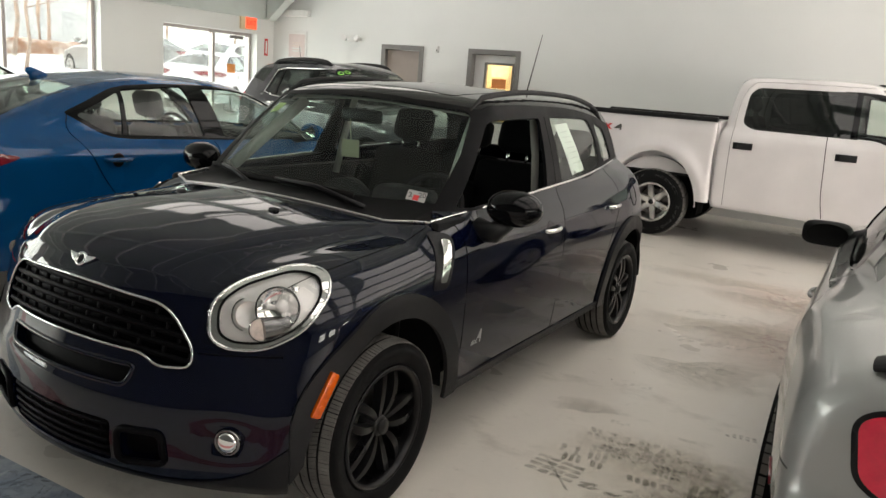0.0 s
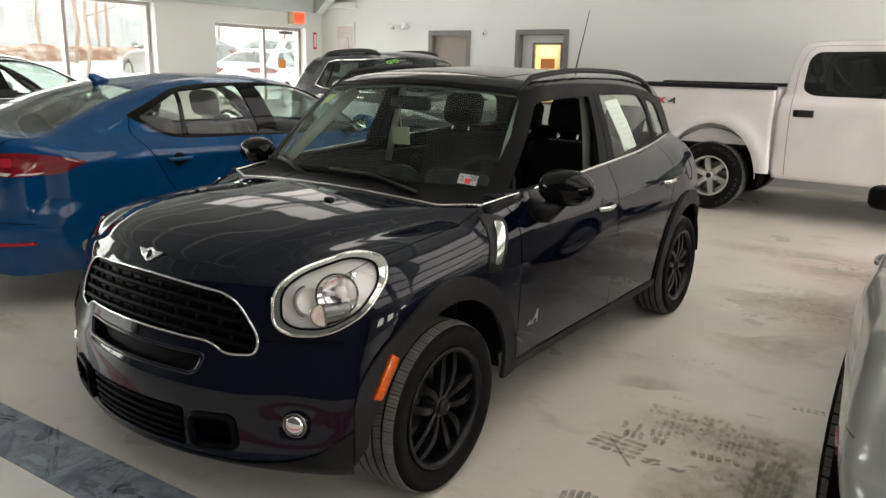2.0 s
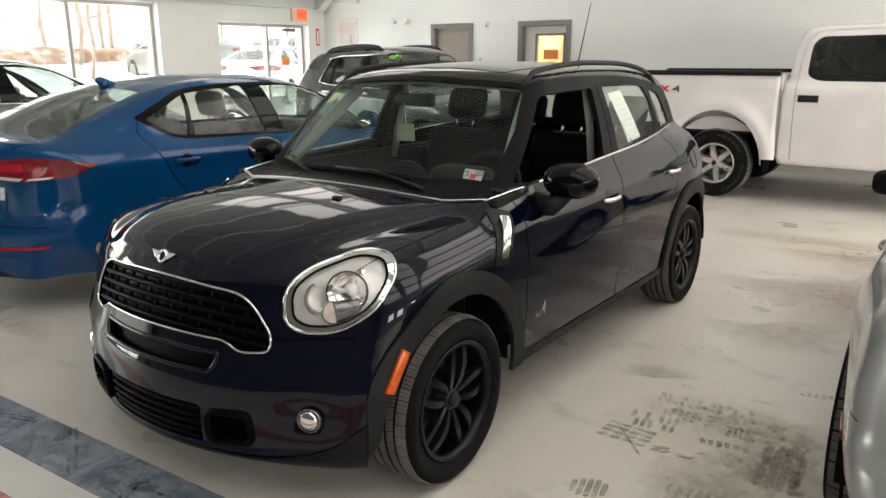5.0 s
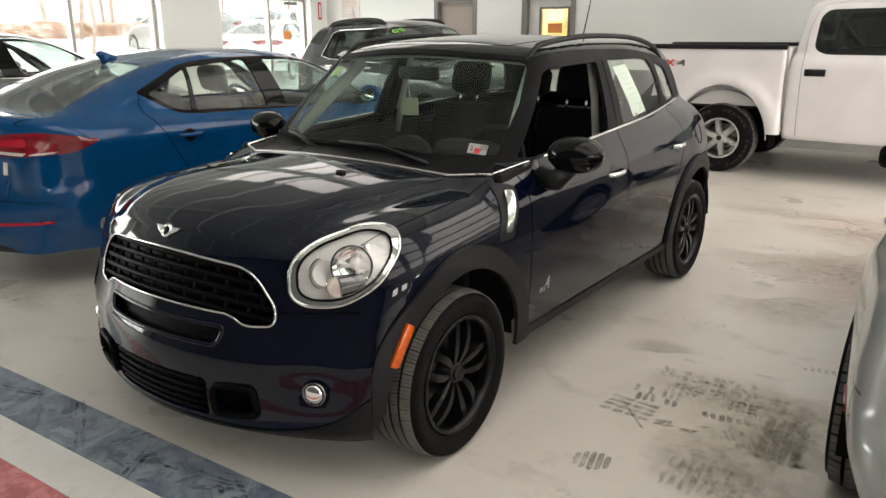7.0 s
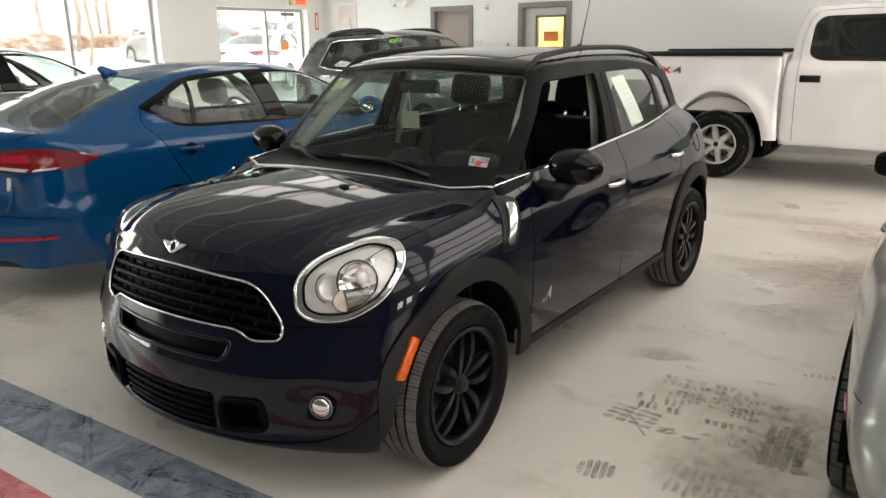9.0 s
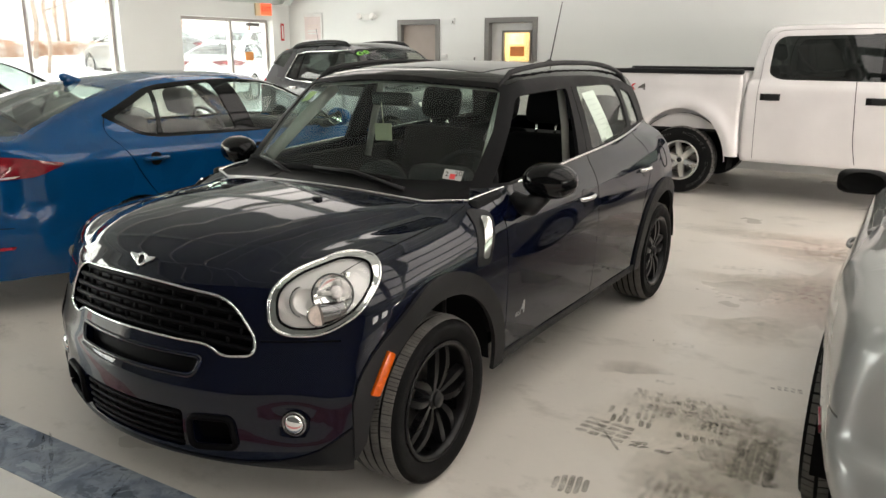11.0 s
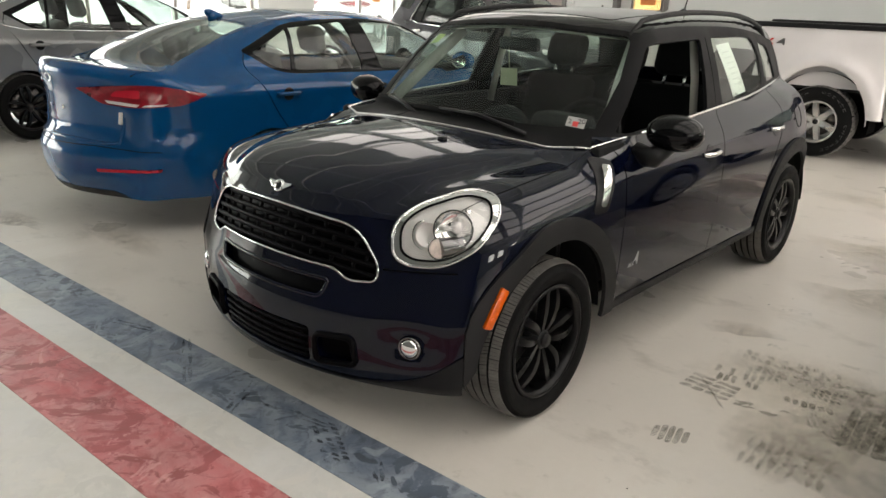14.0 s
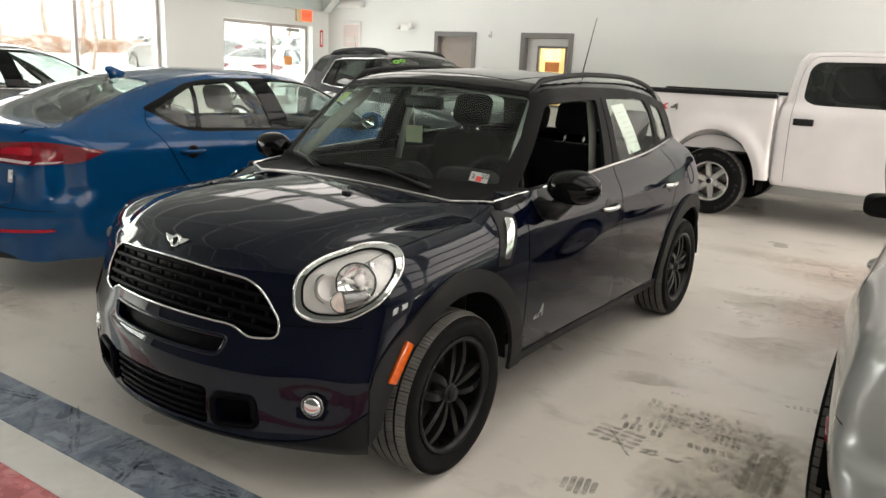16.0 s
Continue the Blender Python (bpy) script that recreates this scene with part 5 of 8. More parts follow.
        lo = [bm.verts.new(tuple((p + 0.006 * nrm) * (s, 1, 1))) for p in flat]
        hi = [bm.verts.new(tuple((p + 0.030 * nrm) * (s, 1, 1))) for p in flat]
        bm.faces.new(hi)
        bm.faces.new(lo[::-1])
        for k in range(4):
            bm.faces.new((lo[k], lo[(k + 1) % 4], hi[(k + 1) % 4], hi[k]))
        bmesh.ops.recalc_face_normals(bm, faces=bm.faces)
        bmesh.ops.bevel(bm, geom=list(bm.edges), offset=0.005, segments=2, profile=0.5, affect="EDGES", clamp_overlap=True)
        part("side_marker", bm, AMBER, car, "orange side marker reflector")
        # side scuttle: chrome insert in a black surround
        data = skin_patch_side(S, rounded([(-1.065, 0.775), (-0.955, 0.765), (-0.855, 0.950), (-0.945, 0.970)], 0.03), 0.02)
        panel("scuttle_surround", data, TRIM, car, "", 0.004, 0.01, s < 0)
        data = skin_patch_side(S, rounded([(-1.028, 0.800), (-0.985, 0.795), (-0.895, 0.930), (-0.932, 0.938)], 0.014), 0.02)
        panel("scuttle_insert", data, CHROME, car, "bright chrome side vent insert", 0.016, 0.010, s < 0)
        # chrome belt line
        belt = on_side(S, [(-0.4, 1.03), (0.1, 1.058), (0.6, 1.083), (1.0, 1.105), (1.42, 1.122)], 0.007)
        belt = np.concatenate([[np.array(s_cw[0]) + (0.002, -0.004, 0.006)], belt])
        part("belt_trim", tube(bmesh.new(), curve(belt if s > 0 else belt * (-1, 1, 1), 6), 0.0055, 8, True, 1.3), CHROME, car, "bright chrome belt trim")
        # door handles, over flat dark discs painted in for shaded scoops
        for hy, hz in ((0.035, 0.872), (0.935, 0.902)):
            hd = new("door_handle")
            hd.parent = car
            a, b, c = on_side(S, [(hy - 0.085, hz), (hy + 0.085, hz + 0.004), (hy - 0.005, hz)], 0.0) * (s, 1, 1)
            part("handle_bow", grab(bmesh.new(), a, b, (s * 0.032, 0, 0), 0.0115), CHROME, hd, "chrome bow handle")
            data = skin_patch_side(S, ring_pts(hy - 0.004, hz - 0.002, 0.044, 0, 360, 24), 0.02)
            panel("handle_scoop", data, GLOSSBLACK, hd, "", 0.0015, 0.004, s < 0)
        # mirrors on black stalks
        mc = np.array((0.945 if s > 0 else -0.90, -0.585, 1.05))
        mirror_shell(car, "door_mirror", mc, (0.118, 0.10, 0.075), GLOSSBLACK, pose(0, 0, 0, 0, 0, s * 8))
        base = on_side(S, [(-0.63, 0.945)], 0.0)[0] * (s, 1, 1)
        bm = tube(bmesh.new(), [tuple(base - np.array((s * 0.02, 0, 0))), tuple(base + np.array((s * 0.06, -0.005, 0.0))), (s * (0.925 if s > 0 else 0.88), -0.595, 1.00)], [0.052, 0.045, 0.04], 14, True, 1.0)
        part("mirror_stalk", bm, TRIM, car)
        # roof rails
        rl = S.fall(np.array([(0.555, yy, 2.2) for yy in np.linspace(-0.34, 1.35, 17)]), (0, 0, 1), 1.6)[0]
        lift = 0.034 * np.sin(np.linspace(0.0, math.pi, 17)) ** 0.35
        rl[:, 2] += lift - 0.004
        part("roof_rail", tube(bmesh.new(), [tuple(p) for p in rl * (s, 1, 1)], [0.008] + [0.0135] * 15 + [0.008], 10), CLAD, car, "black roof rail")
        # washer jet
        j = S.fall(np.array([(s * 0.262, -1.262, 1.8)]), (0, 0, 1), 1.6)[0][0]
        part("washer_jet", boxed((-0.018, -0.012, -0.004), (0.018, 0.014, 0.011), 0.005, 2, pose(*j)), TRIM, car)
        # wheels
        wheel(car, (s * 0.760, AXF, WR), s, 0.3185, 0.230, 0.222, (RUBBER, TREAD), BLACKALLOY, 5, blocks=140)
        wheel(car, (s * 0.750, AXR, WR), s, 0.3185, 0.220, 0.222, (RUBBER, TREAD), BLACKALLOY, 5, blocks=140)
        for ay in (AXF, AXR):
            lin = part("arch_liner", half_lathe([(0.10, -0.30), (0.40, -0.30), (0.40, 0.06)], 0.0), LINING, car)
            lin.matrix_basis = pose(s * 0.78, ay, 0.34) @ Matrix.Diagonal((s, 1, 1, 1))
    # fuel flap: a round shut line
    ring = on_side(S, ring_pts(1.36, 0.935, 0.07, 0, 360, 32), 0.0005)
    part("fuel_flap_seam", tube(bmesh.new(), [tuple(p) for p in ring] + [tuple(ring[0])], 0.0022, 6, False), RUBBER, car)
    # chrome line along the foot of the windscreen
    part("cowl_trim", tube(bmesh.new(), [tuple(p + np.array((0, -0.006, 0.004))) for p in s_cw], 0.0048, 8, True), SILVER, car, "bright chrome trim at the windscreen foot")
    # shut line between bonnet and wing
    part("wing_seam", tube(bmesh.new(), [tuple(p) for p in s_he[2:-2]], 0.0022, 6), RUBBER, car)
    part("wing_seam", tube(bmesh.new(), [tuple(p) for p in L(s_he)[2:-2]], 0.0022, 6), RUBBER, car)
    # badge
    bp = S.fall(np.array([(0.0, -2.6, 0.862)]), (0, -1, 0), 1.6)[0]
    emblem_wings(car, tuple(bp[0]), tuple(S.normal(bp)[0]), (0, 0.3, 1), 0.068, CHROME)
    # wipers
    for x0, x1 in ((0.34, -0.28), (-0.24, -0.66)):
        q = np.linspace(0, 1, 12)
        xs, zs = x0 + (x1 - x0) * q, 1.034 + 0.004 * q + 0.012 * np.sin(q * math.pi)
        pts = S.fall(np.stack([xs, np.full(12, -2.6), zs], 1), (0, -1, 0), 2.6)[0] + np.array((0, -0.018, 0.008))
        wp = new("wiper")
        wp.parent = car
        part("blade", tube(bmesh.new(), [tuple(p) for p in pts], 0.009, 6, True, 1.6), RUBBER, wp)
        arm = [tuple(pts[0] + np.array((0.10, -0.05, -0.03))), tuple(pts[3] + np.array((0, -0.02, 0.012))), tuple(pts[7] + np.array((0, -0.012, 0.012)))]
        part("wiper_arm", tube(bmesh.new(), arm, [0.012, 0.008, 0.006], 6), TRIM, wp)
    # aerial
    ab = S.fall(np.array([(0.0, 1.36, 2.2)]), (0, 0, 1), 1.6)[0][0]
    part("aerial_foot", tube(bmesh.new(), [tuple(ab), tuple(ab + np.array((0, 0.03, 0.03)))], [0.035, 0.018], 12), TRIM, car)
    part("aerial", tube(bmesh.new(), [tuple(ab + np.array((0, 0.03, 0.03))), tuple(ab + np.array((0.0, 0.19, 0.42)))], [0.005, 0.0025], 6), TRIM, car)
    # letters on the door
    for pts in ([(0, 0), (0.012, 0.022), (0.018, 0.022), (0.018, 0), (0.013, 0), (0.012, 0.008), (0.005, 0)], [(0.022, 0.0), (0.030, 0.022), (0.034, 0.022), (0.028, 0.004), (0.038, 0.004), (0.037, 0)], [(0.042, 0.001), (0.050, 0.023), (0.054, 0.023), (0.048, 0.005), (0.058, 0.005), (0.057, 0.001)], [(0.056, 0.022), (0.082, 0.062), (0.092, 0.062), (0.092, 0.0), (0.082, 0.0), (0.082, 0.02)]):
        panel("door_lettering", skin_patch_side(S, [(-0.72 + 0.92 * a, 0.472 + 0.92 * b) for a, b in pts], 0.02), PEWTER, car, "", 0.002, 0.002)
    # cabin
    part("underbody", boxed((-0.64, -1.0, 0.26), (0.64, 1.7, 0.34), 0.03), LINING, car)
    part("cabin_floor", boxed((-0.74, -0.98, 0.315), (0.74, 1.8, 0.36), 0.015), CLOTH, car)
    part("firewall", boxed((-0.70, -1.06, 0.31), (0.72, -1.02, 0.93), 0.02), TRIM, car)
    part("dashboard", boxed((-0.70, -1.0, 0.62), (0.70, -0.50, 0.985), 0.10, 4), DASH, car)
    part("instrument_pod", lathe(bmesh.new(), [(0.0005, -0.45), (0.12, -0.45), (0.13, -0.47), (0.13, -0.56), (0.0005, -0.58)], 32, "Y"), DASH, car).matrix_basis = pose(0, 0, 0.92)
    part("binnacle", boxed((0.22, -0.62, 0.93), (0.52, -0.46, 1.06), 0.05, 3), DASH, car)
    steering(car, 0.37, -0.36, 0.93)
    for sx in (0.37, -0.37):
        car_seat(car, sx, 0.16, 0.44, CLOTH, 16, 0.50, 0.60)
    for sx in (0.37, -0.37):
        car_seat(car, sx, 0.95, 0.46, CLOTH, 18, 0.52, 0.52)
    part("console", boxed((-0.12, -0.6, 0.3), (0.12, 0.35, 0.58), 0.04, 3), DASH, car)
    part("load_cover", boxed((-0.62, 1.35, 0.98), (0.62, 1.85, 1.0)), DASH, car)
    for s in (1, -1):
        part("door_card", boxed((s * 0.755 - 0.025, -0.9, 0.4), (s * 0.755 + 0.025, 1.2, 1.0), 0.02), DASH, car)
        part("pillar_trim", tube(bmesh.new(), [(s * 0.665, 0.22, 0.95), (s * 0.63, 0.25, 1.2), (s * 0.585, 0.27, 1.40)], 0.02, 8, True, 1.0), LINER, car, "pale cloth pillar trim")
        part("pillar_trim", tube(bmesh.new(), [tuple(np.array(p) * (s, 1, 1)) for p in ((0.645, -0.62, 1.04), (0.585, -0.42, 1.22), (0.525, -0.23, 1.38))], [0.03, 0.034, 0.03], 8), LINER, car, "pale cloth pillar trim")
    P, N, T = top["rest"]
    panel("headliner", (P - 0.045 * N, N, T), LINER, car, "pale headliner", 0, 0.004)
    P, N, T = top["sunroof"]
    panel("sunblind", (P - 0.045 * N, N, T), LINER, car, "pale sunblind", 0, 0.004)
    part("rear_view_mirror", boxed((-0.12, -0.43, 1.31), (0.12, -0.395, 1.375), 0.02, 3), TRIM, car)
    # sheets and stickers on the glass
    card = part("mirror_card", boxed((-0.042, -0.003, -0.042), (0.042, 0.0, 0.042)), CREAM, car, "cream card hung from the mirror")
    card.matrix_basis = pose(0.01, -0.50, 1.19, 8, 0, 22)
    part("card_string", tube(bmesh.new(), [(0.01, -0.50, 1.23), (0.0, -0.50, 1.33)], 0.0015, 5), CREAM, car)
    way = (0.2, -1, 0.75)
    for nm, o, mt, lf in (("sticker", [(-0.04, -0.025), (0.04, -0.025), (0.04, 0.025), (-0.04, 0.025)], GREYPAPER, 0.0015), ("sticker_mark", [(-0.012, -0.022), (0.012, -0.022), (0.012, 0.004), (-0.012, 0.004)], RED, 0.0022)):
        panel(nm, patch(S, (0.576, -0.80, 1.10), way, o, 0.03)["rest"], mt, car, "white and red inspection sticker" if nm == "sticker" else "", lf, 0.0005)
    panel("corner_sticker", patch(S, (-0.50, -0.50, 1.375), (0, -1, 0.75), [(-0.045, -0.035), (0.02, -0.035), (0.05, 0.02), (-0.02, 0.035)], 0.03)["rest"], LIME, car, "faded green sticker in the windscreen corner", 0.0015, 0.0005)
    c = on_skin(S, (0.576, -0.80, 1.10), way, [(0, 0)], 0.003)[0]
    n = S.normal(np.array([c]))[0]
    for txt, dx, dz in (("2", -0.026, 0.003), ("20", 0.024, 0.003)):
        lettering("sticker_digit", txt, 0.034, INK, car, tuple(c), n, dx, dz)
    data = skin_patch_side(S, [(0.405, 1.362), (0.585, 1.372), (0.70, 1.115), (0.50, 1.10)], 0.03)
    panel("window_sheet", data, PAPER, car, "white printed sheet taped in the window", -0.012, 0.001)
    for k in range(7):
        z = 1.325 - 0.027 * k
        data = skin_patch_side(S, [(0.45 + 0.014 * k, z), (0.555 + 0.015 * k, z + 0.006), (0.557 + 0.015 * k, z), (0.452 + 0.014 * k, z - 0.006)], 0.03)
        panel("sheet_line", data, GREYINK, car, "", -0.0095, 0.0005)
    return car


GRILLE = rounded([(-0.41, 0.790), (0.0, 0.820), (0.41, 0.787), (0.505, 0.665), (0.505, 0.608), (0.40, 0.598), (0.345, 0.632), (0.0, 0.640), (-0.345, 0.632), (-0.40, 0.598), (-0.505, 0.608), (-0.505, 0.665)], [0.08, 0.4, 0.08, 0.05, 0.03, 0.04, 0.04, 0.3, 0.04, 0.04, 0.03, 0.05])
SLOT = rounded([(-0.33, 0.588), (0.33, 0.588), (0.305, 0.522), (-0.305, 0.522)], 0.028)
LOWER = rounded([(-0.275, 0.405), (0.275, 0.405), (0.265, 0.258), (-0.265, 0.258)], 0.025)
DUCT = rounded([(0.300, 0.388), (0.452, 0.398), (0.462, 0.292), (0.295, 0.272)], 0.03)
HEAD = (0.672, -1.685, 0.80)
SATIN = mat("satin_black_pillar", (0.003, 0.003, 0.0035), 0.5, vary=0.05, spec=0.12)
DARKCHROME = mat("dark_chrome", (0.20, 0.20, 0.20), 0.15, metal=1.0, vary=0.05)
CREAM = mat("cream_card", (0.42, 0.41, 0.29), 0.7, vary=0.06)
DARKPLASTIC = mat("matt_black_plastic", (0.003, 0.003, 0.0035), 0.5, vary=0.15, scale=12, spec=0.04)
GREYPAPER = mat("greyed_sticker_paper", (0.34, 0.35, 0.34), 0.5, vary=0.05)
AMBERPALE = mat("pale_amber_bulb", (0.72, 0.62, 0.56), 0.2, coat=1.0, vary=0.15, scale=60)
LIME = mat("faded_green_sticker", (0.30, 0.46, 0.16), 0.5, vary=0.1)
GREYINK = mat("grey_ink", (0.60, 0.63, 0.61), 0.7)


def curve_lip():
    up = curve([(0.0, 0.228), (0.40, 0.232), (0.58, 0.252), (0.70, 0.295), (0.78, 0.36), (0.86, 0.44)], 6)
    return [(-a, b) for a, b in up[::-1]] + up[1:] + [(0.95, 0.455), (0.95, 0.0), (-0.95, 0.0), (-0.95, 0.455)]


def lamp_outline():
    return rounded([(-0.186, 0.010), (-0.180, -0.098), (-0.130, -0.128), (-0.012, -0.132), (0.119, -0.060), (0.182, 0.050), (0.172, 0.125), (0.075, 0.146), (-0.107, 0.078)], [0.05, 0.06, 0.04, 0.06, 0.07, 0.06, 0.06, 0.08, 0.09], 4)


def skin_patch_side(S, outline, step):
    q = np.array(outline, float)
    c = np.array((1.1, q[:, 0].mean(), q[:, 1].mean()))
    return patch(S, c, (1, 0, 0), [(a - c[1], b - c[2]) for a, b in outline], step)["rest"]


def on_side(S, pts, lift):
    q = np.array(pts, float)
    pos, _ = S.fall(np.stack([np.full(len(q), 1.6), q[:, 0], q[:, 1]], 1), (1, 0, 0), 1.4)
    return pos + lift * S.normal(pos)


navy_hatchback(pose(-0.025, 0, 0))


# ---------------------------------------------------------------- the other cars
def joined(*segs):
    out = []
    for s in segs:
        s = [tuple(p) for p in s]
        out += s if not out or np.linalg.norm(np.array(out[-1]) - s[0]) > 1e-6 else s[1:]
    return out[:-1] if np.linalg.norm(np.array(out[0]) - out[-1]) < 1e-6 else out


def across(S, corner, mid, n=8):
    c, m = np.array(corner, float), np.array(mid, float)
    h = (c + m) / 2
    h[1], h[2] = (c[1] + 3 * m[1]) / 4, (c[2] + 3 * m[2]) / 4
    h[3:] = m[3:]
    f = np.array((-1, 1, 1, -1, 1, 1))
    return S.seam([c, h, m, h * f, c * f], n)


def shell(S, car, paint, fb, fh, cw, rf, te, rb, front=(), bonnet=(), pillar=(), roof=(), tail=(), mid_bt=None, mid_fh=None, mid_cw=None, mid_rf=None, mid_te=None, mid_rb=None,
          side=(), top=(), nose=(), rear=(), screen=(), styles=None, step=0.05, roof_paint=None, sill=0.25):
    """All the panels of a car: two sides, bonnet, windscreen, top, nose and tail, cut into areas."""
    fc, he, ap = S.seam([fb, *front, fh]), S.seam([fh, *bonnet, cw]), S.seam([cw, *pillar, rf])
    re, dp = S.seam([rf, *roof, te]), S.seam([te, *tail, rb])
    sl = S.seam([rb, (rb[0] + 0.02, rb[1] * 0.7, rb[2], 1, 0, 0), (fb[0] + 0.02, fb[1] * 0.7, fb[2], 1, 0, 0), fb], 24)
    bt, hl, cl, rl, tl, bl = (across(S, a, b) for a, b in ((fb, mid_bt), (fh, mid_fh), (cw, mid_cw), (rf, mid_rf), (te, mid_te), (rb, mid_rb)))
    M = mirrored
    st = {"none": None, "glass": ("side_window", CLEARGLASS, -0.006), "gap": ("door_seal", RUBBER, -0.010), "gap2": ("door_seal", RUBBER, -0.010), "gap3": ("door_seal", RUBBER, -0.010), "black": ("window_surround", GLOSSBLACK, 0.0), "clad": ("sill_cladding", CLAD, 0.006)}
    st.update(styles or {})

    def put(data, rest, mirror=False):
        for key in data:
            q = rest if key == "rest" else st[key]
            if q:
                panel(q[0], data[key], q[1], car, "", q[2], 0.004 if q[2] < 0 else 0.015, mirror)

    sd = skin(S, joined(fc, he, ap, re, dp, sl), "x", 1, list(side), step)
    put(sd, ("body_side", paint, 0))
    put(sd, ("body_side", paint, 0), True)
    put(skin(S, joined(hl, M(he), cl[::-1], he[::-1]), "z", 1, [], step), ("bonnet", paint, 0))
    put(skin(S, joined(cl, M(ap), rl[::-1], ap[::-1]), "y", -1, list(screen), step), ("windscreen_surround", GLOSSBLACK, 0))
    tp = skin(S, joined(rl, M(re), tl[::-1], re[::-1]), "z", 1, list(top), step)
    put(tp, ("roof", roof_paint or paint, 0))
    put(skin(S, joined(tl, M(dp), bl[::-1], dp[::-1]), "y", 1, list(rear), step), ("rear_bumper", paint, 0))
    put(skin(S, joined(hl, M(fc)[::-1], bt[::-1], fc), "y", -1, list(nose), step), ("front_bumper", paint, 0))
    return tp


def arch_hole(cy, cz, r):
    return ring_pts(cy, cz, r, 0, 180, 24) + [(cy - r, 0.0), (cy + r, 0.0)]


def cabin_fill(car, S, x, y0, y1, floor, belt, seats, cloth, wheel_at, dash):
    part("cabin_floor", boxed((-x, y0, floor), (x, y1, floor + 0.06), 0.02), DASH, car)
    part("dashboard", boxed((-x, dash - 0.32, belt - 0.32), (x, dash + 0.06, belt), 0.07, 3), DASH, car)
    part("firewall", boxed((-x, dash - 0.42, floor), (x, dash - 0.34, belt - 0.04), 0.02), TRIM, car)
    for sx, sy, sz in seats:
        car_seat(car, sx, sy, sz, cloth)
    steering(car, wheel_at[0], wheel_at[1], wheel_at[2])
    for s in (1, -1):
        part("door_card", boxed((s * (x + 0.02) - 0.02, y0 + 0.3, floor + 0.05), (s * (x + 0.02) + 0.02, y1 - 0.4, belt - 0.03), 0.015), DASH, car)


def wheels(car, half, axles, radius, width, rim, tyre, alloy, spokes, cap=None, liner=0.05, **more):
    for s in (1, -1):
        for ay in axles:
            wheel(car, (s * (half - width / 2), ay, radius), s, radius, width, rim, tyre, alloy, spokes, hub_cap=cap, **more)
            ln = part("arch_liner", half_lathe([(0.10, -0.34), (radius + liner + 0.02, -0.34), (radius + liner + 0.02, -0.02)], -0.08), LINING, car)
            ln.matrix_basis = pose(s * (half - 0.02), ay, radius + 0.01) @ Matrix.Diagonal((s, 1, 1, 1))


def lamp_patch(S, car, name, centre, way, outline, material, label, lift=0.004, rim=0.01, sides=(False, True), step=0.03, areas=()):
    """A lamp or badge laid on the skin, on one or both sides."""
    for mir in sides:
        holder = new(name)
        holder.parent = car
        got = patch(S, centre, way, outline, step, 0.0, (0, 0, 1), [(a, o) for a, o, *_ in areas])
        for key, data in got.items():
            mt, nm, lf = (material, "lens", lift) if key == "rest" else next((q[2], q[0], q[3]) for q in areas if q[0] == key)
            panel(nm, data, mt, holder, label if key == "rest" else "", lf, rim, mir)


# blue saloon, tail towards the aisle
SAL = Shape(
    front=knots((0.15, -2.18), (0.3, -2.25), (0.5, -2.27), (0.7, -2.22), (0.85, -2.08), (1.0, -1.8)), bow=0.42,
    tail=knots((0.15, 2.20), (0.26, 2.30), (0.42, 2.375), (0.52, 2.385), (0.60, 2.35), (0.70, 2.295), (0.90, 2.30), (1.00, 2.335), (1.10, 2.35)), tbow=0.66,
    plan=knots((-2.3, 0.80), (-1.9, 0.85), (-1.4, 0.885), (-0.5, 0.885), (0.5, 0.885), (1.3, 0.895), (1.8, 0.865), (2.3, 0.80)),
    flank=knots((0.1, -0.06), (0.25, -0.02), (0.40, 0.0), (0.60, 0.0), (0.78, -0.008), (0.90, 0.0), (0.98, -0.03), (1.06, -0.09), (1.2, -0.16)),
    top=knots((-2.3, 0.70), (-1.9, 0.82), (-1.4, 0.93), (-1.0, 0.98), (0.0, 1.0), (1.0, 1.045), (1.7, 1.075), (2.1, 1.085), (2.28, 1.105), (2.5, 1.10)),
    drop=knots((-2.3, 0.10), (-1.2, 0.07), (1.5, 0.05), (2.3, 0.07)),
    screen=knots((0.9, -1.35), (1.0, -1.17), (1.2, -0.80), (1.36, -0.42), (1.5, 0.0)), sbow=0.45,
    cabin=knots((0.9, 0.76), (1.03, 0.745), (1.2, 0.67), (1.35, 0.575), (1.45, 0.50)),
    roof=knots((-0.8, 1.28), (-0.3, 1.385), (0.1, 1.425), (0.5, 1.425), (0.85, 1.395), (1.2, 1.325), (1.6, 1.195), (1.9, 1.085), (2.2, 0.96)), rdrop=0.11,
    back=knots((0.9, 2.2), (1.1, 2.1), (1.5, 2.0)), bbow=0.2, edge=0.10, cedge=0.12, blend=0.06)


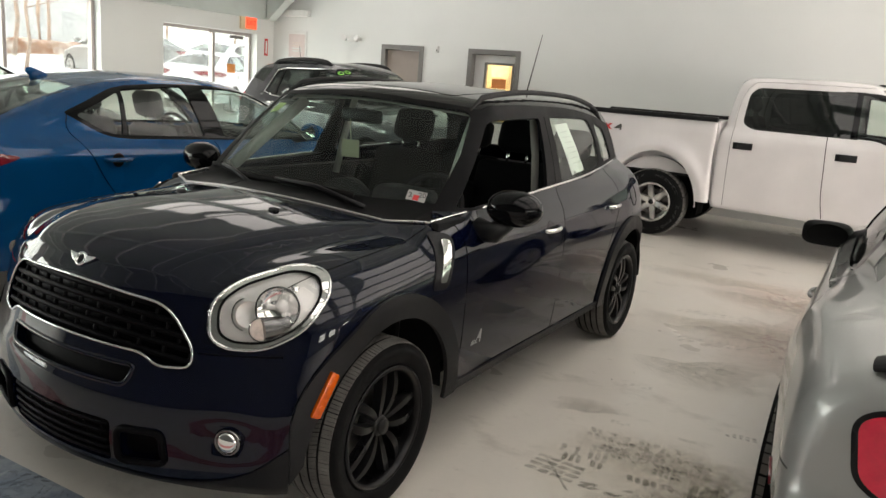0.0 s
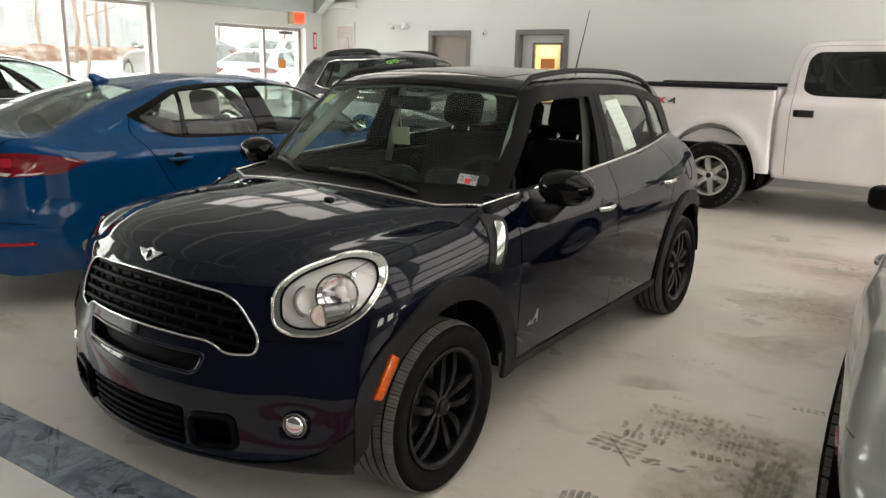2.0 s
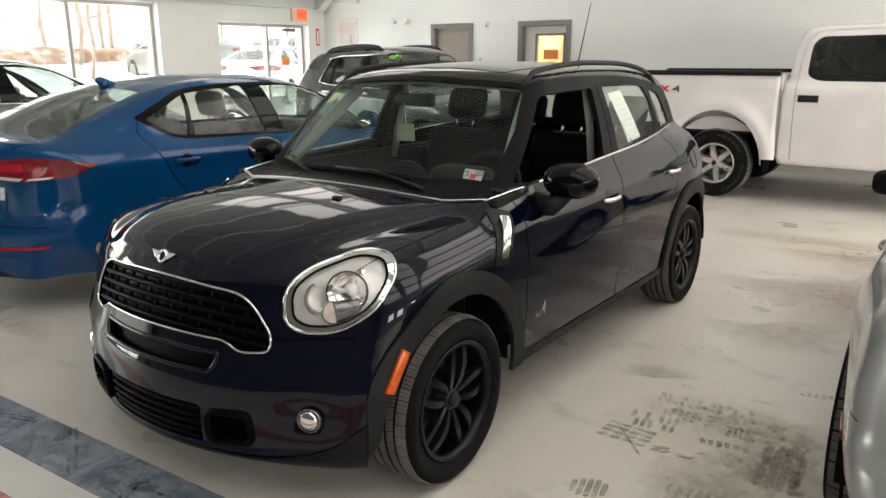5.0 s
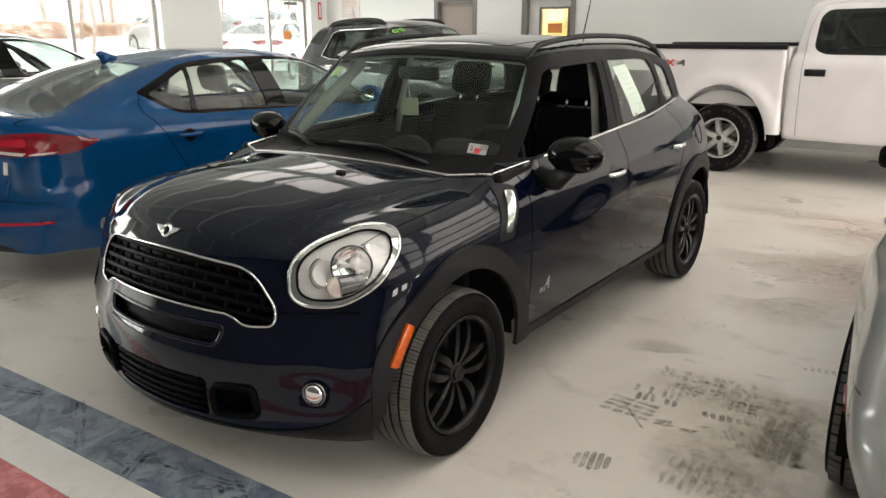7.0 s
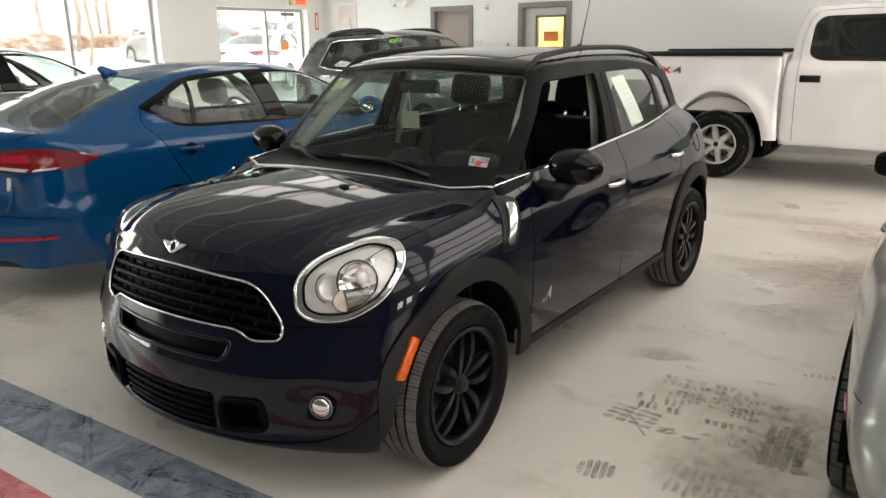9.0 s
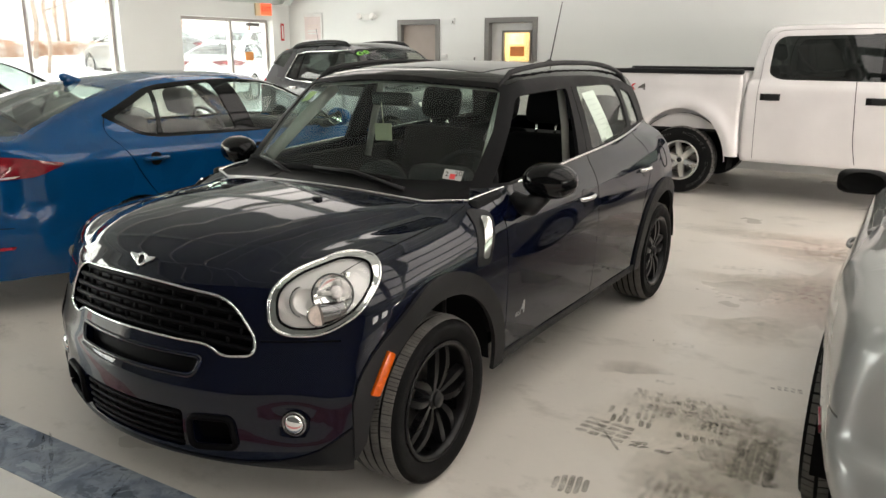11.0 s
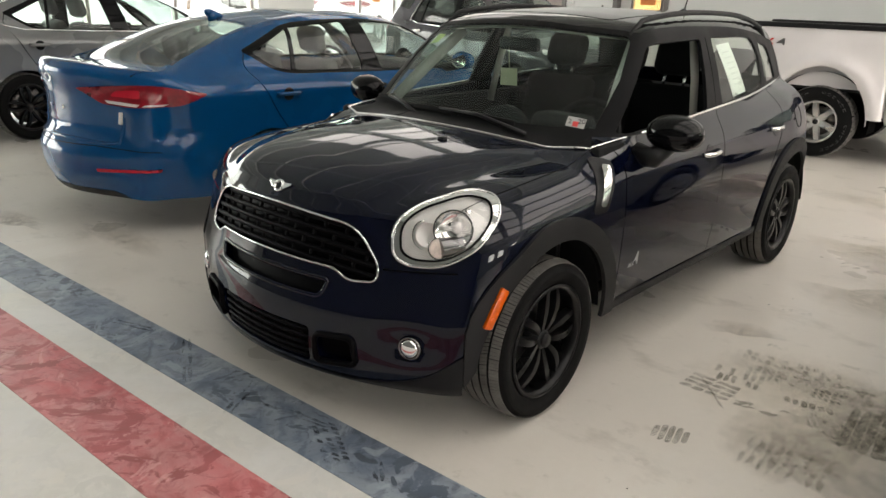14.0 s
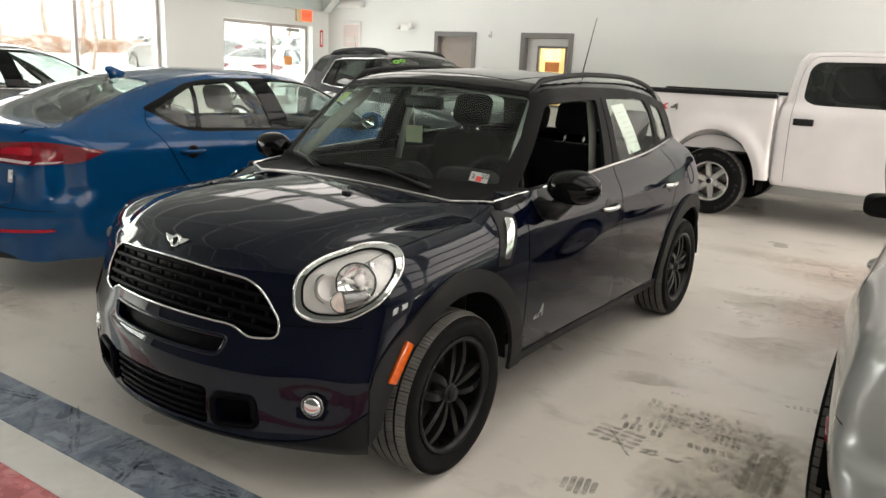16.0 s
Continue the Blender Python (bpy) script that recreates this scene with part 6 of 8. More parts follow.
def saloon(m, paint, label, alloy=SILVER, trim=False):
    car = thing("saloon_car", label, "car", m)
    S, ax = SAL, (-1.45, 1.25)
    w1 = rounded([(-0.85, 0.985), (0.10, 1.0), (0.17, 1.350), (-0.15, 1.350), (-0.42, 1.29)], [0.05, 0.02, 0.02, 0.15, 0.12])
    w2 = rounded([(0.29, 1.008), (0.93, 1.026), (0.865, 1.315), (0.345, 1.356)], [0.02, 0.02, 0.02, 0.02])
    w3 = rounded([(0.962, 1.028), (1.08, 1.042), (1.255, 1.15), (0.895, 1.305)], [0.02, 0.08, 0.03, 0.02])
    dlo = rounded([(-0.92, 0.965), (0.2, 0.984), (0.95, 1.004), (1.10, 1.024), (1.335, 1.165), (0.90, 1.335), (0.42, 1.380), (-0.15, 1.378), (-0.45, 1.315)], [0.05, 0.1, 0.1, 0.1, 0.03, 0.1, 0.2, 0.2, 0.15])
    gaps = [stroke(curve([(-1.0, 0.93), (-1.02, 0.7), (-0.98, 0.4), (-0.9, 0.27)]), 0.008), stroke(curve([(0.22, 0.985), (0.26, 0.7), (0.24, 0.4), (0.22, 0.27)]), 0.008),
            stroke(curve([(1.315, 1.155), (1.34, 1.07), (1.28, 0.93), (1.14, 0.70), (0.97, 0.48), (0.88, 0.28)]), 0.008)]
    shell(S, car, paint, (0.78, -1.95, 0.25, 1, -1, 0), (0.68, -1.95, 0.74, 1, -1, 0.8), (0.72, -1.05, 0.97, 1, -0.4, 0.8), (0.55, -0.25, 1.34, 1, -0.6, 1), (0.70, 2.08, 1.05, 1, 1, 1), (0.75, 1.98, 0.25, 1, 1, 0),
          front=[(0.78, -1.95, 0.5, 1, -1, 0)], bonnet=[(0.72, -1.5, 0.88, 1, 0, 1)], pillar=[(0.65, -0.65, 1.15, 1, -0.6, 0.6)],
          roof=[(0.55, 0.2, 1.38, 1, 0, 1), (0.55, 0.8, 1.34, 1, 0, 1), (0.58, 1.3, 1.20, 1, 0, 1), (0.66, 1.7, 1.08, 1, 0, 1)], tail=[(0.76, 2.02, 0.8, 1, 1, 0), (0.80, 2.02, 0.5, 1, 1, 0)],
          mid_bt=(0, -2.2, 0.25, 0, -1, 0), mid_fh=(0, -2.2, 0.74, 0, -1, 1), mid_cw=(0, -1.2, 1.0, 0, -0.3, 1), mid_rf=(0, -0.42, 1.37, 0, -0.6, 1), mid_te=(0, 2.32, 1.09, 0, 1, 1), mid_rb=(0, 2.22, 0.25, 0, 1, 0),
          side=[("none", arch_hole(ax[0], 0.31, 0.350)), ("none", arch_hole(ax[1], 0.31, 0.350)), ("gap", gaps[0]), ("gap", gaps[1]), ("gap", gaps[2]), ("glass", w1), ("glass", w2), ("glass", w3), ("black", dlo)],
          screen=[("screen", rounded([(-0.66, 1.0), (0.66, 1.0), (0.5, 1.34), (0, 1.385), (-0.5, 1.34)], [0.05, 0.05, 0.05, 0.3, 0.05]))],
          top=[("backlight", rounded([(-0.46, 1.10), (0.46, 1.10), (0.62, 1.88), (0, 1.95), (-0.62, 1.88)], [0.06, 0.06, 0.08, 0.3, 0.08])),
               ("gap", stroke(curve([(0.60, 2.1), (0.64, 1.95), (0.35, 2.005), (0, 2.025), (-0.35, 2.005), (-0.64, 1.95), (-0.60, 2.1)]), 0.008))],
          rear=[("diffuser", [(-0.9, 0.0), (0.9, 0.0), (0.9, 0.22), (0.62, 0.235), (0.46, 0.29), (-0.46, 0.29), (-0.62, 0.235), (-0.9, 0.22)]),
                ("gap", stroke([(-0.80, 0.56), (-0.4, 0.585), (0.4, 0.585), (0.80, 0.56)], 0.006))],
          styles={"screen": ("windscreen", SCREEN, -0.002), "backlight": ("rear_window", BACKGLASS, -0.002), "diffuser": ("bumper_valance", CLAD, 0.004)}, step=0.042)
    # tail lamps that wrap round the corner
    out = rounded([(-0.46, 0.040), (-0.12, 0.068), (0.12, 0.076), (0.37, 0.030), (0.24, -0.045), (0.0, -0.068), (-0.26, -0.055)], [0.02, 0.1, 0.1, 0.03, 0.05, 0.1, 0.05])
    for mir in (False, True):
        tl = new("tail_lamp")
        tl.parent = car
        c, way = (0.64, 2.02, 0.90), (0.62, 1, 0.08)
        flip = [(-a, b) for a, b in out][::-1]
        got = patch(S, c, way, flip, 0.03, 0, (0, 0, 1), [("reversing_lens", [(-0.02, -0.044), (0.24, -0.028), (0.22, -0.046), (0.0, -0.060)]), ("turn_lens", [(-0.16, -0.036), (-0.05, -0.046), (-0.03, -0.058), (-0.13, -0.050)]), ("bright_lens", rounded([(-0.02, -0.012), (0.20, -0.004), (0.16, 0.036), (0.0, 0.040)], 0.015))])
        for key, data in got.items():
            panel("lamp_lens" if key == "rest" else key, data, {"rest": REDDARK, "bright_lens": REDLENS}.get(key, WHITELENS), tl, "dark red tail lamp lens" if key == "rest" else "", 0.008 if key == "rest" else 0.010, 0.014, mir)
    lamp_patch(S, car, "rear_reflector", (0.58, 2.1, 0.445), (0.3, 1, 0), rounded([(-0.21, 0.010), (0.21, -0.004), (0.20, -0.024), (-0.20, -0.008)], 0.008), REDLENS, "long slim red reflector", 0.006)
    # trunk lip, badge oval, plate screws
    pts = S.fall(np.array([(x, 2.34 - 0.60 * x * x, 1.8) for x in np.linspace(-0.62, 0.62, 17)]), (0, 0, 1), 1.4)[0]
    part("boot_lip", tube(bmesh.new(), [tuple(p + np.array((0, -0.01, 0.0))) for p in pts], [0.006] + [0.016] * 15 + [0.006], 8), paint, car)
    bp = S.fall(np.array([(0, 3.0, 0.985)]), (0, 1, 0), 1.6)[0][0]
    bm = lathe(bmesh.new(), [(0.055, -0.004), (0.058, 0.004), (0.048, 0.006), (0.046, 0.0)], 28, "Y")
    part("badge", bm, CHROME, car).matrix_basis = pose(bp[0], bp[1] + 0.002, bp[2]) @ Matrix.Diagonal((0.95, 1, 0.5, 1))
    for sx in (-0.09, 0.09):
        q = S.fall(np.array([(sx, 3.0, 0.80)]), (0, 1, 0), 1.6)[0][0]
        part("plate_screw", tube(bmesh.new(), [tuple(q), tuple(q + np.array((0, 0.008, 0)))], 0.012, 10), CHROME, car)
    # white patch laid on the bumper as a painted reflection
    lamp_patch(S, car, "bumper_sticker", (0.545, 2.1, 0.770), (0.25, 1, 0), [(-0.024, 0.036), (0.010, 0.036), (0.024, -0.040), (-0.012, -0.044)], PAPER, "white paper tag", 0.003, 0.002, (True,))
    # fin aerial
    fb = S.fall(np.array([(0, 1.10, 2.0)]), (0, 0, 1), 1.4)[0][0]
    bm = bmesh.new()
    tube(bm, [tuple(fb + np.array(q)) for q in ((0, -0.13, -0.008), (0, -0.06, 0.012), (0, 0.0, 0.028), (0, 0.04, 0.042), (0, 0.065, 0.046))], [0.006, 0.022, 0.026, 0.024, 0.012], 10, True, 1.2, (0, 0, 1))
    tube(bm, [tuple(fb + np.array((0, 0.0, -0.012))), tuple(fb + np.array((0, 0.02, 0.045)))], [0.04, 0.024], 10)
    part("fin_aerial", bm, paint, car)
    for s in (1, -1):
        for hy, hz in ((1.09, 0.885), (0.17, 0.865)):
            a, b, c = on_side(S, [(hy - 0.10, hz), (hy + 0.10, hz + 0.003), (hy, hz)], 0.0) * (s, 1, 1)
            hd = new("door_handle")
            hd.parent = car
            part("handle_bow", grab(bmesh.new(), a, b, (s * 0.034, 0, 0), 0.014), paint, hd)
            # flat dark disc gives the shade of the hollow behind the grip
            panel("handle_scoop", skin_patch_side(S, ring_pts(hy, hz - 0.004, 0.045, 0, 360, 20), 0.02), RUBBER, hd, "", 0.001, 0.004, s < 0)
        mirror_shell(car, "door_mirror", (s * 1.0, -0.62, 1.05), (0.11, 0.10, 0.075), paint, pose(0, 0, 0, 0, 0, s * 8))
        part("mirror_foot", tube(bmesh.new(), [(s * 0.78, -0.66, 0.98), (s * 0.95, -0.63, 1.0)], [0.04, 0.03], 10), TRIM, car)
    lamp_patch(S, car, "headlamp", (0.62, -2.0, 0.68), (0.6, -1, 0.3), rounded([(-0.2, -0.06), (0.2, 0.02), (0.24, 0.07), (-0.15, 0.05)], 0.03), WHITELENS, "clear headlamp")
    wheels(car, 0.885, ax, 0.315, 0.205, 0.215, (RUBBER, TREAD), alloy, 5)
    cabin_fill(car, S, 0.68, -1.2, 1.75, 0.25, 0.98, [(0.37, 0.05, 0.36), (-0.37, 0.05, 0.36), (0.36, 0.80, 0.26), (-0.36, 0.80, 0.26)], GREYCLOTH, (0.37, -0.42, 0.92), -0.78)
    part("parcel_shelf", boxed((-0.6, 1.25, 0.96), (0.6, 1.95, 0.985)), DASH, car)
    if trim:
        for s in (1, -1):
            lp = on_side(S, [(-0.78, 0.97), (0.5, 0.997), (1.18, 1.017), (1.34, 1.05), (1.53, 1.17), (1.15, 1.295), (0.62, 1.36), (0.0, 1.366), (-0.3, 1.31)], 0.004)
            part("window_trim", tube(bmesh.new(), [tuple(p) for p in lp * (s, 1, 1)], 0.008, 6), CHROME, car, "bright chrome window trim")
    return car


# white crew-cab pickup along the back wall
CAB = Shape(
    front=knots((0.3, -2.78), (0.6, -2.85), (1.0, -2.82), (1.2, -2.75)), bow=0.12,
    tail=knots((0.3, 1.115), (2.0, 1.115)), tbow=0.0,
    plan=knots((-2.9, 0.92), (-2.2, 0.97), (-1.0, 0.985), (1.1, 0.985)),
    flank=knots((0.3, -0.04), (0.45, -0.012), (0.7, 0.0), (0.95, -0.004), (1.12, 0.0), (1.24, -0.02), (1.35, -0.07), (1.5, -0.12)),
    top=knots((-2.9, 1.18), (-2.3, 1.26), (-1.4, 1.33), (-0.8, 1.335), (1.1, 1.345)), drop=knots((-2.9, 0.10), (1.1, 0.06)),
    screen=knots((1.2, -1.42), (1.35, -1.20), (1.6, -0.84), (1.82, -0.50), (2.05, -0.1)), sbow=0.30,
    cabin=knots((1.2, 0.915), (1.33, 0.895), (1.6, 0.825), (1.8, 0.755), (2.0, 0.68)),
    roof=knots((-0.9, 1.80), (-0.4, 1.875), (0.1, 1.90), (0.6, 1.895), (1.1, 1.875)), rdrop=0.07,
    back=knots((1.2, 1.115), (1.5, 1.085), (1.8, 1.03), (2.0, 1.0)), bbow=0.05, floor=0.42, edge=0.07, cedge=0.10, blend=0.04)


def flare(x, y, z, cy=1.75, cz=0.385):
    r = np.sqrt((y - cy) ** 2 + ((z - cz) / 1.14) ** 2)
    return -0.045 * np.exp(-((r - 0.57) / 0.085) ** 2) * (x > 0.7)


BED = Shape(
    front=knots((0.3, 1.125), (2.0, 1.125)), bow=0.0, tail=knots((0.3, 3.0), (2.0, 3.02)), tbow=0.05,
    plan=knots((1.0, 0.985), (3.0, 0.98)), flank=knots((0.4, -0.02), (0.6, 0.0), (1.0, 0.002), (1.2, 0.0), (1.36, -0.02), (1.5, -0.03)),
    top=knots((1.0, 1.375), (3.1, 1.385)), drop=knots((1.0, 0.0), (3.1, 0.0)),
    screen=knots((1.2, 9.0), (2.0, 9.0)), cabin=knots((1.2, 0.1), (2.0, 0.1)), roof=knots((0, 0.5), (3, 0.5)), rdrop=0.0, back=knots((1.2, 9.5), (2.0, 9.5)), floor=0.44, edge=0.055, cedge=0.05, blend=0.02, extra=flare)


def white_pickup(m):
    car = thing("pickup_truck", "white crew-cab pickup truck with black bed rail", "truck", m)
    S, ax = CAB, (-1.93, 1.75)
    w2 = rounded([(-0.155, 1.300), (0.78, 1.305), (0.89, 1.36), (0.875, 1.68), (0.80, 1.752), (-0.145, 1.765)], [0.02, 0.06, 0.06, 0.06, 0.05, 0.02])
    w1 = rounded([(-0.215, 1.33), (-0.44, 1.325), (-0.62, 1.235), (-1.0, 1.225), (-0.66, 1.58), (-0.45, 1.715), (-0.20, 1.745)], [0.02, 0.08, 0.08, 0.04, 0.12, 0.10, 0.02])
    dlo = rounded([(-1.12, 1.20), (-0.62, 1.21), (-0.40, 1.305), (-0.05, 1.31), (-0.03, 1.77), (-0.42, 1.762), (-0.70, 1.60)], [0.02, 0.08, 0.08, 0.01, 0.01, 0.12, 0.12])
    pillar = [(-0.22, 1.30), (-0.15, 1.30), (-0.135, 1.77), (-0.22, 1.77)]
    gaps = [stroke(curve([(0.05, 1.31), (0.03, 1.0), (0.01, 0.7), (-0.03, 0.47)]), 0.008), stroke(curve([(0.965, 1.34), (0.97, 1.0), (0.96, 0.47)]), 0.006), stroke(curve([(0.965, 1.34), (0.95, 1.57), (0.87, 1.77), (0.66, 1.815), (-0.4, 1.815)]), 0.006),
            stroke(curve([(-1.12, 1.2), (-1.10, 0.9), (-1.02, 0.47)]), 0.008)]
    shell(S, car, WHITE, (0.90, -2.7, 0.41, 1, -1, 0), (0.86, -2.7, 1.15, 1, -1, 1), (0.87, -1.2, 1.30, 1, -0.3, 0.8), (0.70, -0.35, 1.78, 1, -0.6, 1), (0.72, 1.02, 1.82, 1, 0.8, 1), (0.96, 1.06, 0.43, 1, 1, 0),
          front=[(0.9, -2.7, 0.8, 1, -1, 0)], bonnet=[(0.90, -2.0, 1.22, 1, 0, 1)], pillar=[(0.80, -0.8, 1.55, 1, -0.6, 0.6)], roof=[(0.71, 0.2, 1.82, 1, 0, 1)], tail=[(0.85, 1.06, 1.45, 1, 1, 0), (0.98, 1.06, 1.2, 1, 1, 0)],
          mid_bt=(0, -2.8, 0.41, 0, -1, 0), mid_fh=(0, -2.8, 1.18, 0, -1, 1), mid_cw=(0, -1.45, 1.34, 0, -0.3, 1), mid_rf=(0, -0.45, 1.85, 0, -0.6, 1), mid_te=(0, 0.95, 1.83, 0, 1, 1), mid_rb=(0, 1.05, 0.43, 0, 1, 0),
          side=[("none", arch_hole(ax[0], 0.40, 0.47)), ("glass", w1), ("privacy", w2), ("gap", gaps[0]), ("gap2", gaps[1]), ("gap2", gaps[2]), ("gap3", gaps[3]), ("black", dlo), ("black", pillar)],
          screen=[("screen", rounded([(-0.78, 1.36), (0.78, 1.36), (0.62, 1.76), (0, 1.81), (-0.62, 1.76)], 0.05))],
          rear=[("glass", rounded([(-0.62, 1.40), (0.62, 1.40), (0.55, 1.68), (-0.55, 1.68)], 0.05))],
          nose=[("grille", rounded([(-0.62, 0.72), (0.62, 0.72), (0.64, 1.05), (-0.64, 1.05)], 0.05))],
          styles={"screen": ("windscreen", SCREEN, -0.002), "privacy": ("side_window", DARKGLASS, -0.006), "grille": ("grille", TRIM, -0.03)}, step=0.06)
    # load bed: outer sides, cap rails, inner walls, tailgate
    B = BED
    lp = B.seam([(0.95, 1.13, 0.47, 1, -1, 0), (0.97, 1.13, 1.0, 1, -1, 0), (0.95, 1.13, 1.35, 1, -1, 1)], 8)
    tp = B.seam([(0.95, 1.13, 1.35, 1, -1, 1), (0.95, 1.5, 1.36, 1, 0, 1), (0.95, 2.6, 1.37, 1, 0, 1), (0.95, 2.95, 1.37, 1, 1, 1)], 8)
    bk = B.seam([(0.95, 2.95, 1.37, 1, 1, 1), (0.95, 2.95, 0.9, 1, 1, 0), (0.95, 2.95, 0.47, 1, 1, 0)], 8)
    bt = B.seam([(0.95, 2.95, 0.47, 1, 1, 0), (0.97, 2.0, 0.47, 1, 0, 0), (0.97, 1.4, 0.47, 1, 0, 0), (0.95, 1.13, 0.47, 1, -1, 0)], 14)
    sd = skin(B, joined(lp, tp, bk, bt), "x", 1, [("none", [(ax[1] + a, 0.40 + b * 1.16) for a, b in ring_pts(0, 0, 0.50, 0, 180, 24)] + [(ax[1] - 0.50, 0.0), (ax[1] + 0.50, 0.0)])], 0.035)
    for mir in (False, True):
        panel("bed_side", sd["rest"], WHITE, car, "white flared bed side", 0, 0.025, mir)
        s = -1 if mir else 1
        lip = part("arch_lip", half_lathe([(0.503, -0.035), (0.503, 0.012)], 0.0, 40), WHITE, car)
        lip.matrix_basis = pose(s * 0.985, ax[1], 0.40) @ Matrix.Diagonal((s, 1, 1.16, 1))
        part("bed_rail_cap", boxed((s * 0.945 - 0.045, 1.13, 1.352), (s * 0.945 + 0.045, 3.02, 1.405), 0.018, 3), TRIM, car, "black plastic bed rail cap")
        part("bed_inner_side", boxed((s * 0.86 - 0.012, 1.11, 0.75), (s * 0.86 + 0.012, 2.98, 1.36)), WHITE, car)
        mirror_shell(car, "door_mirror", (s * 1.20, -0.86, 1.32), (0.14, 0.10, 0.13), GREYPAINT, pose(0, 0, 0, 0, 0, s * 6))
        part("mirror_arm", tube(bmesh.new(), [(s * 0.90, -0.93, 1.24), (s * 1.12, -0.86, 1.25)], [0.05, 0.04], 10), TRIM, car)
        for hy, hz in ((0.84, 1.125), (-0.155, 1.11)):
            c = on_side(S, [(hy, hz)], 0.0)[0]
            hd = new("door_handle")
            hd.parent = car
            part("handle_plate", boxed((s * c[0] - 0.006, hy - 0.10, hz - 0.036), (s * c[0] + 0.012, hy + 0.10, hz + 0.036), 0.006, 2), TRIM, hd)
            part("handle_grip", boxed((s * c[0] + s * 0.02 - 0.012, hy - 0.098, hz - 0.03), (s * c[0] + s * 0.02 + 0.012, hy + 0.05, hz + 0.03), 0.011, 3), CLAD, hd)
        # drive badge: red cross bar and a figure
        c = on_side(B, [(2.2, 1.17), (2.3, 1.17), (2.4, 1.17)], 0.004)[:, 0].max()
        if s < 0:
            dx = -c
            for k, (a0, a1) in enumerate(((2.38, 2.30), (2.30, 2.38))):
                part("drive_badge", prism(bmesh.new(), [(a0, 1.165), (a0 + 0.03, 1.165), (a1 + 0.03, 1.235), (a1, 1.235)], dx - 0.003 - 0.0006 * k, dx + 0.001, "X"), RED, car, "red and grey drive badge")
            part("drive_badge", prism(bmesh.new(), [(2.275, 1.19), (2.21, 1.235), (2.19, 1.235), (2.19, 1.165), (2.21, 1.165), (2.21, 1.185), (2.275, 1.18)], dx - 0.003, dx + 0.001, "X"), DISC, car)
    part("bed_floor", boxed((-0.87, 1.11, 0.72), (0.87, 2.98, 0.76)), TRIM, car)
    part("bed_front", boxed((-0.93, 1.105, 0.5), (0.93, 1.14, 1.37), 0.008), WHITE, car)
    part("tailgate", boxed((-0.93, 2.96, 0.62), (0.93, 3.03, 1.38), 0.02), WHITE, car)
    part("rear_bumper", boxed((-0.95, 3.0, 0.46), (0.95, 3.16, 0.66), 0.04, 3), CHROME, car)
    part("chassis_rail", boxed((-0.5, -2.3, 0.46), (-0.38, 2.9, 0.58), 0.01), TRIM, car)
    part("chassis_rail", boxed((0.38, -2.3, 0.46), (0.5, 2.9, 0.58), 0.01), TRIM, car)
    part("underbody", boxed((-0.85, -2.4, 0.47), (0.85, 1.1, 0.53)), TRIM, car)
    for s in (1, -1):
        data = skin_patch_side(S, [(-1.03, 1.225), (-0.70, 1.222), (-0.76, 1.30), (-0.84, 1.44)], 0.04)
        panel("mirror_sail", data, GLOSSBLACK, car, "black mirror sail panel", 0.006, 0.008, s < 0)
    part("rear_axle", tube(bmesh.new(), [(-0.8, ax[1], 0.385), (0.8, ax[1], 0.385)], 0.06, 12), TRIM, car)
    part("roof_marker", boxed((-0.45, -0.36, 1.80), (-0.37, -0.30, 1.87), 0.01), TRIM, car)
    wheels(car, 0.965, ax, 0.385, 0.26, 0.222, (RUBBER, TREAD), SILVER, 6, TRIM, 0.12, twin=False, lettering=True, blocks=44)
    cabin_fill(car, S, 0.80, -1.3, 1.0, 0.55, 1.26, [(0.45, -0.25, 0.72), (-0.45, -0.25, 0.72), (0.42, 0.58, 0.74), (-0.42, 0.58, 0.74)], GREYCLOTH, (0.45, -0.72, 1.2), -1.0)
    lamp_patch(S, car, "headlamp", (0.80, -2.72, 1.0), (0.3, -1, 0), rounded([(-0.14, -0.14), (0.14, -0.14), (0.14, 0.12), (-0.14, 0.12)], 0.03), WHITELENS, "clear headlamp")
    P = patch(S, (-0.52, -0.72, 1.70), (0, -1, 0.6), ring_pts(0, 0, 0.05, 0, 360, 16), 0.03)["rest"]
    panel("windscreen_number", P, GREEN, car, "green painted price marks on the windscreen", 0.004, 0.001)
    return car


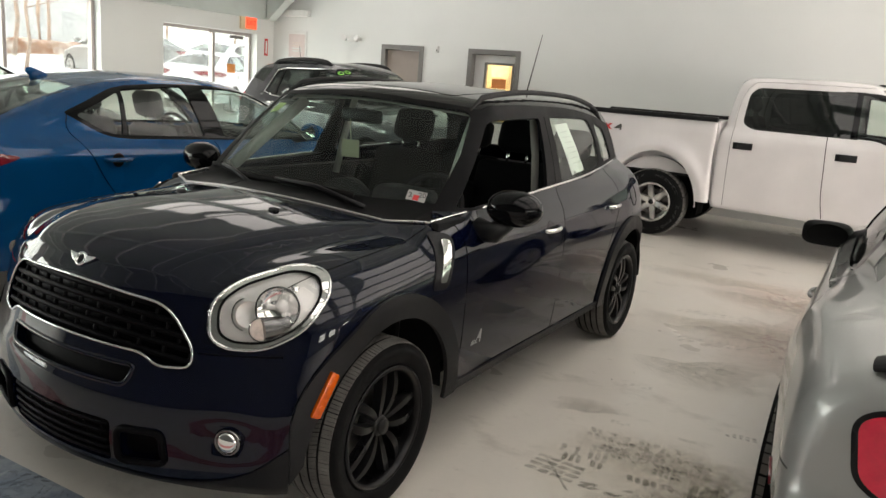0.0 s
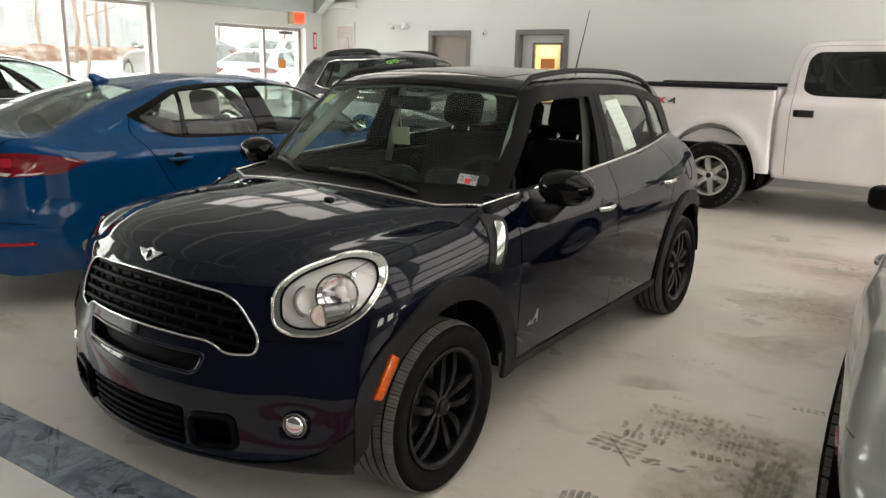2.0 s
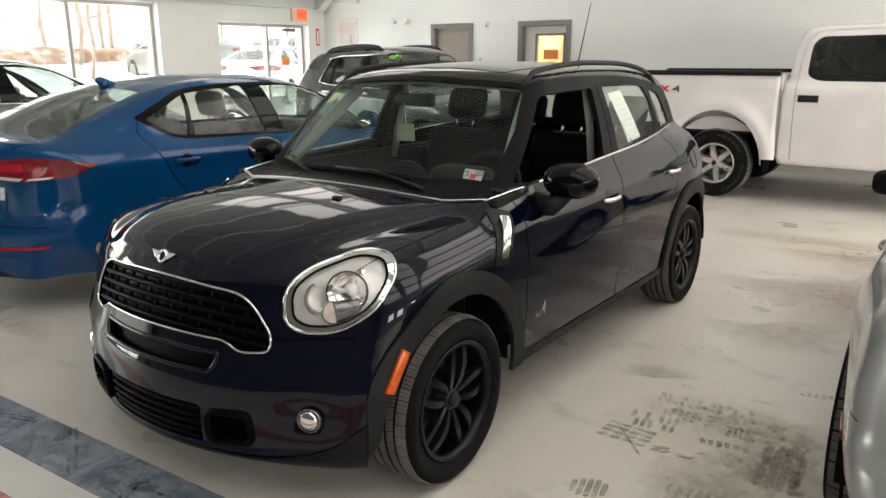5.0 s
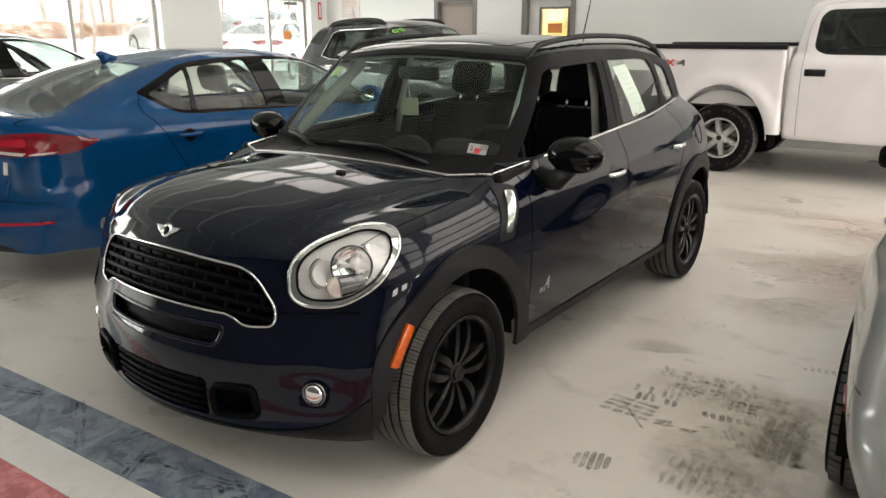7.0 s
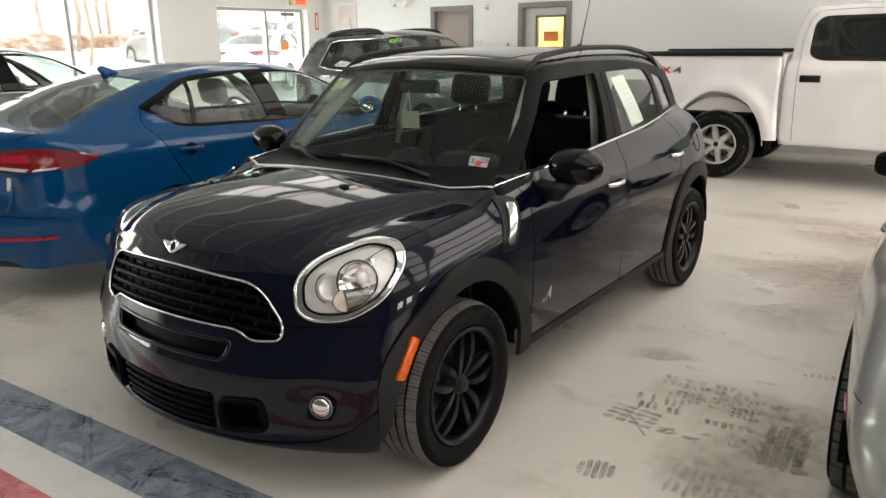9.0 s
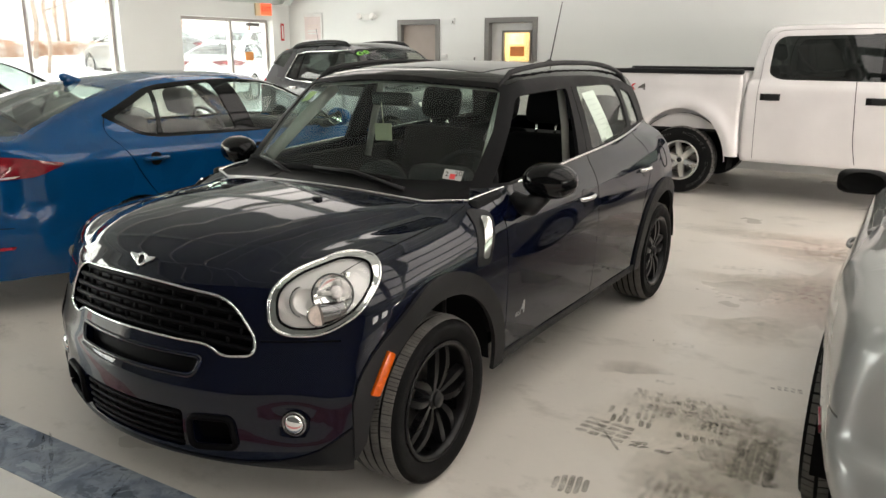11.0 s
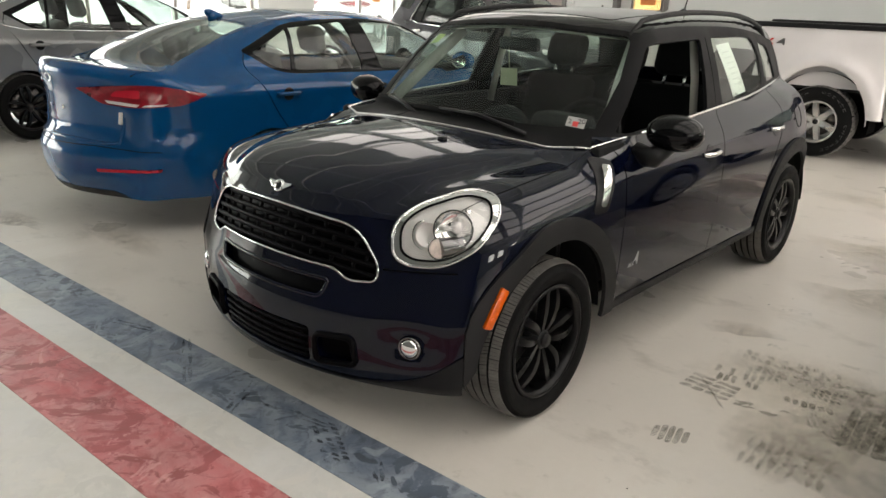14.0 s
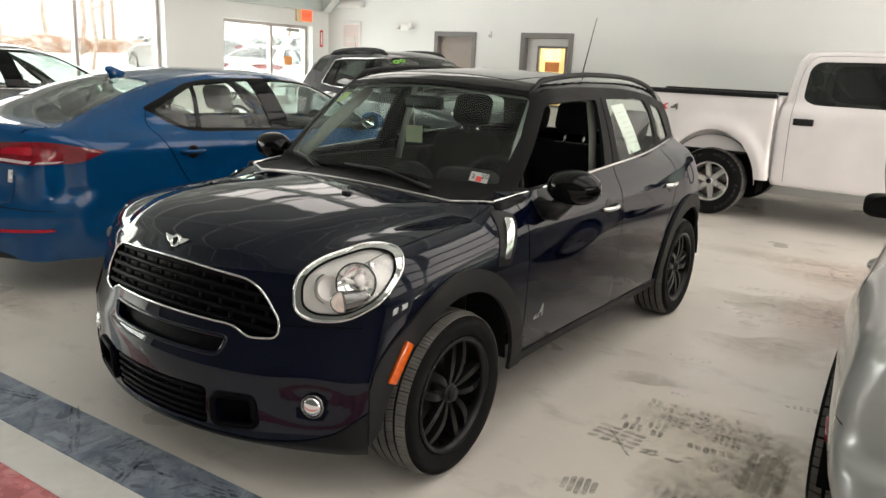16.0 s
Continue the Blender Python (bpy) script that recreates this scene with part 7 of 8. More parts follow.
# silver coupe, tail towards the aisle
BRIGHTRED = mat("bright_red_lamp_lens", (0.62, 0.012, 0.045), 0.15, coat=0.5, vary=0.08, scale=30)
CPE = Shape(
    front=knots((0.15, -2.25), (0.35, -2.36), (0.6, -2.36), (0.75, -2.28), (0.9, -2.0)), bow=0.30,
    tail=knots((0.15, 2.30), (0.28, 2.40), (0.45, 2.44), (0.60, 2.41), (0.66, 2.35), (0.80, 2.335), (0.92, 2.33), (1.0, 2.34)), tbow=0.20,
    plan=knots((-2.4, 0.82), (-1.9, 0.90), (-1.3, 0.925), (-0.4, 0.935), (0.5, 0.928), (1.3, 0.925), (1.65, 0.893), (2.0, 0.85), (2.4, 0.78)),
    flank=knots((0.1, -0.20), (0.25, -0.135), (0.42, -0.055), (0.58, -0.004), (0.72, -0.006), (0.84, -0.03), (0.93, -0.08), (1.02, -0.15)),
    top=knots((-2.4, 0.70), (-2.0, 0.83), (-1.2, 0.93), (-0.6, 0.965), (0.5, 0.955), (1.3, 0.985), (1.8, 0.995), (2.2, 0.985), (2.36, 0.96)), drop=knots((-2.4, 0.10), (-1.0, 0.08), (1.0, 0.06), (2.4, 0.05)),
    screen=knots((0.85, -0.98), (0.95, -0.80), (1.15, -0.42), (1.28, -0.12), (1.4, 0.2)), sbow=0.40,
    cabin=knots((0.85, 0.80), (0.95, 0.78), (1.15, 0.685), (1.30, 0.585), (1.4, 0.52)),
    roof=knots((-0.5, 1.22), (0.0, 1.325), (0.4, 1.365), (0.8, 1.345), (1.2, 1.25), (1.55, 1.12), (1.85, 0.99), (2.1, 0.88)), rdrop=0.10,
    back=knots((0.9, 2.1), (1.4, 1.95)), bbow=0.15, edge=0.075, cedge=0.09, blend=0.05,
    taper=knots((-1.0, 0.0), (0.4, 0.0), (1.15, -0.085), (1.64, -0.16), (2.1, -0.23)))


def silver_coupe(m):
    car = thing("coupe_car", "silver two-door coupe with a boot spoiler and red tail lamps", "car", m)
    S, ax = CPE, (-1.36, 1.36)
    w1 = rounded([(-0.45, 0.93), (0.72, 0.945), (0.80, 1.05), (0.62, 1.26), (0.25, 1.295), (0.0, 1.25)], [0.05, 0.05, 0.06, 0.12, 0.15, 0.12])
    w2 = rounded([(0.97, 1.0), (1.17, 0.975), (1.20, 1.02), (1.10, 1.19), (0.99, 1.22)], [0.04, 0.04, 0.04, 0.03, 0.03])
    dlo = rounded([(-0.55, 0.915), (0.78, 0.93), (0.85, 1.06), (0.65, 1.28), (0.25, 1.315), (-0.05, 1.265)], [0.05, 0.05, 0.06, 0.12, 0.15, 0.12])
    gaps = [stroke(curve([(-0.62, 0.93), (-0.64, 0.6), (-0.60, 0.27)]), 0.008), stroke(curve([(0.86, 0.94), (0.84, 0.8), (0.72, 0.5), (0.66, 0.27)]), 0.008), stroke(curve([(2.02, 0.70), (2.20, 0.685), (2.4, 0.68)]), 0.006)]
    shell(S, car, PEWTER, (0.82, -2.1, 0.25, 1, -1, 0), (0.74, -2.05, 0.78, 1, -1, 0.8), (0.74, -0.65, 0.94, 1, -0.4, 0.8), (0.56, 0.0, 1.28, 1, -0.6, 1), (0.76, 2.22, 0.93, 1, 1, 1), (0.80, 2.18, 0.25, 1, 1, 0),
          front=[(0.84, -2.1, 0.5, 1, -1, 0)], bonnet=[(0.80, -1.4, 0.88, 1, 0, 1)], pillar=[(0.66, -0.3, 1.13, 1, -0.6, 0.6)],
          roof=[(0.57, 0.4, 1.32, 1, 0, 1), (0.60, 1.0, 1.24, 1, 0, 1), (0.68, 1.5, 1.06, 1, 0, 1), (0.78, 1.9, 0.95, 1, 0, 1)], tail=[(0.80, 2.2, 0.75, 1, 1, 0), (0.82, 2.22, 0.5, 1, 1, 0)],
          mid_bt=(0, -2.3, 0.25, 0, -1, 0), mid_fh=(0, -2.3, 0.78, 0, -1, 1), mid_cw=(0, -0.85, 0.97, 0, -0.3, 1), mid_rf=(0, -0.15, 1.31, 0, -0.6, 1), mid_te=(0, 2.34, 0.97, 0, 1, 1), mid_rb=(0, 2.35, 0.25, 0, 1, 0),
          side=[("none", arch_hole(ax[0], 0.34, 0.375)), ("none", arch_hole(ax[1], 0.34, 0.375)), ("gap", gaps[0]), ("gap", gaps[1]), ("gap", gaps[2]), ("glass", w1), ("quarter", w2), ("black", dlo)],
          screen=[("screen", rounded([(-0.66, 0.97), (0.66, 0.97), (0.5, 1.26), (0, 1.30), (-0.5, 1.26)], 0.05))],
          top=[("backlight", rounded([(-0.55, 0.94), (0.55, 0.94), (0.575, 1.68), (0, 1.76), (-0.575, 1.68)], [0.04, 0.04, 0.04, 0.3, 0.04])),                ("gap", stroke([(0.56, 2.32), (0.60, 1.74)], 0.006)), ("gap", stroke([(-0.56, 2.32), (-0.60, 1.74)], 0.006))],
          rear=[("gap", stroke(curve([(-0.52, 0.95), (-0.52, 0.70), (0, 0.645), (0.52, 0.70), (0.52, 0.95)]), 0.006)), ("valance", [(-0.9, 0), (0.9, 0), (0.9, 0.26), (0.7, 0.28), (-0.7, 0.28), (-0.9, 0.26)])],
          styles={"screen": ("windscreen", SCREEN, -0.002), "backlight": ("rear_window", CARGLASS, -0.002), "valance": ("bumper_valance", CLAD, 0.004), "quarter": ("quarter_window", mat("dusty_quarter_glass", (0.20, 0.22, 0.20), 0.15, vary=0.05), -0.006)}, step=0.034)
    for mir in (False, True):
        tl = new("tail_lamp")
        tl.parent = car
        out = rounded([(-0.24, 0.105), (0.16, 0.105), (0.215, 0.06), (0.19, -0.075), (0.13, -0.105), (-0.24, -0.105)][::-1], [0.02, 0.05, 0.06, 0.05, 0.05, 0.02])
        out = [(-a, b) for a, b in out]
        c, way = (0.475, 2.28, 0.805), (0.30, 1, 0.0)
        got = patch(S, c, way, out, 0.02, 0, (0, 0, 1), [("outer_lens", rounded([(-0.198, 0.06), (-0.155, 0.092), (-0.082, 0.092), (-0.092, -0.092), (-0.125, -0.09), (-0.175, -0.065)], [0.03, 0.03, 0.004, 0.004, 0.02, 0.03])), ("reversing_lens", [(-0.076, 0.05), (0.03, 0.05), (0.02, -0.075), (-0.084, -0.075)]),
                                                        ("inner_lens", [(-0.08, 0.092), (0.06, 0.092), (0.06, 0.053), (-0.078, 0.053)]), ("middle_lens", [(0.062, 0.092), (0.22, 0.092), (0.22, -0.092), (0.062, -0.092)])])
        for key, data in got.items():
            panel("lamp_bezel" if key == "rest" else key, data, {"rest": TRIM, "reversing_lens": WHITELENS}.get(key, BRIGHTRED), tl, "black lamp bezel" if key == "rest" else "", 0.004 if key == "rest" else 0.010, 0.014, mir)
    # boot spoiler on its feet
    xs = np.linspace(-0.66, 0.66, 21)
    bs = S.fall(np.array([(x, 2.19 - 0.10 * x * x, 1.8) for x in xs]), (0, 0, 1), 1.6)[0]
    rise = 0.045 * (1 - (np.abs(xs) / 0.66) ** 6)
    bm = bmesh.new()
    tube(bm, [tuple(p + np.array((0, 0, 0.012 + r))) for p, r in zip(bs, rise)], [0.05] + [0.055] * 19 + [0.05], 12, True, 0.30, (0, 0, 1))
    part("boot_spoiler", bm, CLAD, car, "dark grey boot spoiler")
    for x in (-0.5, 0.5):
        part("spoiler_foot", boxed((x - 0.05, 2.13, 0.95), (x + 0.05, 2.22, 1.01), 0.015, 2), PEWTER, car)
    lamp_patch(S, car, "side_marker", (0.90, 1.98, 0.555), (1, 0.25, 0), rounded([(-0.055, 0.03), (0.055, 0.02), (0.05, -0.012), (-0.045, -0.012)], 0.01), REDDARK, "small red side marker", 0.005)
    for s in (1, -1):
        # mirror glass coloured black for the dark surroundings it would reflect
        mirror_shell(car, "door_mirror", (s * 0.965, -0.33, 0.912), (0.120, 0.085, 0.066), TRIM, pose(0, 0, 0, 0, 0, s * 6), RUBBER, 0.55)
        part("mirror_foot", tube(bmesh.new(), [(s * 0.76, -0.40, 0.93), (s * 0.88, -0.34, 0.895)], [0.04, 0.03], 10), TRIM, car)
        a, b, c = on_side(S, [(0.60, 0.80), (0.78, 0.805), (0.69, 0.80)], 0.0) * (s, 1, 1)
        hd = new("door_handle")
        hd.parent = car
        part("handle_bow", grab(bmesh.new(), a, b, (s * 0.014, 0, 0), 0.010), PEWTER, hd)
    wheels(car, 0.912, ax, 0.335, 0.25, 0.235, (RUBBER, TREAD), SILVER, 5, blocks=60)
    cabin_fill(car, S, 0.68, -0.9, 1.5, 0.25, 0.91, [(0.37, 0.35, 0.30), (-0.37, 0.35, 0.30)], CLOTH, (0.37, -0.10, 0.86), -0.42)
    return car


# graphite sport utility car by the back wall
SUV = Shape(
    front=knots((0.2, -2.2), (0.5, -2.30), (0.8, -2.28), (1.0, -2.15)), bow=0.30,
    tail=knots((0.2, 2.15), (0.5, 2.3), (0.9, 2.29), (1.1, 2.24), (1.3, 2.1)), tbow=0.22,
    plan=knots((-2.3, 0.82), (-1.6, 0.905), (0.0, 0.90), (1.5, 0.91), (2.3, 0.82)),
    flank=knots((0.2, -0.05), (0.4, 0.0), (0.75, 0.0), (0.95, -0.005), (1.06, -0.03), (1.16, -0.09), (1.3, -0.15)),
    top=knots((-2.3, 0.92), (-1.8, 1.02), (-1.0, 1.10), (0, 1.13), (1.2, 1.19), (2.3, 1.2)), drop=knots((-2.3, 0.1), (2.3, 0.05)),
    screen=knots((1.0, -1.25), (1.12, -1.05), (1.4, -0.62), (1.58, -0.3), (1.7, 0.0)), sbow=0.4,
    cabin=knots((1.0, 0.80), (1.15, 0.775), (1.4, 0.69), (1.6, 0.60)),
    roof=knots((-0.8, 1.52), (-0.3, 1.61), (0.3, 1.645), (1.0, 1.635), (1.7, 1.58), (2.2, 1.50)), rdrop=0.08,
    back=knots((1.0, 2.3), (1.25, 2.12), (1.5, 1.90), (1.65, 1.75)), bbow=0.18, edge=0.12, cedge=0.12, blend=0.04)


def graphite_suv(m):
    car = thing("sport_utility_car", "graphite grey sport utility car with black roof rails", "car", m)
    S, ax = SUV, (-1.36, 1.36)
    w1 = rounded([(-0.75, 1.135), (0.12, 1.155), (0.10, 1.52), (-0.15, 1.52), (-0.45, 1.42)], [0.03, 0.02, 0.02, 0.1, 0.1])
    w2 = rounded([(0.24, 1.11), (1.05, 1.135), (0.98, 1.49), (0.22, 1.52)], 0.03)
    w3 = rounded([(1.10, 1.14), (1.33, 1.175), (1.16, 1.45), (1.02, 1.48)], [0.02, 0.05, 0.05, 0.02])
    w4 = rounded([(1.50, 1.30), (1.90, 1.36), (1.80, 1.49), (1.36, 1.50)], 0.04)
    dlo = rounded([(-0.85, 1.075), (1.10, 1.12), (1.40, 1.16), (1.17, 1.49), (0.95, 1.52), (-0.15, 1.545), (-0.48, 1.45)], [0.03, 0.1, 0.06, 0.08, 0.1, 0.1, 0.1])
    gaps = [stroke(curve([(0.18, 1.13), (0.17, 0.8), (0.15, 0.4)]), 0.008), stroke(curve([(1.22, 1.17), (1.20, 0.95), (1.0, 0.7), (0.92, 0.4)]), 0.008), stroke(curve([(-0.95, 1.08), (-0.95, 0.4)]), 0.008)]
    shell(S, car, GRAPHITE, (0.80, -2.05, 0.28, 1, -1, 0), (0.74, -2.0, 0.95, 1, -1, 0.8), (0.77, -0.95, 1.09, 1, -0.4, 0.8), (0.60, -0.2, 1.55, 1, -0.6, 1), (0.60, 1.80, 1.52, 1, 0.8, 0.8), (0.80, 2.1, 0.28, 1, 1, 0),
          front=[(0.82, -2.05, 0.6, 1, -1, 0)], bonnet=[(0.80, -1.5, 1.02, 1, 0, 1)], pillar=[(0.70, -0.55, 1.32, 1, -0.6, 0.6)], roof=[(0.61, 0.4, 1.60, 1, 0, 1), (0.61, 1.2, 1.58, 1, 0, 1)], tail=[(0.74, 2.05, 1.25, 1, 1, 0.2), (0.82, 2.12, 0.9, 1, 1, 0)],
          mid_bt=(0, -2.2, 0.28, 0, -1, 0), mid_fh=(0, -2.2, 0.95, 0, -1, 1), mid_cw=(0, -1.15, 1.12, 0, -0.3, 1), mid_rf=(0, -0.3, 1.60, 0, -0.6, 1), mid_te=(0, 1.85, 1.57, 0, 1, 1), mid_rb=(0, 2.25, 0.28, 0, 1, 0),
          side=[("none", arch_hole(ax[0], 0.36, 0.41)), ("none", arch_hole(ax[1], 0.36, 0.41)), ("glass", w1), ("privacy", w2), ("privacy", w3), ("privacy", w4), ("gap", gaps[0]), ("gap", gaps[1]), ("gap", gaps[2]), ("black", dlo), ("clad", [(-2.4, 0), (2.4, 0), (2.4, 0.40), (-2.4, 0.40)])],
          screen=[("screen", rounded([(-0.68, 1.14), (0.68, 1.14), (0.53, 1.53), (0, 1.58), (-0.53, 1.53)], 0.05))],
          rear=[("glass", rounded([(-0.55, 1.24), (0.55, 1.24), (0.50, 1.50), (-0.50, 1.50)], 0.05))],
          styles={"screen": ("windscreen", SCREEN, -0.002), "privacy": ("side_window", DARKGLASS, -0.006)}, step=0.06)
    for s in (1, -1):
        rl = S.fall(np.array([(0.56, yy, 2.4) for yy in np.linspace(-0.05, 1.45, 15)]), (0, 0, 1), 1.6)[0]
        rl[:, 2] += 0.045 * np.sin(np.linspace(0.0, math.pi, 15)) ** 0.4 - 0.004
        part("roof_rail", tube(bmesh.new(), [tuple(p) for p in rl * (s, 1, 1)], [0.020] + [0.030] * 13 + [0.020], 8), CLAD, car, "black roof rail")
        lp = on_side(S, [(-0.80, 1.085), (0.5, 1.105), (1.10, 1.122), (1.39, 1.162), (1.18, 1.48), (0.95, 1.515), (0.3, 1.525), (-0.15, 1.535)], 0.004)
        part("window_trim", tube(bmesh.new(), [tuple(p) for p in lp * (s, 1, 1)], 0.009, 6), CHROME, car, "bright chrome window trim")
        for hy in (1.02, 0.02):
            a, b, c = on_side(S, [(hy - 0.09, 1.03), (hy + 0.09, 1.035), (hy, 1.03)], 0.0) * (s, 1, 1)
            part("door_handle", grab(bmesh.new(), a, b, (s * 0.035, 0, 0), 0.016), CHROME, car, "chrome door handle")
        mirror_shell(car, "door_mirror", (s * 1.02, -0.62, 1.20), (0.11, 0.09, 0.09), GRAPHITE)
        part("mirror_foot", tube(bmesh.new(), [(s * 0.80, -0.66, 1.12), (s * 0.96, -0.62, 1.14)], [0.04, 0.03], 10), TRIM, car)
    lamp_patch(S, car, "tail_lamp", (0.78, 2.12, 1.06), (1, 0.9, 0), rounded([(-0.16, 0.06), (0.10, 0.09), (0.16, 0.0), (0.05, -0.08), (-0.14, -0.05)], 0.03), REDLENS, "red tail lamp", 0.008)
    lamp_patch(S, car, "headlamp", (0.72, -2.05, 0.88), (0.7, -1, 0.1), rounded([(-0.2, -0.06), (0.2, 0.02), (0.22, 0.07), (-0.15, 0.05)], 0.03), WHITELENS, "clear headlamp")
    for x in (-0.06, 0.03):
        P = patch(S, (-0.52 + 1.1 * x, -0.36, 1.54), (0, -1, 0.8), ring_pts(0, 0, 0.042, 0, 360, 16), 0.03, 0, (0, 0, 1), [("none", ring_pts(0, 0.0, 0.022, 0, 360, 12))])["rest"]
        panel("windscreen_number", P, GREEN, car, "green painted price marks on the windscreen", 0.004, 0.001)
    part("aerial", tube(bmesh.new(), [(0.0, 1.55, 1.59), (0.0, 1.62, 1.86)], [0.006, 0.003], 6), TRIM, car)
    wheels(car, 0.895, ax, 0.355, 0.225, 0.23, (RUBBER, TREAD), SILVER, 5)
    cabin_fill(car, S, 0.70, -1.1, 1.9, 0.35, 1.10, [(0.37, 0.15, 0.55), (-0.37, 0.15, 0.55), (0.36, 1.1, 0.58), (-0.36, 1.1, 0.58)], CLOTH, (0.37, -0.3, 1.05), -0.68)
    return car


saloon(pose(-2.95, 0.79, 0, 0, 0, 180), BLUE, "glossy metallic blue four-door saloon seen from its tail")
saloon(pose(-7.0, 0.74, 0.0, 0, 0, 180) @ Matrix.Diagonal((1.03, 1.03, 1.09, 1)), GREYPAINT, "light grey four-door saloon with chrome window trim", BLACKALLOY, True)
white_pickup(pose(1.58, 6.22, 0, 0, 0, 90))
silver_coupe(pose(2.92, 0.74, 0, 0, 0, 180))
graphite_suv(pose(-4.60, 5.40, 0, 0, 0, 77) @ Matrix.Diagonal((0.95, 0.94, 1.04, 1)))


# ---------------------------------------------------------------- fixtures on the walls
GLOWRED = glow("lit_red_sign_face", (1.0, 0.09, 0.035), 1.6)
SIGNWHITE = mat("sign_housing", (0.72, 0.56, 0.34), 0.5, vary=0.05)
ex = thing("exit_sign", "lit red exit sign with a pale housing above the door", "exit sign", pose(XL, 7.06, 2.35))
part("sign_housing", boxed((0.0, -0.20, -0.12), (0.05, 0.19, 0.12), 0.008, 2), SIGNWHITE, ex)
part("sign_face", boxed((0.051, -0.09, -0.10), (0.056, 0.18, 0.10), 0.002, 1), GLOWRED, ex)
lettering("sign_letters", "EXIT", 0.12, mat("dark_red_sign_letter", (0.25, 0.01, 0.008), 0.5), ex, (0.0585, 0.045, 0.0), (1, 0, 0))
fire = thing("fire_notice", "narrow red and white wall notice", "sign", pose(XL + 0.002, 7.55, 1.95))
part("notice_plate", boxed((0.0, -0.045, -0.16), (0.006, 0.045, 0.16), 0.002, 1), RED, fire)
part("notice_field", boxed((0.007, -0.02, -0.12), (0.0085, 0.02, 0.12)), PAPER, fire)

lamp2 = thing("emergency_light", "white twin-head emergency light on the wall", "emergency light", pose(-6.66, YB - 0.002, 2.19))
part("battery_case", boxed((-0.05, -0.08, -0.05), (0.15, 0.0, 0.05), 0.012, 2), DOORWHITE, lamp2)
for x in (-0.11, 0.20):
    hd = part("lamp_head", lathe(bmesh.new(), [(0.0005, 0.05), (0.03, 0.05), (0.055, -0.05), (0.05, -0.055), (0.0005, -0.045)], 18, "Y"), DOORWHITE, lamp2)
    hd.matrix_basis = pose(x, -0.07, 0.01, -15, 0, 15 if x < 0 else -15)
pn = thing("notice_board", "framed white notice with faded red print", "notice", pose(-7.97, YB - 0.002, 2.03))
part("notice_frame", boxed((-0.24, -0.02, -0.26), (0.24, 0.0, 0.26), 0.006, 1), DOORWHITE, pn)
part("notice_sheet", boxed((-0.20, -0.024, -0.22), (0.20, -0.021, 0.20)), mat("pinkish_notice_paper", (0.60, 0.52, 0.50), 0.7, vary=0.08), pn)
for k in range(4):
    part("notice_line", boxed((-0.12, -0.026, -0.12 + 0.05 * k), (0.13, -0.0245, -0.10 + 0.05 * k)), AMBERPALE if k > 1 else GREYINK, pn)
bx = thing("wall_box", "long white casing high on the wall", "casing", pose(-8.02, YB - 0.002, 2.60))
part("casing", boxed((-0.36, -0.10, -0.05), (0.36, 0.0, 0.06), 0.012, 2), DOORWHITE, bx)
sn = thing("door_sensor", "small white wall sensor", "sensor", pose(-4.79, YB - 0.002, 2.09))
part("sensor_body", boxed((-0.025, -0.03, -0.05), (0.02, 0.0, 0.05), 0.006, 2), DOORWHITE, sn)
part("sensor_eye", boxed((-0.02, -0.034, -0.035), (0.0, -0.031, 0.0), 0.001, 1), CLAD, sn)
sw = thing("light_switch", "small dark switch plate beside the door", "light switch", pose(-4.36, YB - 0.002, 1.47))
part("switch_plate", boxed((-0.05, -0.01, -0.05), (0.05, 0.0, 0.05), 0.003, 1), DOORWHITE, sw)
part("switch_rocker", boxed((-0.03, -0.016, -0.03), (0.0, -0.011, 0.03), 0.002, 1), INK, sw)
th = thing("thermostat", "small white thermostat on the wall", "thermostat", pose(-4.98, YB - 0.002, 1.52))
part("thermostat_case", boxed((-0.06, -0.025, -0.035), (0.06, 0.0, 0.035), 0.006, 2), DOORWHITE, th)
part("thermostat_window", boxed((-0.035, -0.028, -0.012), (0.035, -0.026, 0.015)), GREYINK, th)
ds = thing("door_sticker", "orange notice stuck on the entrance glass", "sticker", pose(XL - 0.20, 6.86, 1.50))
part("sticker_sheet", boxed((0.0, -0.10, -0.08), (0.002, 0.10, 0.08)), mat("orange_notice", (0.75, 0.30, 0.08), 0.6), ds)

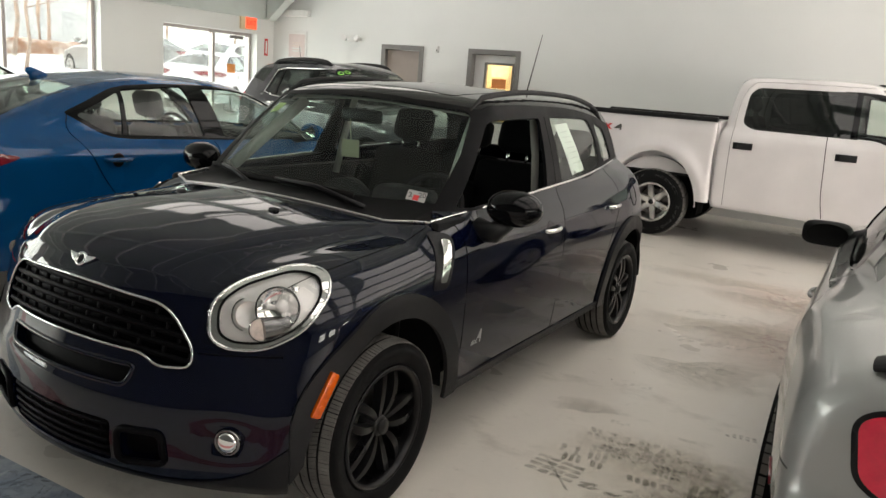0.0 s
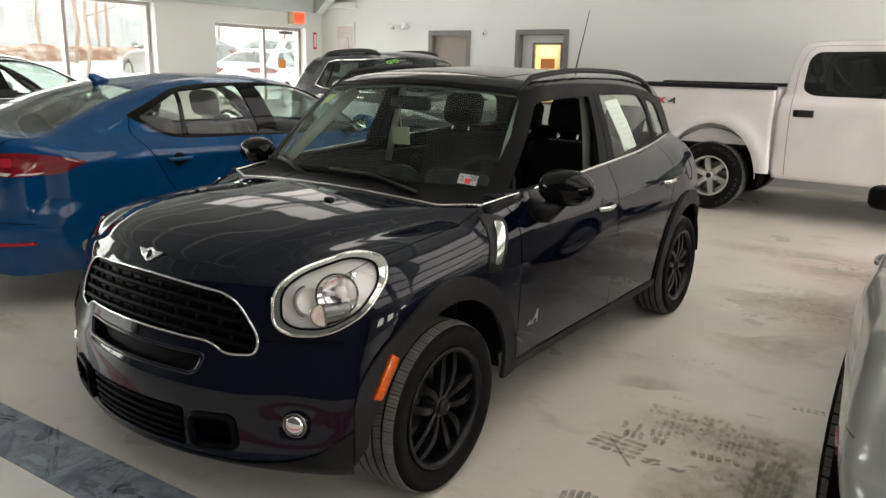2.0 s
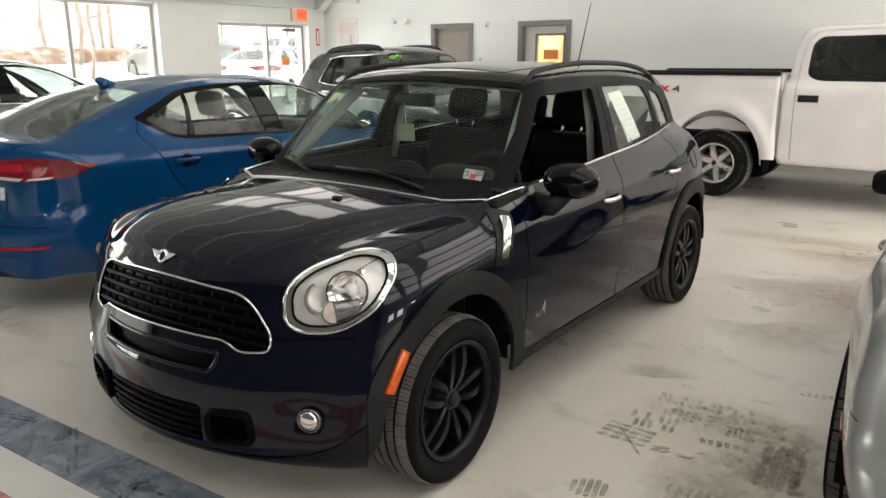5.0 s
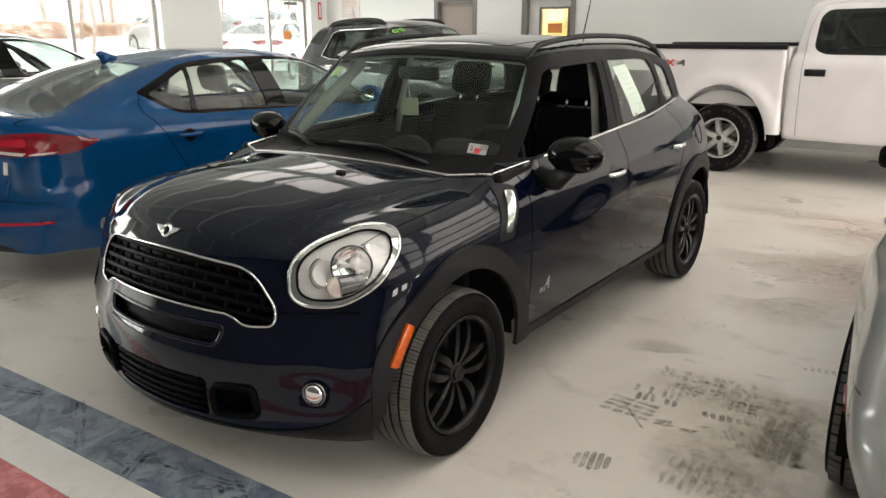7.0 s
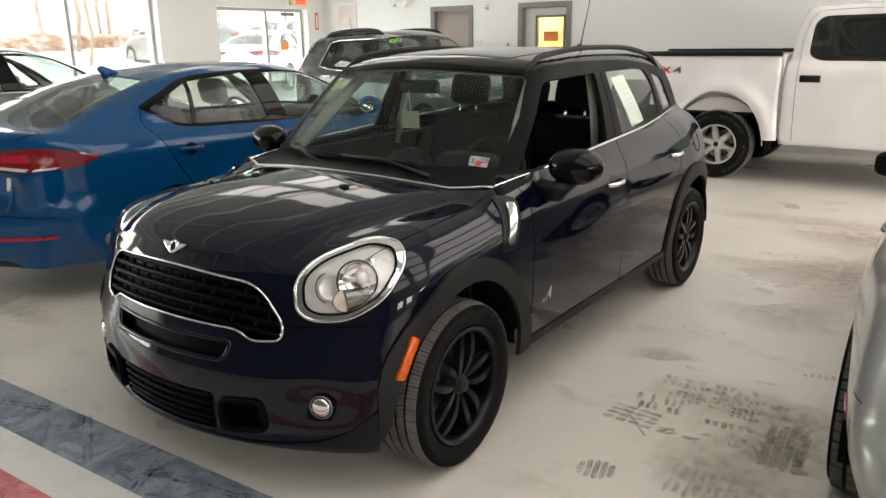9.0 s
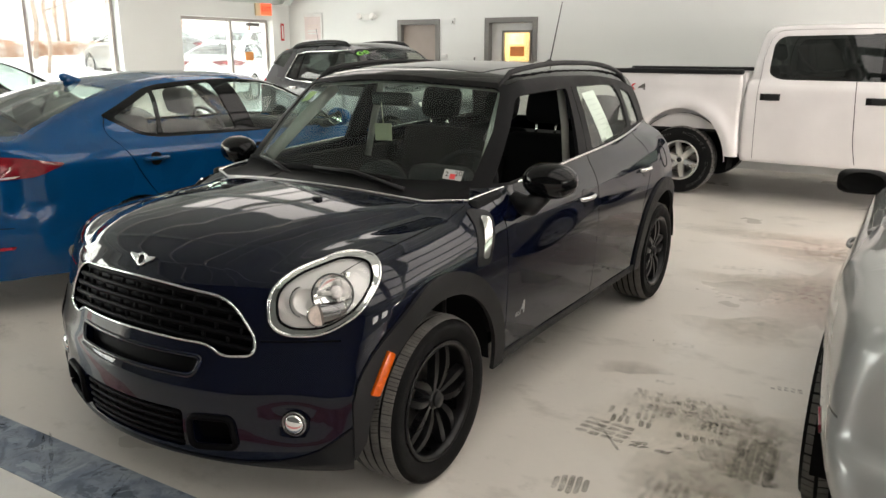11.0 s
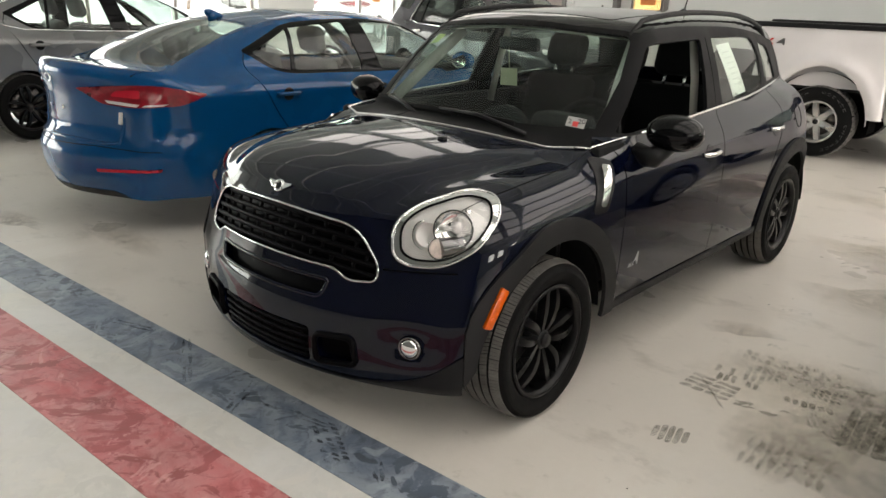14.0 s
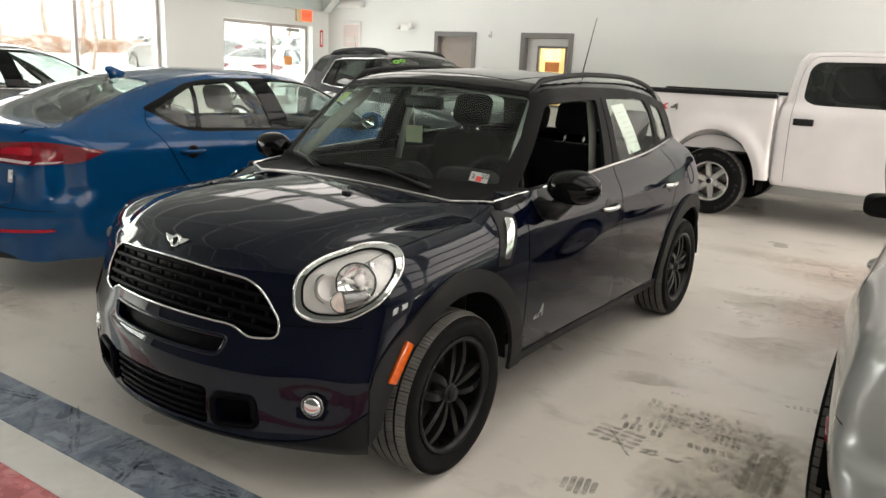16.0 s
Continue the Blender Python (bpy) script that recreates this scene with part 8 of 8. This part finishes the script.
# ---------------------------------------------------------------- prints, mud and a painted light tint on the floor
def dirt_or_tint(name, color, lo, hi, fade=False):
    """A dried film, or the rosy light tint, that lets the floor show through."""
    m = mat(name, color, 0.8, vary=0.2, scale=12)
    nt = m.node_tree
    b = nt.nodes["Principled BSDF"]
    ns = nt.nodes.new("ShaderNodeTexNoise")
    ns.inputs["Scale"].default_value, ns.inputs["Detail"].default_value, ns.inputs["Roughness"].default_value = 16, 8, 0.7
    nt.links.new(nt.nodes["Texture Coordinate"].outputs["Object"], ns.inputs["Vector"])
    mr = nt.nodes.new("ShaderNodeMapRange")
    mr.inputs[1].default_value, mr.inputs[2].default_value, mr.inputs[3].default_value, mr.inputs[4].default_value = lo, hi, 0.0, 0.78
    nt.links.new(ns.outputs[0], mr.inputs[0])
    thin = mr.outputs[0]
    if fade:
        flat = nt.nodes.new("ShaderNodeVectorMath")
        flat.operation, flat.inputs[1].default_value = "MULTIPLY", (1, 1, 0)
        nt.links.new(nt.nodes["Texture Coordinate"].outputs["Generated"], flat.inputs[0])
        far = nt.nodes.new("ShaderNodeVectorMath")
        far.operation, far.inputs[1].default_value = "DISTANCE", (0.5, 0.5, 0)
        nt.links.new(flat.outputs[0], far.inputs[0])
        edge = nt.nodes.new("ShaderNodeMapRange")
        edge.inputs[1].default_value, edge.inputs[2].default_value, edge.inputs[3].default_value, edge.inputs[4].default_value = 0.10, 0.36, 1.0, 0.0
        nt.links.new(far.outputs["Value"], edge.inputs[0])
        both = nt.nodes.new("ShaderNodeMath")
        both.operation = "MULTIPLY"
        nt.links.new(thin, both.inputs[0])
        nt.links.new(edge.outputs[0], both.inputs[1])
        thin = both.outputs[0]
    nt.links.new(thin, b.inputs["Alpha"])
    return m


PRINT = dirt_or_tint("dried_mud_print", (0.27, 0.25, 0.185), 0.28, 0.80)
SMUDGE = dirt_or_tint("thin_mud_smear", (0.39, 0.36, 0.28), 0.36, 0.92)
PALE = dirt_or_tint("thin_brown_dust", (0.43, 0.385, 0.335), 0.42, 0.95)
SOFT = dirt_or_tint("brown_traffic_dust", (0.47, 0.425, 0.345), 0.28, 0.95, True)
FILM = dirt_or_tint("olive_mud_film", (0.52, 0.465, 0.345), 0.15, 1.5, True)
# ROSY puts the pinkish light of the far floor into colour
ROSY = dirt_or_tint("rosy_light_tint", (0.64, 0.49, 0.43), 0.15, 1.0, True)
rnd = random.Random(5)


def bars(bm, cx, cy, length, width, angle, nx, ny, fill=(0.75, 0.6), skew=0.0, ragged=0.25, z=0.0012):
    """A grid of small print marks; length along the angle."""
    c, s = math.cos(radians(angle)), math.sin(radians(angle))
    for i in range(nx):
        for j in range(ny):
            if rnd.random() < ragged * 0.6:
                continue
            u, v = ((i + 0.5) / nx - 0.5) * length, ((j + 0.5) / ny - 0.5) * width
            du, dv = length / nx * fill[0] / 2, width / ny * fill[1] / 2
            q = []
            for a, b in ((-1, -1), (0.0, -1.12), (1, -0.9), (1.1, 0.1), (1, 1), (0, 1.1), (-1, 0.9), (-1.08, 0)):
                x, y = u + a * du * (1 + rnd.uniform(-ragged, ragged)) + skew * b * dv, v + b * dv * (1 + rnd.uniform(-ragged, ragged))
                q.append(bm.verts.new((cx + x * c - y * s, cy + x * s + y * c, z)))
            bm.faces.new(q)
    return bm


def blotch(bm, cx, cy, rx, ry, angle, z=0.0008, n=26):
    c, s = math.cos(radians(angle)), math.sin(radians(angle))
    q = []
    for k in range(n):
        a = k * math.tau / n
        w = 1 + 0.28 * math.sin(3 * a + cx * 9) + 0.16 * math.sin(7 * a + cy * 5) + rnd.uniform(-0.08, 0.08)
        x, y = rx * w * math.cos(a), ry * w * math.sin(a)
        q.append(bm.verts.new((cx + x * c - y * s, cy + x * s + y * c, z)))
    bm.faces.new(q)
    return bm


def mark(name, bm, m, label):
    return tagged(part(name, bm, m), label, "floor mark", "prints on the floor", "stuff")


sole = bmesh.new()
for k in range(5):
    t = (k - 2) / 2.5
    w = 0.062 * math.sqrt(max(0.05, 1 - 0.9 * t * t))
    bars(sole, 1.272 + 0.066 * t, -1.068 + 0.022 * t, 0.021, 2 * w, 19, 1, 1, (1, 0.97), 0.10, 0.05)
mark("shoe_print", sole, PRINT, "dark ribbed shoe print of dried mud on the floor")
st = bmesh.new()
bars(st, 1.227, -0.592, 0.215, 0.165, -2, 4, 4, (0.82, 0.66), 0.25, 0.22, 0.0012)
bars(st, 1.253, -0.640, 0.255, 0.013, -48.6, 3, 1, (1.0, 0.9), 0, 0.2, 0.0016)
mark("muddy_print", st, PRINT, "dark star-shaped mud print on the floor")
for args, mt in (((1.275, -0.425, 0.215, 0.150, 4, 7, 2, (0.62, 0.92), -0.12), PRINT), ((1.570, -0.462, 0.225, 0.050, 7, 7, 1, (0.72, 0.9), -0.2, 0.2), PRINT),
                 ((1.815, -0.515, 0.155, 0.340, 3, 4, 1, (0.72, 0.98), -0.02, 0.03), PRINT), ((1.815, -0.500, 0.180, 0.400, 4, 5, 3, (0.7, 0.9), -0.03, 0.3), SMUDGE), ((1.810, 0.262, 0.150, 0.055, 8, 5, 2, (0.6, 0.75), -0.3), PRINT),
                 ((1.622, -0.325, 0.120, 0.100, 6, 5, 3, (0.6, 0.8), -0.3), PRINT), ((1.612, 0.046, 0.090, 0.030, 6, 1, 2, (0.95, 0.4), 0, 0.3), PRINT),
                 ((1.455, -0.620, 0.190, 0.080, 6, 6, 3, (0.95, 0.9), 0.6, 0.55), PRINT), ((1.395, -0.290, 0.240, 0.120, 5, 8, 3, (0.66, 0.8), -0.3, 0.35), SMUDGE),
                 ((1.640, -0.230, 0.340, 0.140, 5, 11, 3, (0.66, 0.8), -0.3, 0.35), SMUDGE), ((1.420, -0.150, 0.420, 0.110, 5, 13, 2, (0.66, 0.8), -0.3, 0.4), SMUDGE),
                 ((1.680, -0.600, 0.110, 0.150, 30, 5, 3, (0.6, 0.9), 0, 0.4), SMUDGE), ((1.900, -0.560, 0.050, 0.260, 3, 2, 5, (0.8, 0.8), 0, 0.5), SMUDGE),
                 ((1.22, 0.55, 0.16, 0.05, 10, 5, 2, (0.55, 0.6), 0.5), SMUDGE), ((1.24, 2.35, 0.55, 0.12, 10, 9, 2, (0.5, 0.6), 0.6), PALE), ((1.42, 1.65, 0.55, 0.14, 14, 9, 2, (0.5, 0.6), 0.6), PALE),
                 ((1.30, 0.02, 0.10, 0.04, 5, 4, 2, (0.7, 0.7), 0, 0.4), SMUDGE), ((1.655, -0.950, 0.300, 0.200, 3, 9, 2, (0.5, 0.9), 0, 0.5), SMUDGE), ((1.560, -0.800, 0.200, 0.120, 20, 5, 4, (0.3, 0.3), 0, 0.6), SMUDGE)):
    mark("tyre_print", bars(bmesh.new(), *args), mt, "dried mud tyre tread print on the floor")
for k, (cx, cy, rx, ry, a, mt) in enumerate(((1.48, -0.20, 0.36, 0.17, 5, PALE), (1.66, -0.92, 0.24, 0.16, 10, PALE), (1.35, 2.0, 0.50, 0.22, 15, PALE), (1.45, 1.0, 0.40, 0.18, 30, PALE), (0.9, 3.6, 0.7, 0.2, 5, PALE), (1.80, -0.50, 0.15, 0.24, 5, SMUDGE),
                                           (-3.3, -1.75, 0.3, 0.1, 10, SMUDGE), (-2.4, -1.45, 0.4, 0.09, 5, SMUDGE), (1.1, 0.1, 0.2, 0.06, 30, PALE), (1.95, 3.1, 0.8, 0.25, 8, PALE))):
    mark("mud_smear", blotch(bmesh.new(), cx, cy, rx * 1.5, ry * 1.5, a, 0.0004 + 0.00004 * k), SOFT, "thin brownish dust smear on the floor")
# olive mud round the prints; rosy patches paint light on the far floor
for k, (cx, cy, rx, ry, a, mt) in enumerate(((1.55, -0.40, 0.75, 0.62, 5, FILM), (1.75, -0.85, 0.45, 0.40, 0, FILM), (1.85, 1.9, 0.60, 1.0, 0, ROSY), (1.55, 3.4, 0.9, 0.8, 10, ROSY))):
    mark("mud_film", blotch(bmesh.new(), cx, cy, rx, ry, a, 0.0002 + 0.00004 * k), mt, "thin uneven film of dried mud on the floor")
bp = bmesh.new()
bars(bp, 0.40, -2.01, 0.26, 0.10, -28, 8, 3, (0.6, 0.55), 0.8, 0.3, 0.0042)
mark("shoe_print", bp, dirt_or_tint("dark_scuff", (0.03, 0.04, 0.055), 0.34, 0.6), "dark patterned shoe print on the blue band")
for cx, cy, l, a in ((-0.55, -2.03, 0.4, -30), (-0.1, -2.05, 0.25, -60), (0.15, -1.98, 0.3, 10), (-1.1, -2.05, 0.35, 20), (0.62, -1.98, 0.2, -40)):
    bp = bmesh.new()
    bars(bp, cx, cy, l, 0.05, a, 3, 2, (0.8, 0.5), 0.9, 0.6, 0.0041)
    mark("scuff_mark", bp, dirt_or_tint("dark_scuff_trace", (0.035, 0.05, 0.075), 0.4, 0.65), "dark scuff on the blue painted band")
cr = bmesh.new()
pebbles = [(rnd.uniform(-2.0, 2.0), rnd.uniform(-2.6, 4.5)) for _ in range(24)]
for x, y in pebbles:
    r = rnd.uniform(0.0015, 0.003)
    ret = bmesh.ops.create_icosphere(cr, subdivisions=1, radius=r, matrix=pose(x, y, r * 0.6 + 0.002))
tagged(part("floor_grit", cr, CLAD), "scattered dark grit on the floor", "grit", kind="stuff")

# ---------------------------------------------------------------- outside the windows
SNOW = mat("trodden_snow", (0.72, 0.72, 0.72), 0.8, vary=0.06, scale=0.4, bump=0.2, bscale=6)
# leaf and bark colours are lightened to carry the outdoor glare
LEAF = mat("brown_fallen_leaves", (0.42, 0.17, 0.06), 0.9, vary=0.35, scale=3, second=(0.74, 0.66, 0.58), bump=0.6, bscale=14)
BARK = mat("grey_brown_bark", (0.46, 0.32, 0.23), 0.9, vary=0.3, scale=6, bump=0.5, bscale=40)
lie = knots((-160, 2.0), (-30, 1.75), (-22.5, 1.6), (-20, 1.3), (-18.5, 1.05), (-14, 0.55), (-9.5, -0.16), (-8, -0.18), (160, -0.2))
bm = bmesh.new()
xs = [-160, -80, -40] + [-30 + 0.75 * k for k in range(30)] + [0, 20, 160]
ys = [-160, -60, -20] + [-10 + 1.5 * k for k in range(30)] + [60, 160]
grid = [[bm.verts.new((x, y, float(lie(x)) + (0.10 * noise.noise((x * 0.3, y * 0.3, 0)) if -40 < x < -11 else 0))) for y in ys] for x in xs]
for i in range(len(xs) - 1):
    for j in range(len(ys) - 1):
        bm.faces.new((grid[i][j], grid[i + 1][j], grid[i + 1][j + 1], grid[i][j + 1]))
structure("ground", bm, SNOW, "pale trodden snow over a rising car park")
bm = bmesh.new()
nx, ny = 70, 14
grid = [[bm.verts.new((-22.8 + 2.4 * j / ny + 0.4 * noise.noise((i * 0.2, 3, j * 0.2)), -8 + 40 * i / nx, float(lie(-22.8 + 2.4 * j / ny)) - 0.10 + 0.42 * math.sin(math.pi * j / ny) + 0.22 * noise.noise((i * 0.45, j * 0.5, 1)))) for j in range(ny + 1)] for i in range(nx + 1)]
for i in range(nx):
    for j in range(ny):
        bm.faces.new((grid[i][j], grid[i][j + 1], grid[i + 1][j + 1], grid[i + 1][j]))
tagged(part("leaf_bank", bm, LEAF), "low bank covered with brown fallen leaves", "leaf bank", kind="stuff")


def bare_tree(x, y, h, seed, lean=0.0):
    r = random.Random(seed)
    t = thing("tree", "bare leafless tree with grey-brown bark", "tree", pose(x, y, float(lie(x)) - 0.1), group="bare trees")
    trunk = bmesh.new()
    pts = [(lean * k * 0.2 + r.uniform(-0.08, 0.08), r.uniform(-0.1, 0.1) + 0.05 * k, h * k / 7) for k in range(8)]
    tube(trunk, pts, [0.058 * h / 8 * (1 - 0.11 * k) + 0.010 for k in range(8)], 8)
    part("trunk", trunk, BARK, t)
    bm = bmesh.new()

    def grow(p, d, l, rad, depth):
        q = [p]
        for k in range(3):
            d = (d + Vector((r.uniform(-0.25, 0.25), r.uniform(-0.25, 0.25), r.uniform(-0.05, 0.25)))).normalized()
            q.append(q[-1] + d * l / 3)
        tube(bm, q, [rad, rad * 0.8, rad * 0.6, rad * 0.4], 5)
        if depth:
            for k in range(3):
                b = q[r.randint(1, 3)]
                grow(b, (d + Vector((r.uniform(-0.9, 0.9), r.uniform(-0.9, 0.9), r.uniform(0.0, 0.6)))).normalized(), l * 0.6, rad * 0.5, depth - 1)

    for k in range(7):
        p = Vector(pts[r.randint(2, 7)])
        grow(p, Vector((r.uniform(-1, 1), r.uniform(-1, 1), r.uniform(0.4, 1.0))).normalized(), h * 0.28, 0.024 * h / 8, 2)
    part("branches", bm, BARK, t)


for k, (x, y, h, ln) in enumerate(((-17.5, 3.4, 7, 0.3), (-18.6, 6.1, 8, -0.2), (-18.2, 8.3, 6, 0.3), (-20.5, 9.3, 8, 0.1), (-19.0, 11.9, 7, -0.2), (-21.5, 4.6, 9, 0.1), (-22.5, 13.5, 8, 0.2), (-24, 16.5, 8, -0.1), (-20.8, 18.0, 7, 0.2), (-23.5, 1.5, 9, 0.0), (-24.5, 6.0, 8, 0.1), (-23.0, 8.0, 9, -0.1), (-25.0, 10.5, 8, 0.15), (-22.0, 11.2, 7, 0.0), (-25.5, 13.0, 9, -0.1), (-22.6, 15.4, 8, 0.1), (-26.0, 19.0, 8, 0.0), (-21.6, 6.9, 7, 0.2))):
    bare_tree(x, y, h, 11 + k, ln)

# dark house panes coloured pale, the glare put into their colour
WASHED_PANE = mat("washed_out_pane", (0.52, 0.51, 0.49), 0.5, vary=0.2, scale=2)
SIDING = mat("pale_siding", (0.62, 0.61, 0.58), 0.7, vary=0.06, scale=2)
house = thing("house", "pale sided house with a grey roof behind the trees", "house", pose(-58, 30, 2.0, 0, 0, 20))
part("wall", boxed((-5, -14, 0), (5, 8, 6.2)), SIDING, house)
part("roof", prism(bmesh.new(), [(-5.6, 6.2), (5.6, 6.2), (0, 9.2)], -14.5, 8.5, "Y"), mat("grey_shingles", (0.16, 0.16, 0.165), 0.8, vary=0.2, bump=0.4), house)
for wy in (-12, -9, -6, -3, 0, 3, 6):
    for wz in (1.2, 4.0):
        w = new("window")
        w.parent = house
        w.matrix_basis = pose(5.0, wy, wz)
        part("window_frame", boxed((0.0, -0.6, 0), (0.05, 0.6, 1.5), 0.01, 1), DOORWHITE, w)
        for a in (-0.55, 0.03):
            for b in (0.06, 0.78):
                part("pane", boxed((0.052, a, b), (0.06, a + 0.52, b + 0.66)), WASHED_PANE, w)
saloon(pose(-13.2, 10.6, 0.42, 0, 0, 205), WHITE, "white saloon parked outside in the snow")
saloon(pose(-16.4, 14.0, 0.82, 0, 0, 200), WHITE, "white saloon parked outside in the snow")
saloon(pose(-17.2, 10.6, 0.88, 0, 0, 262), PEWTER, "silver saloon parked outside in the snow")
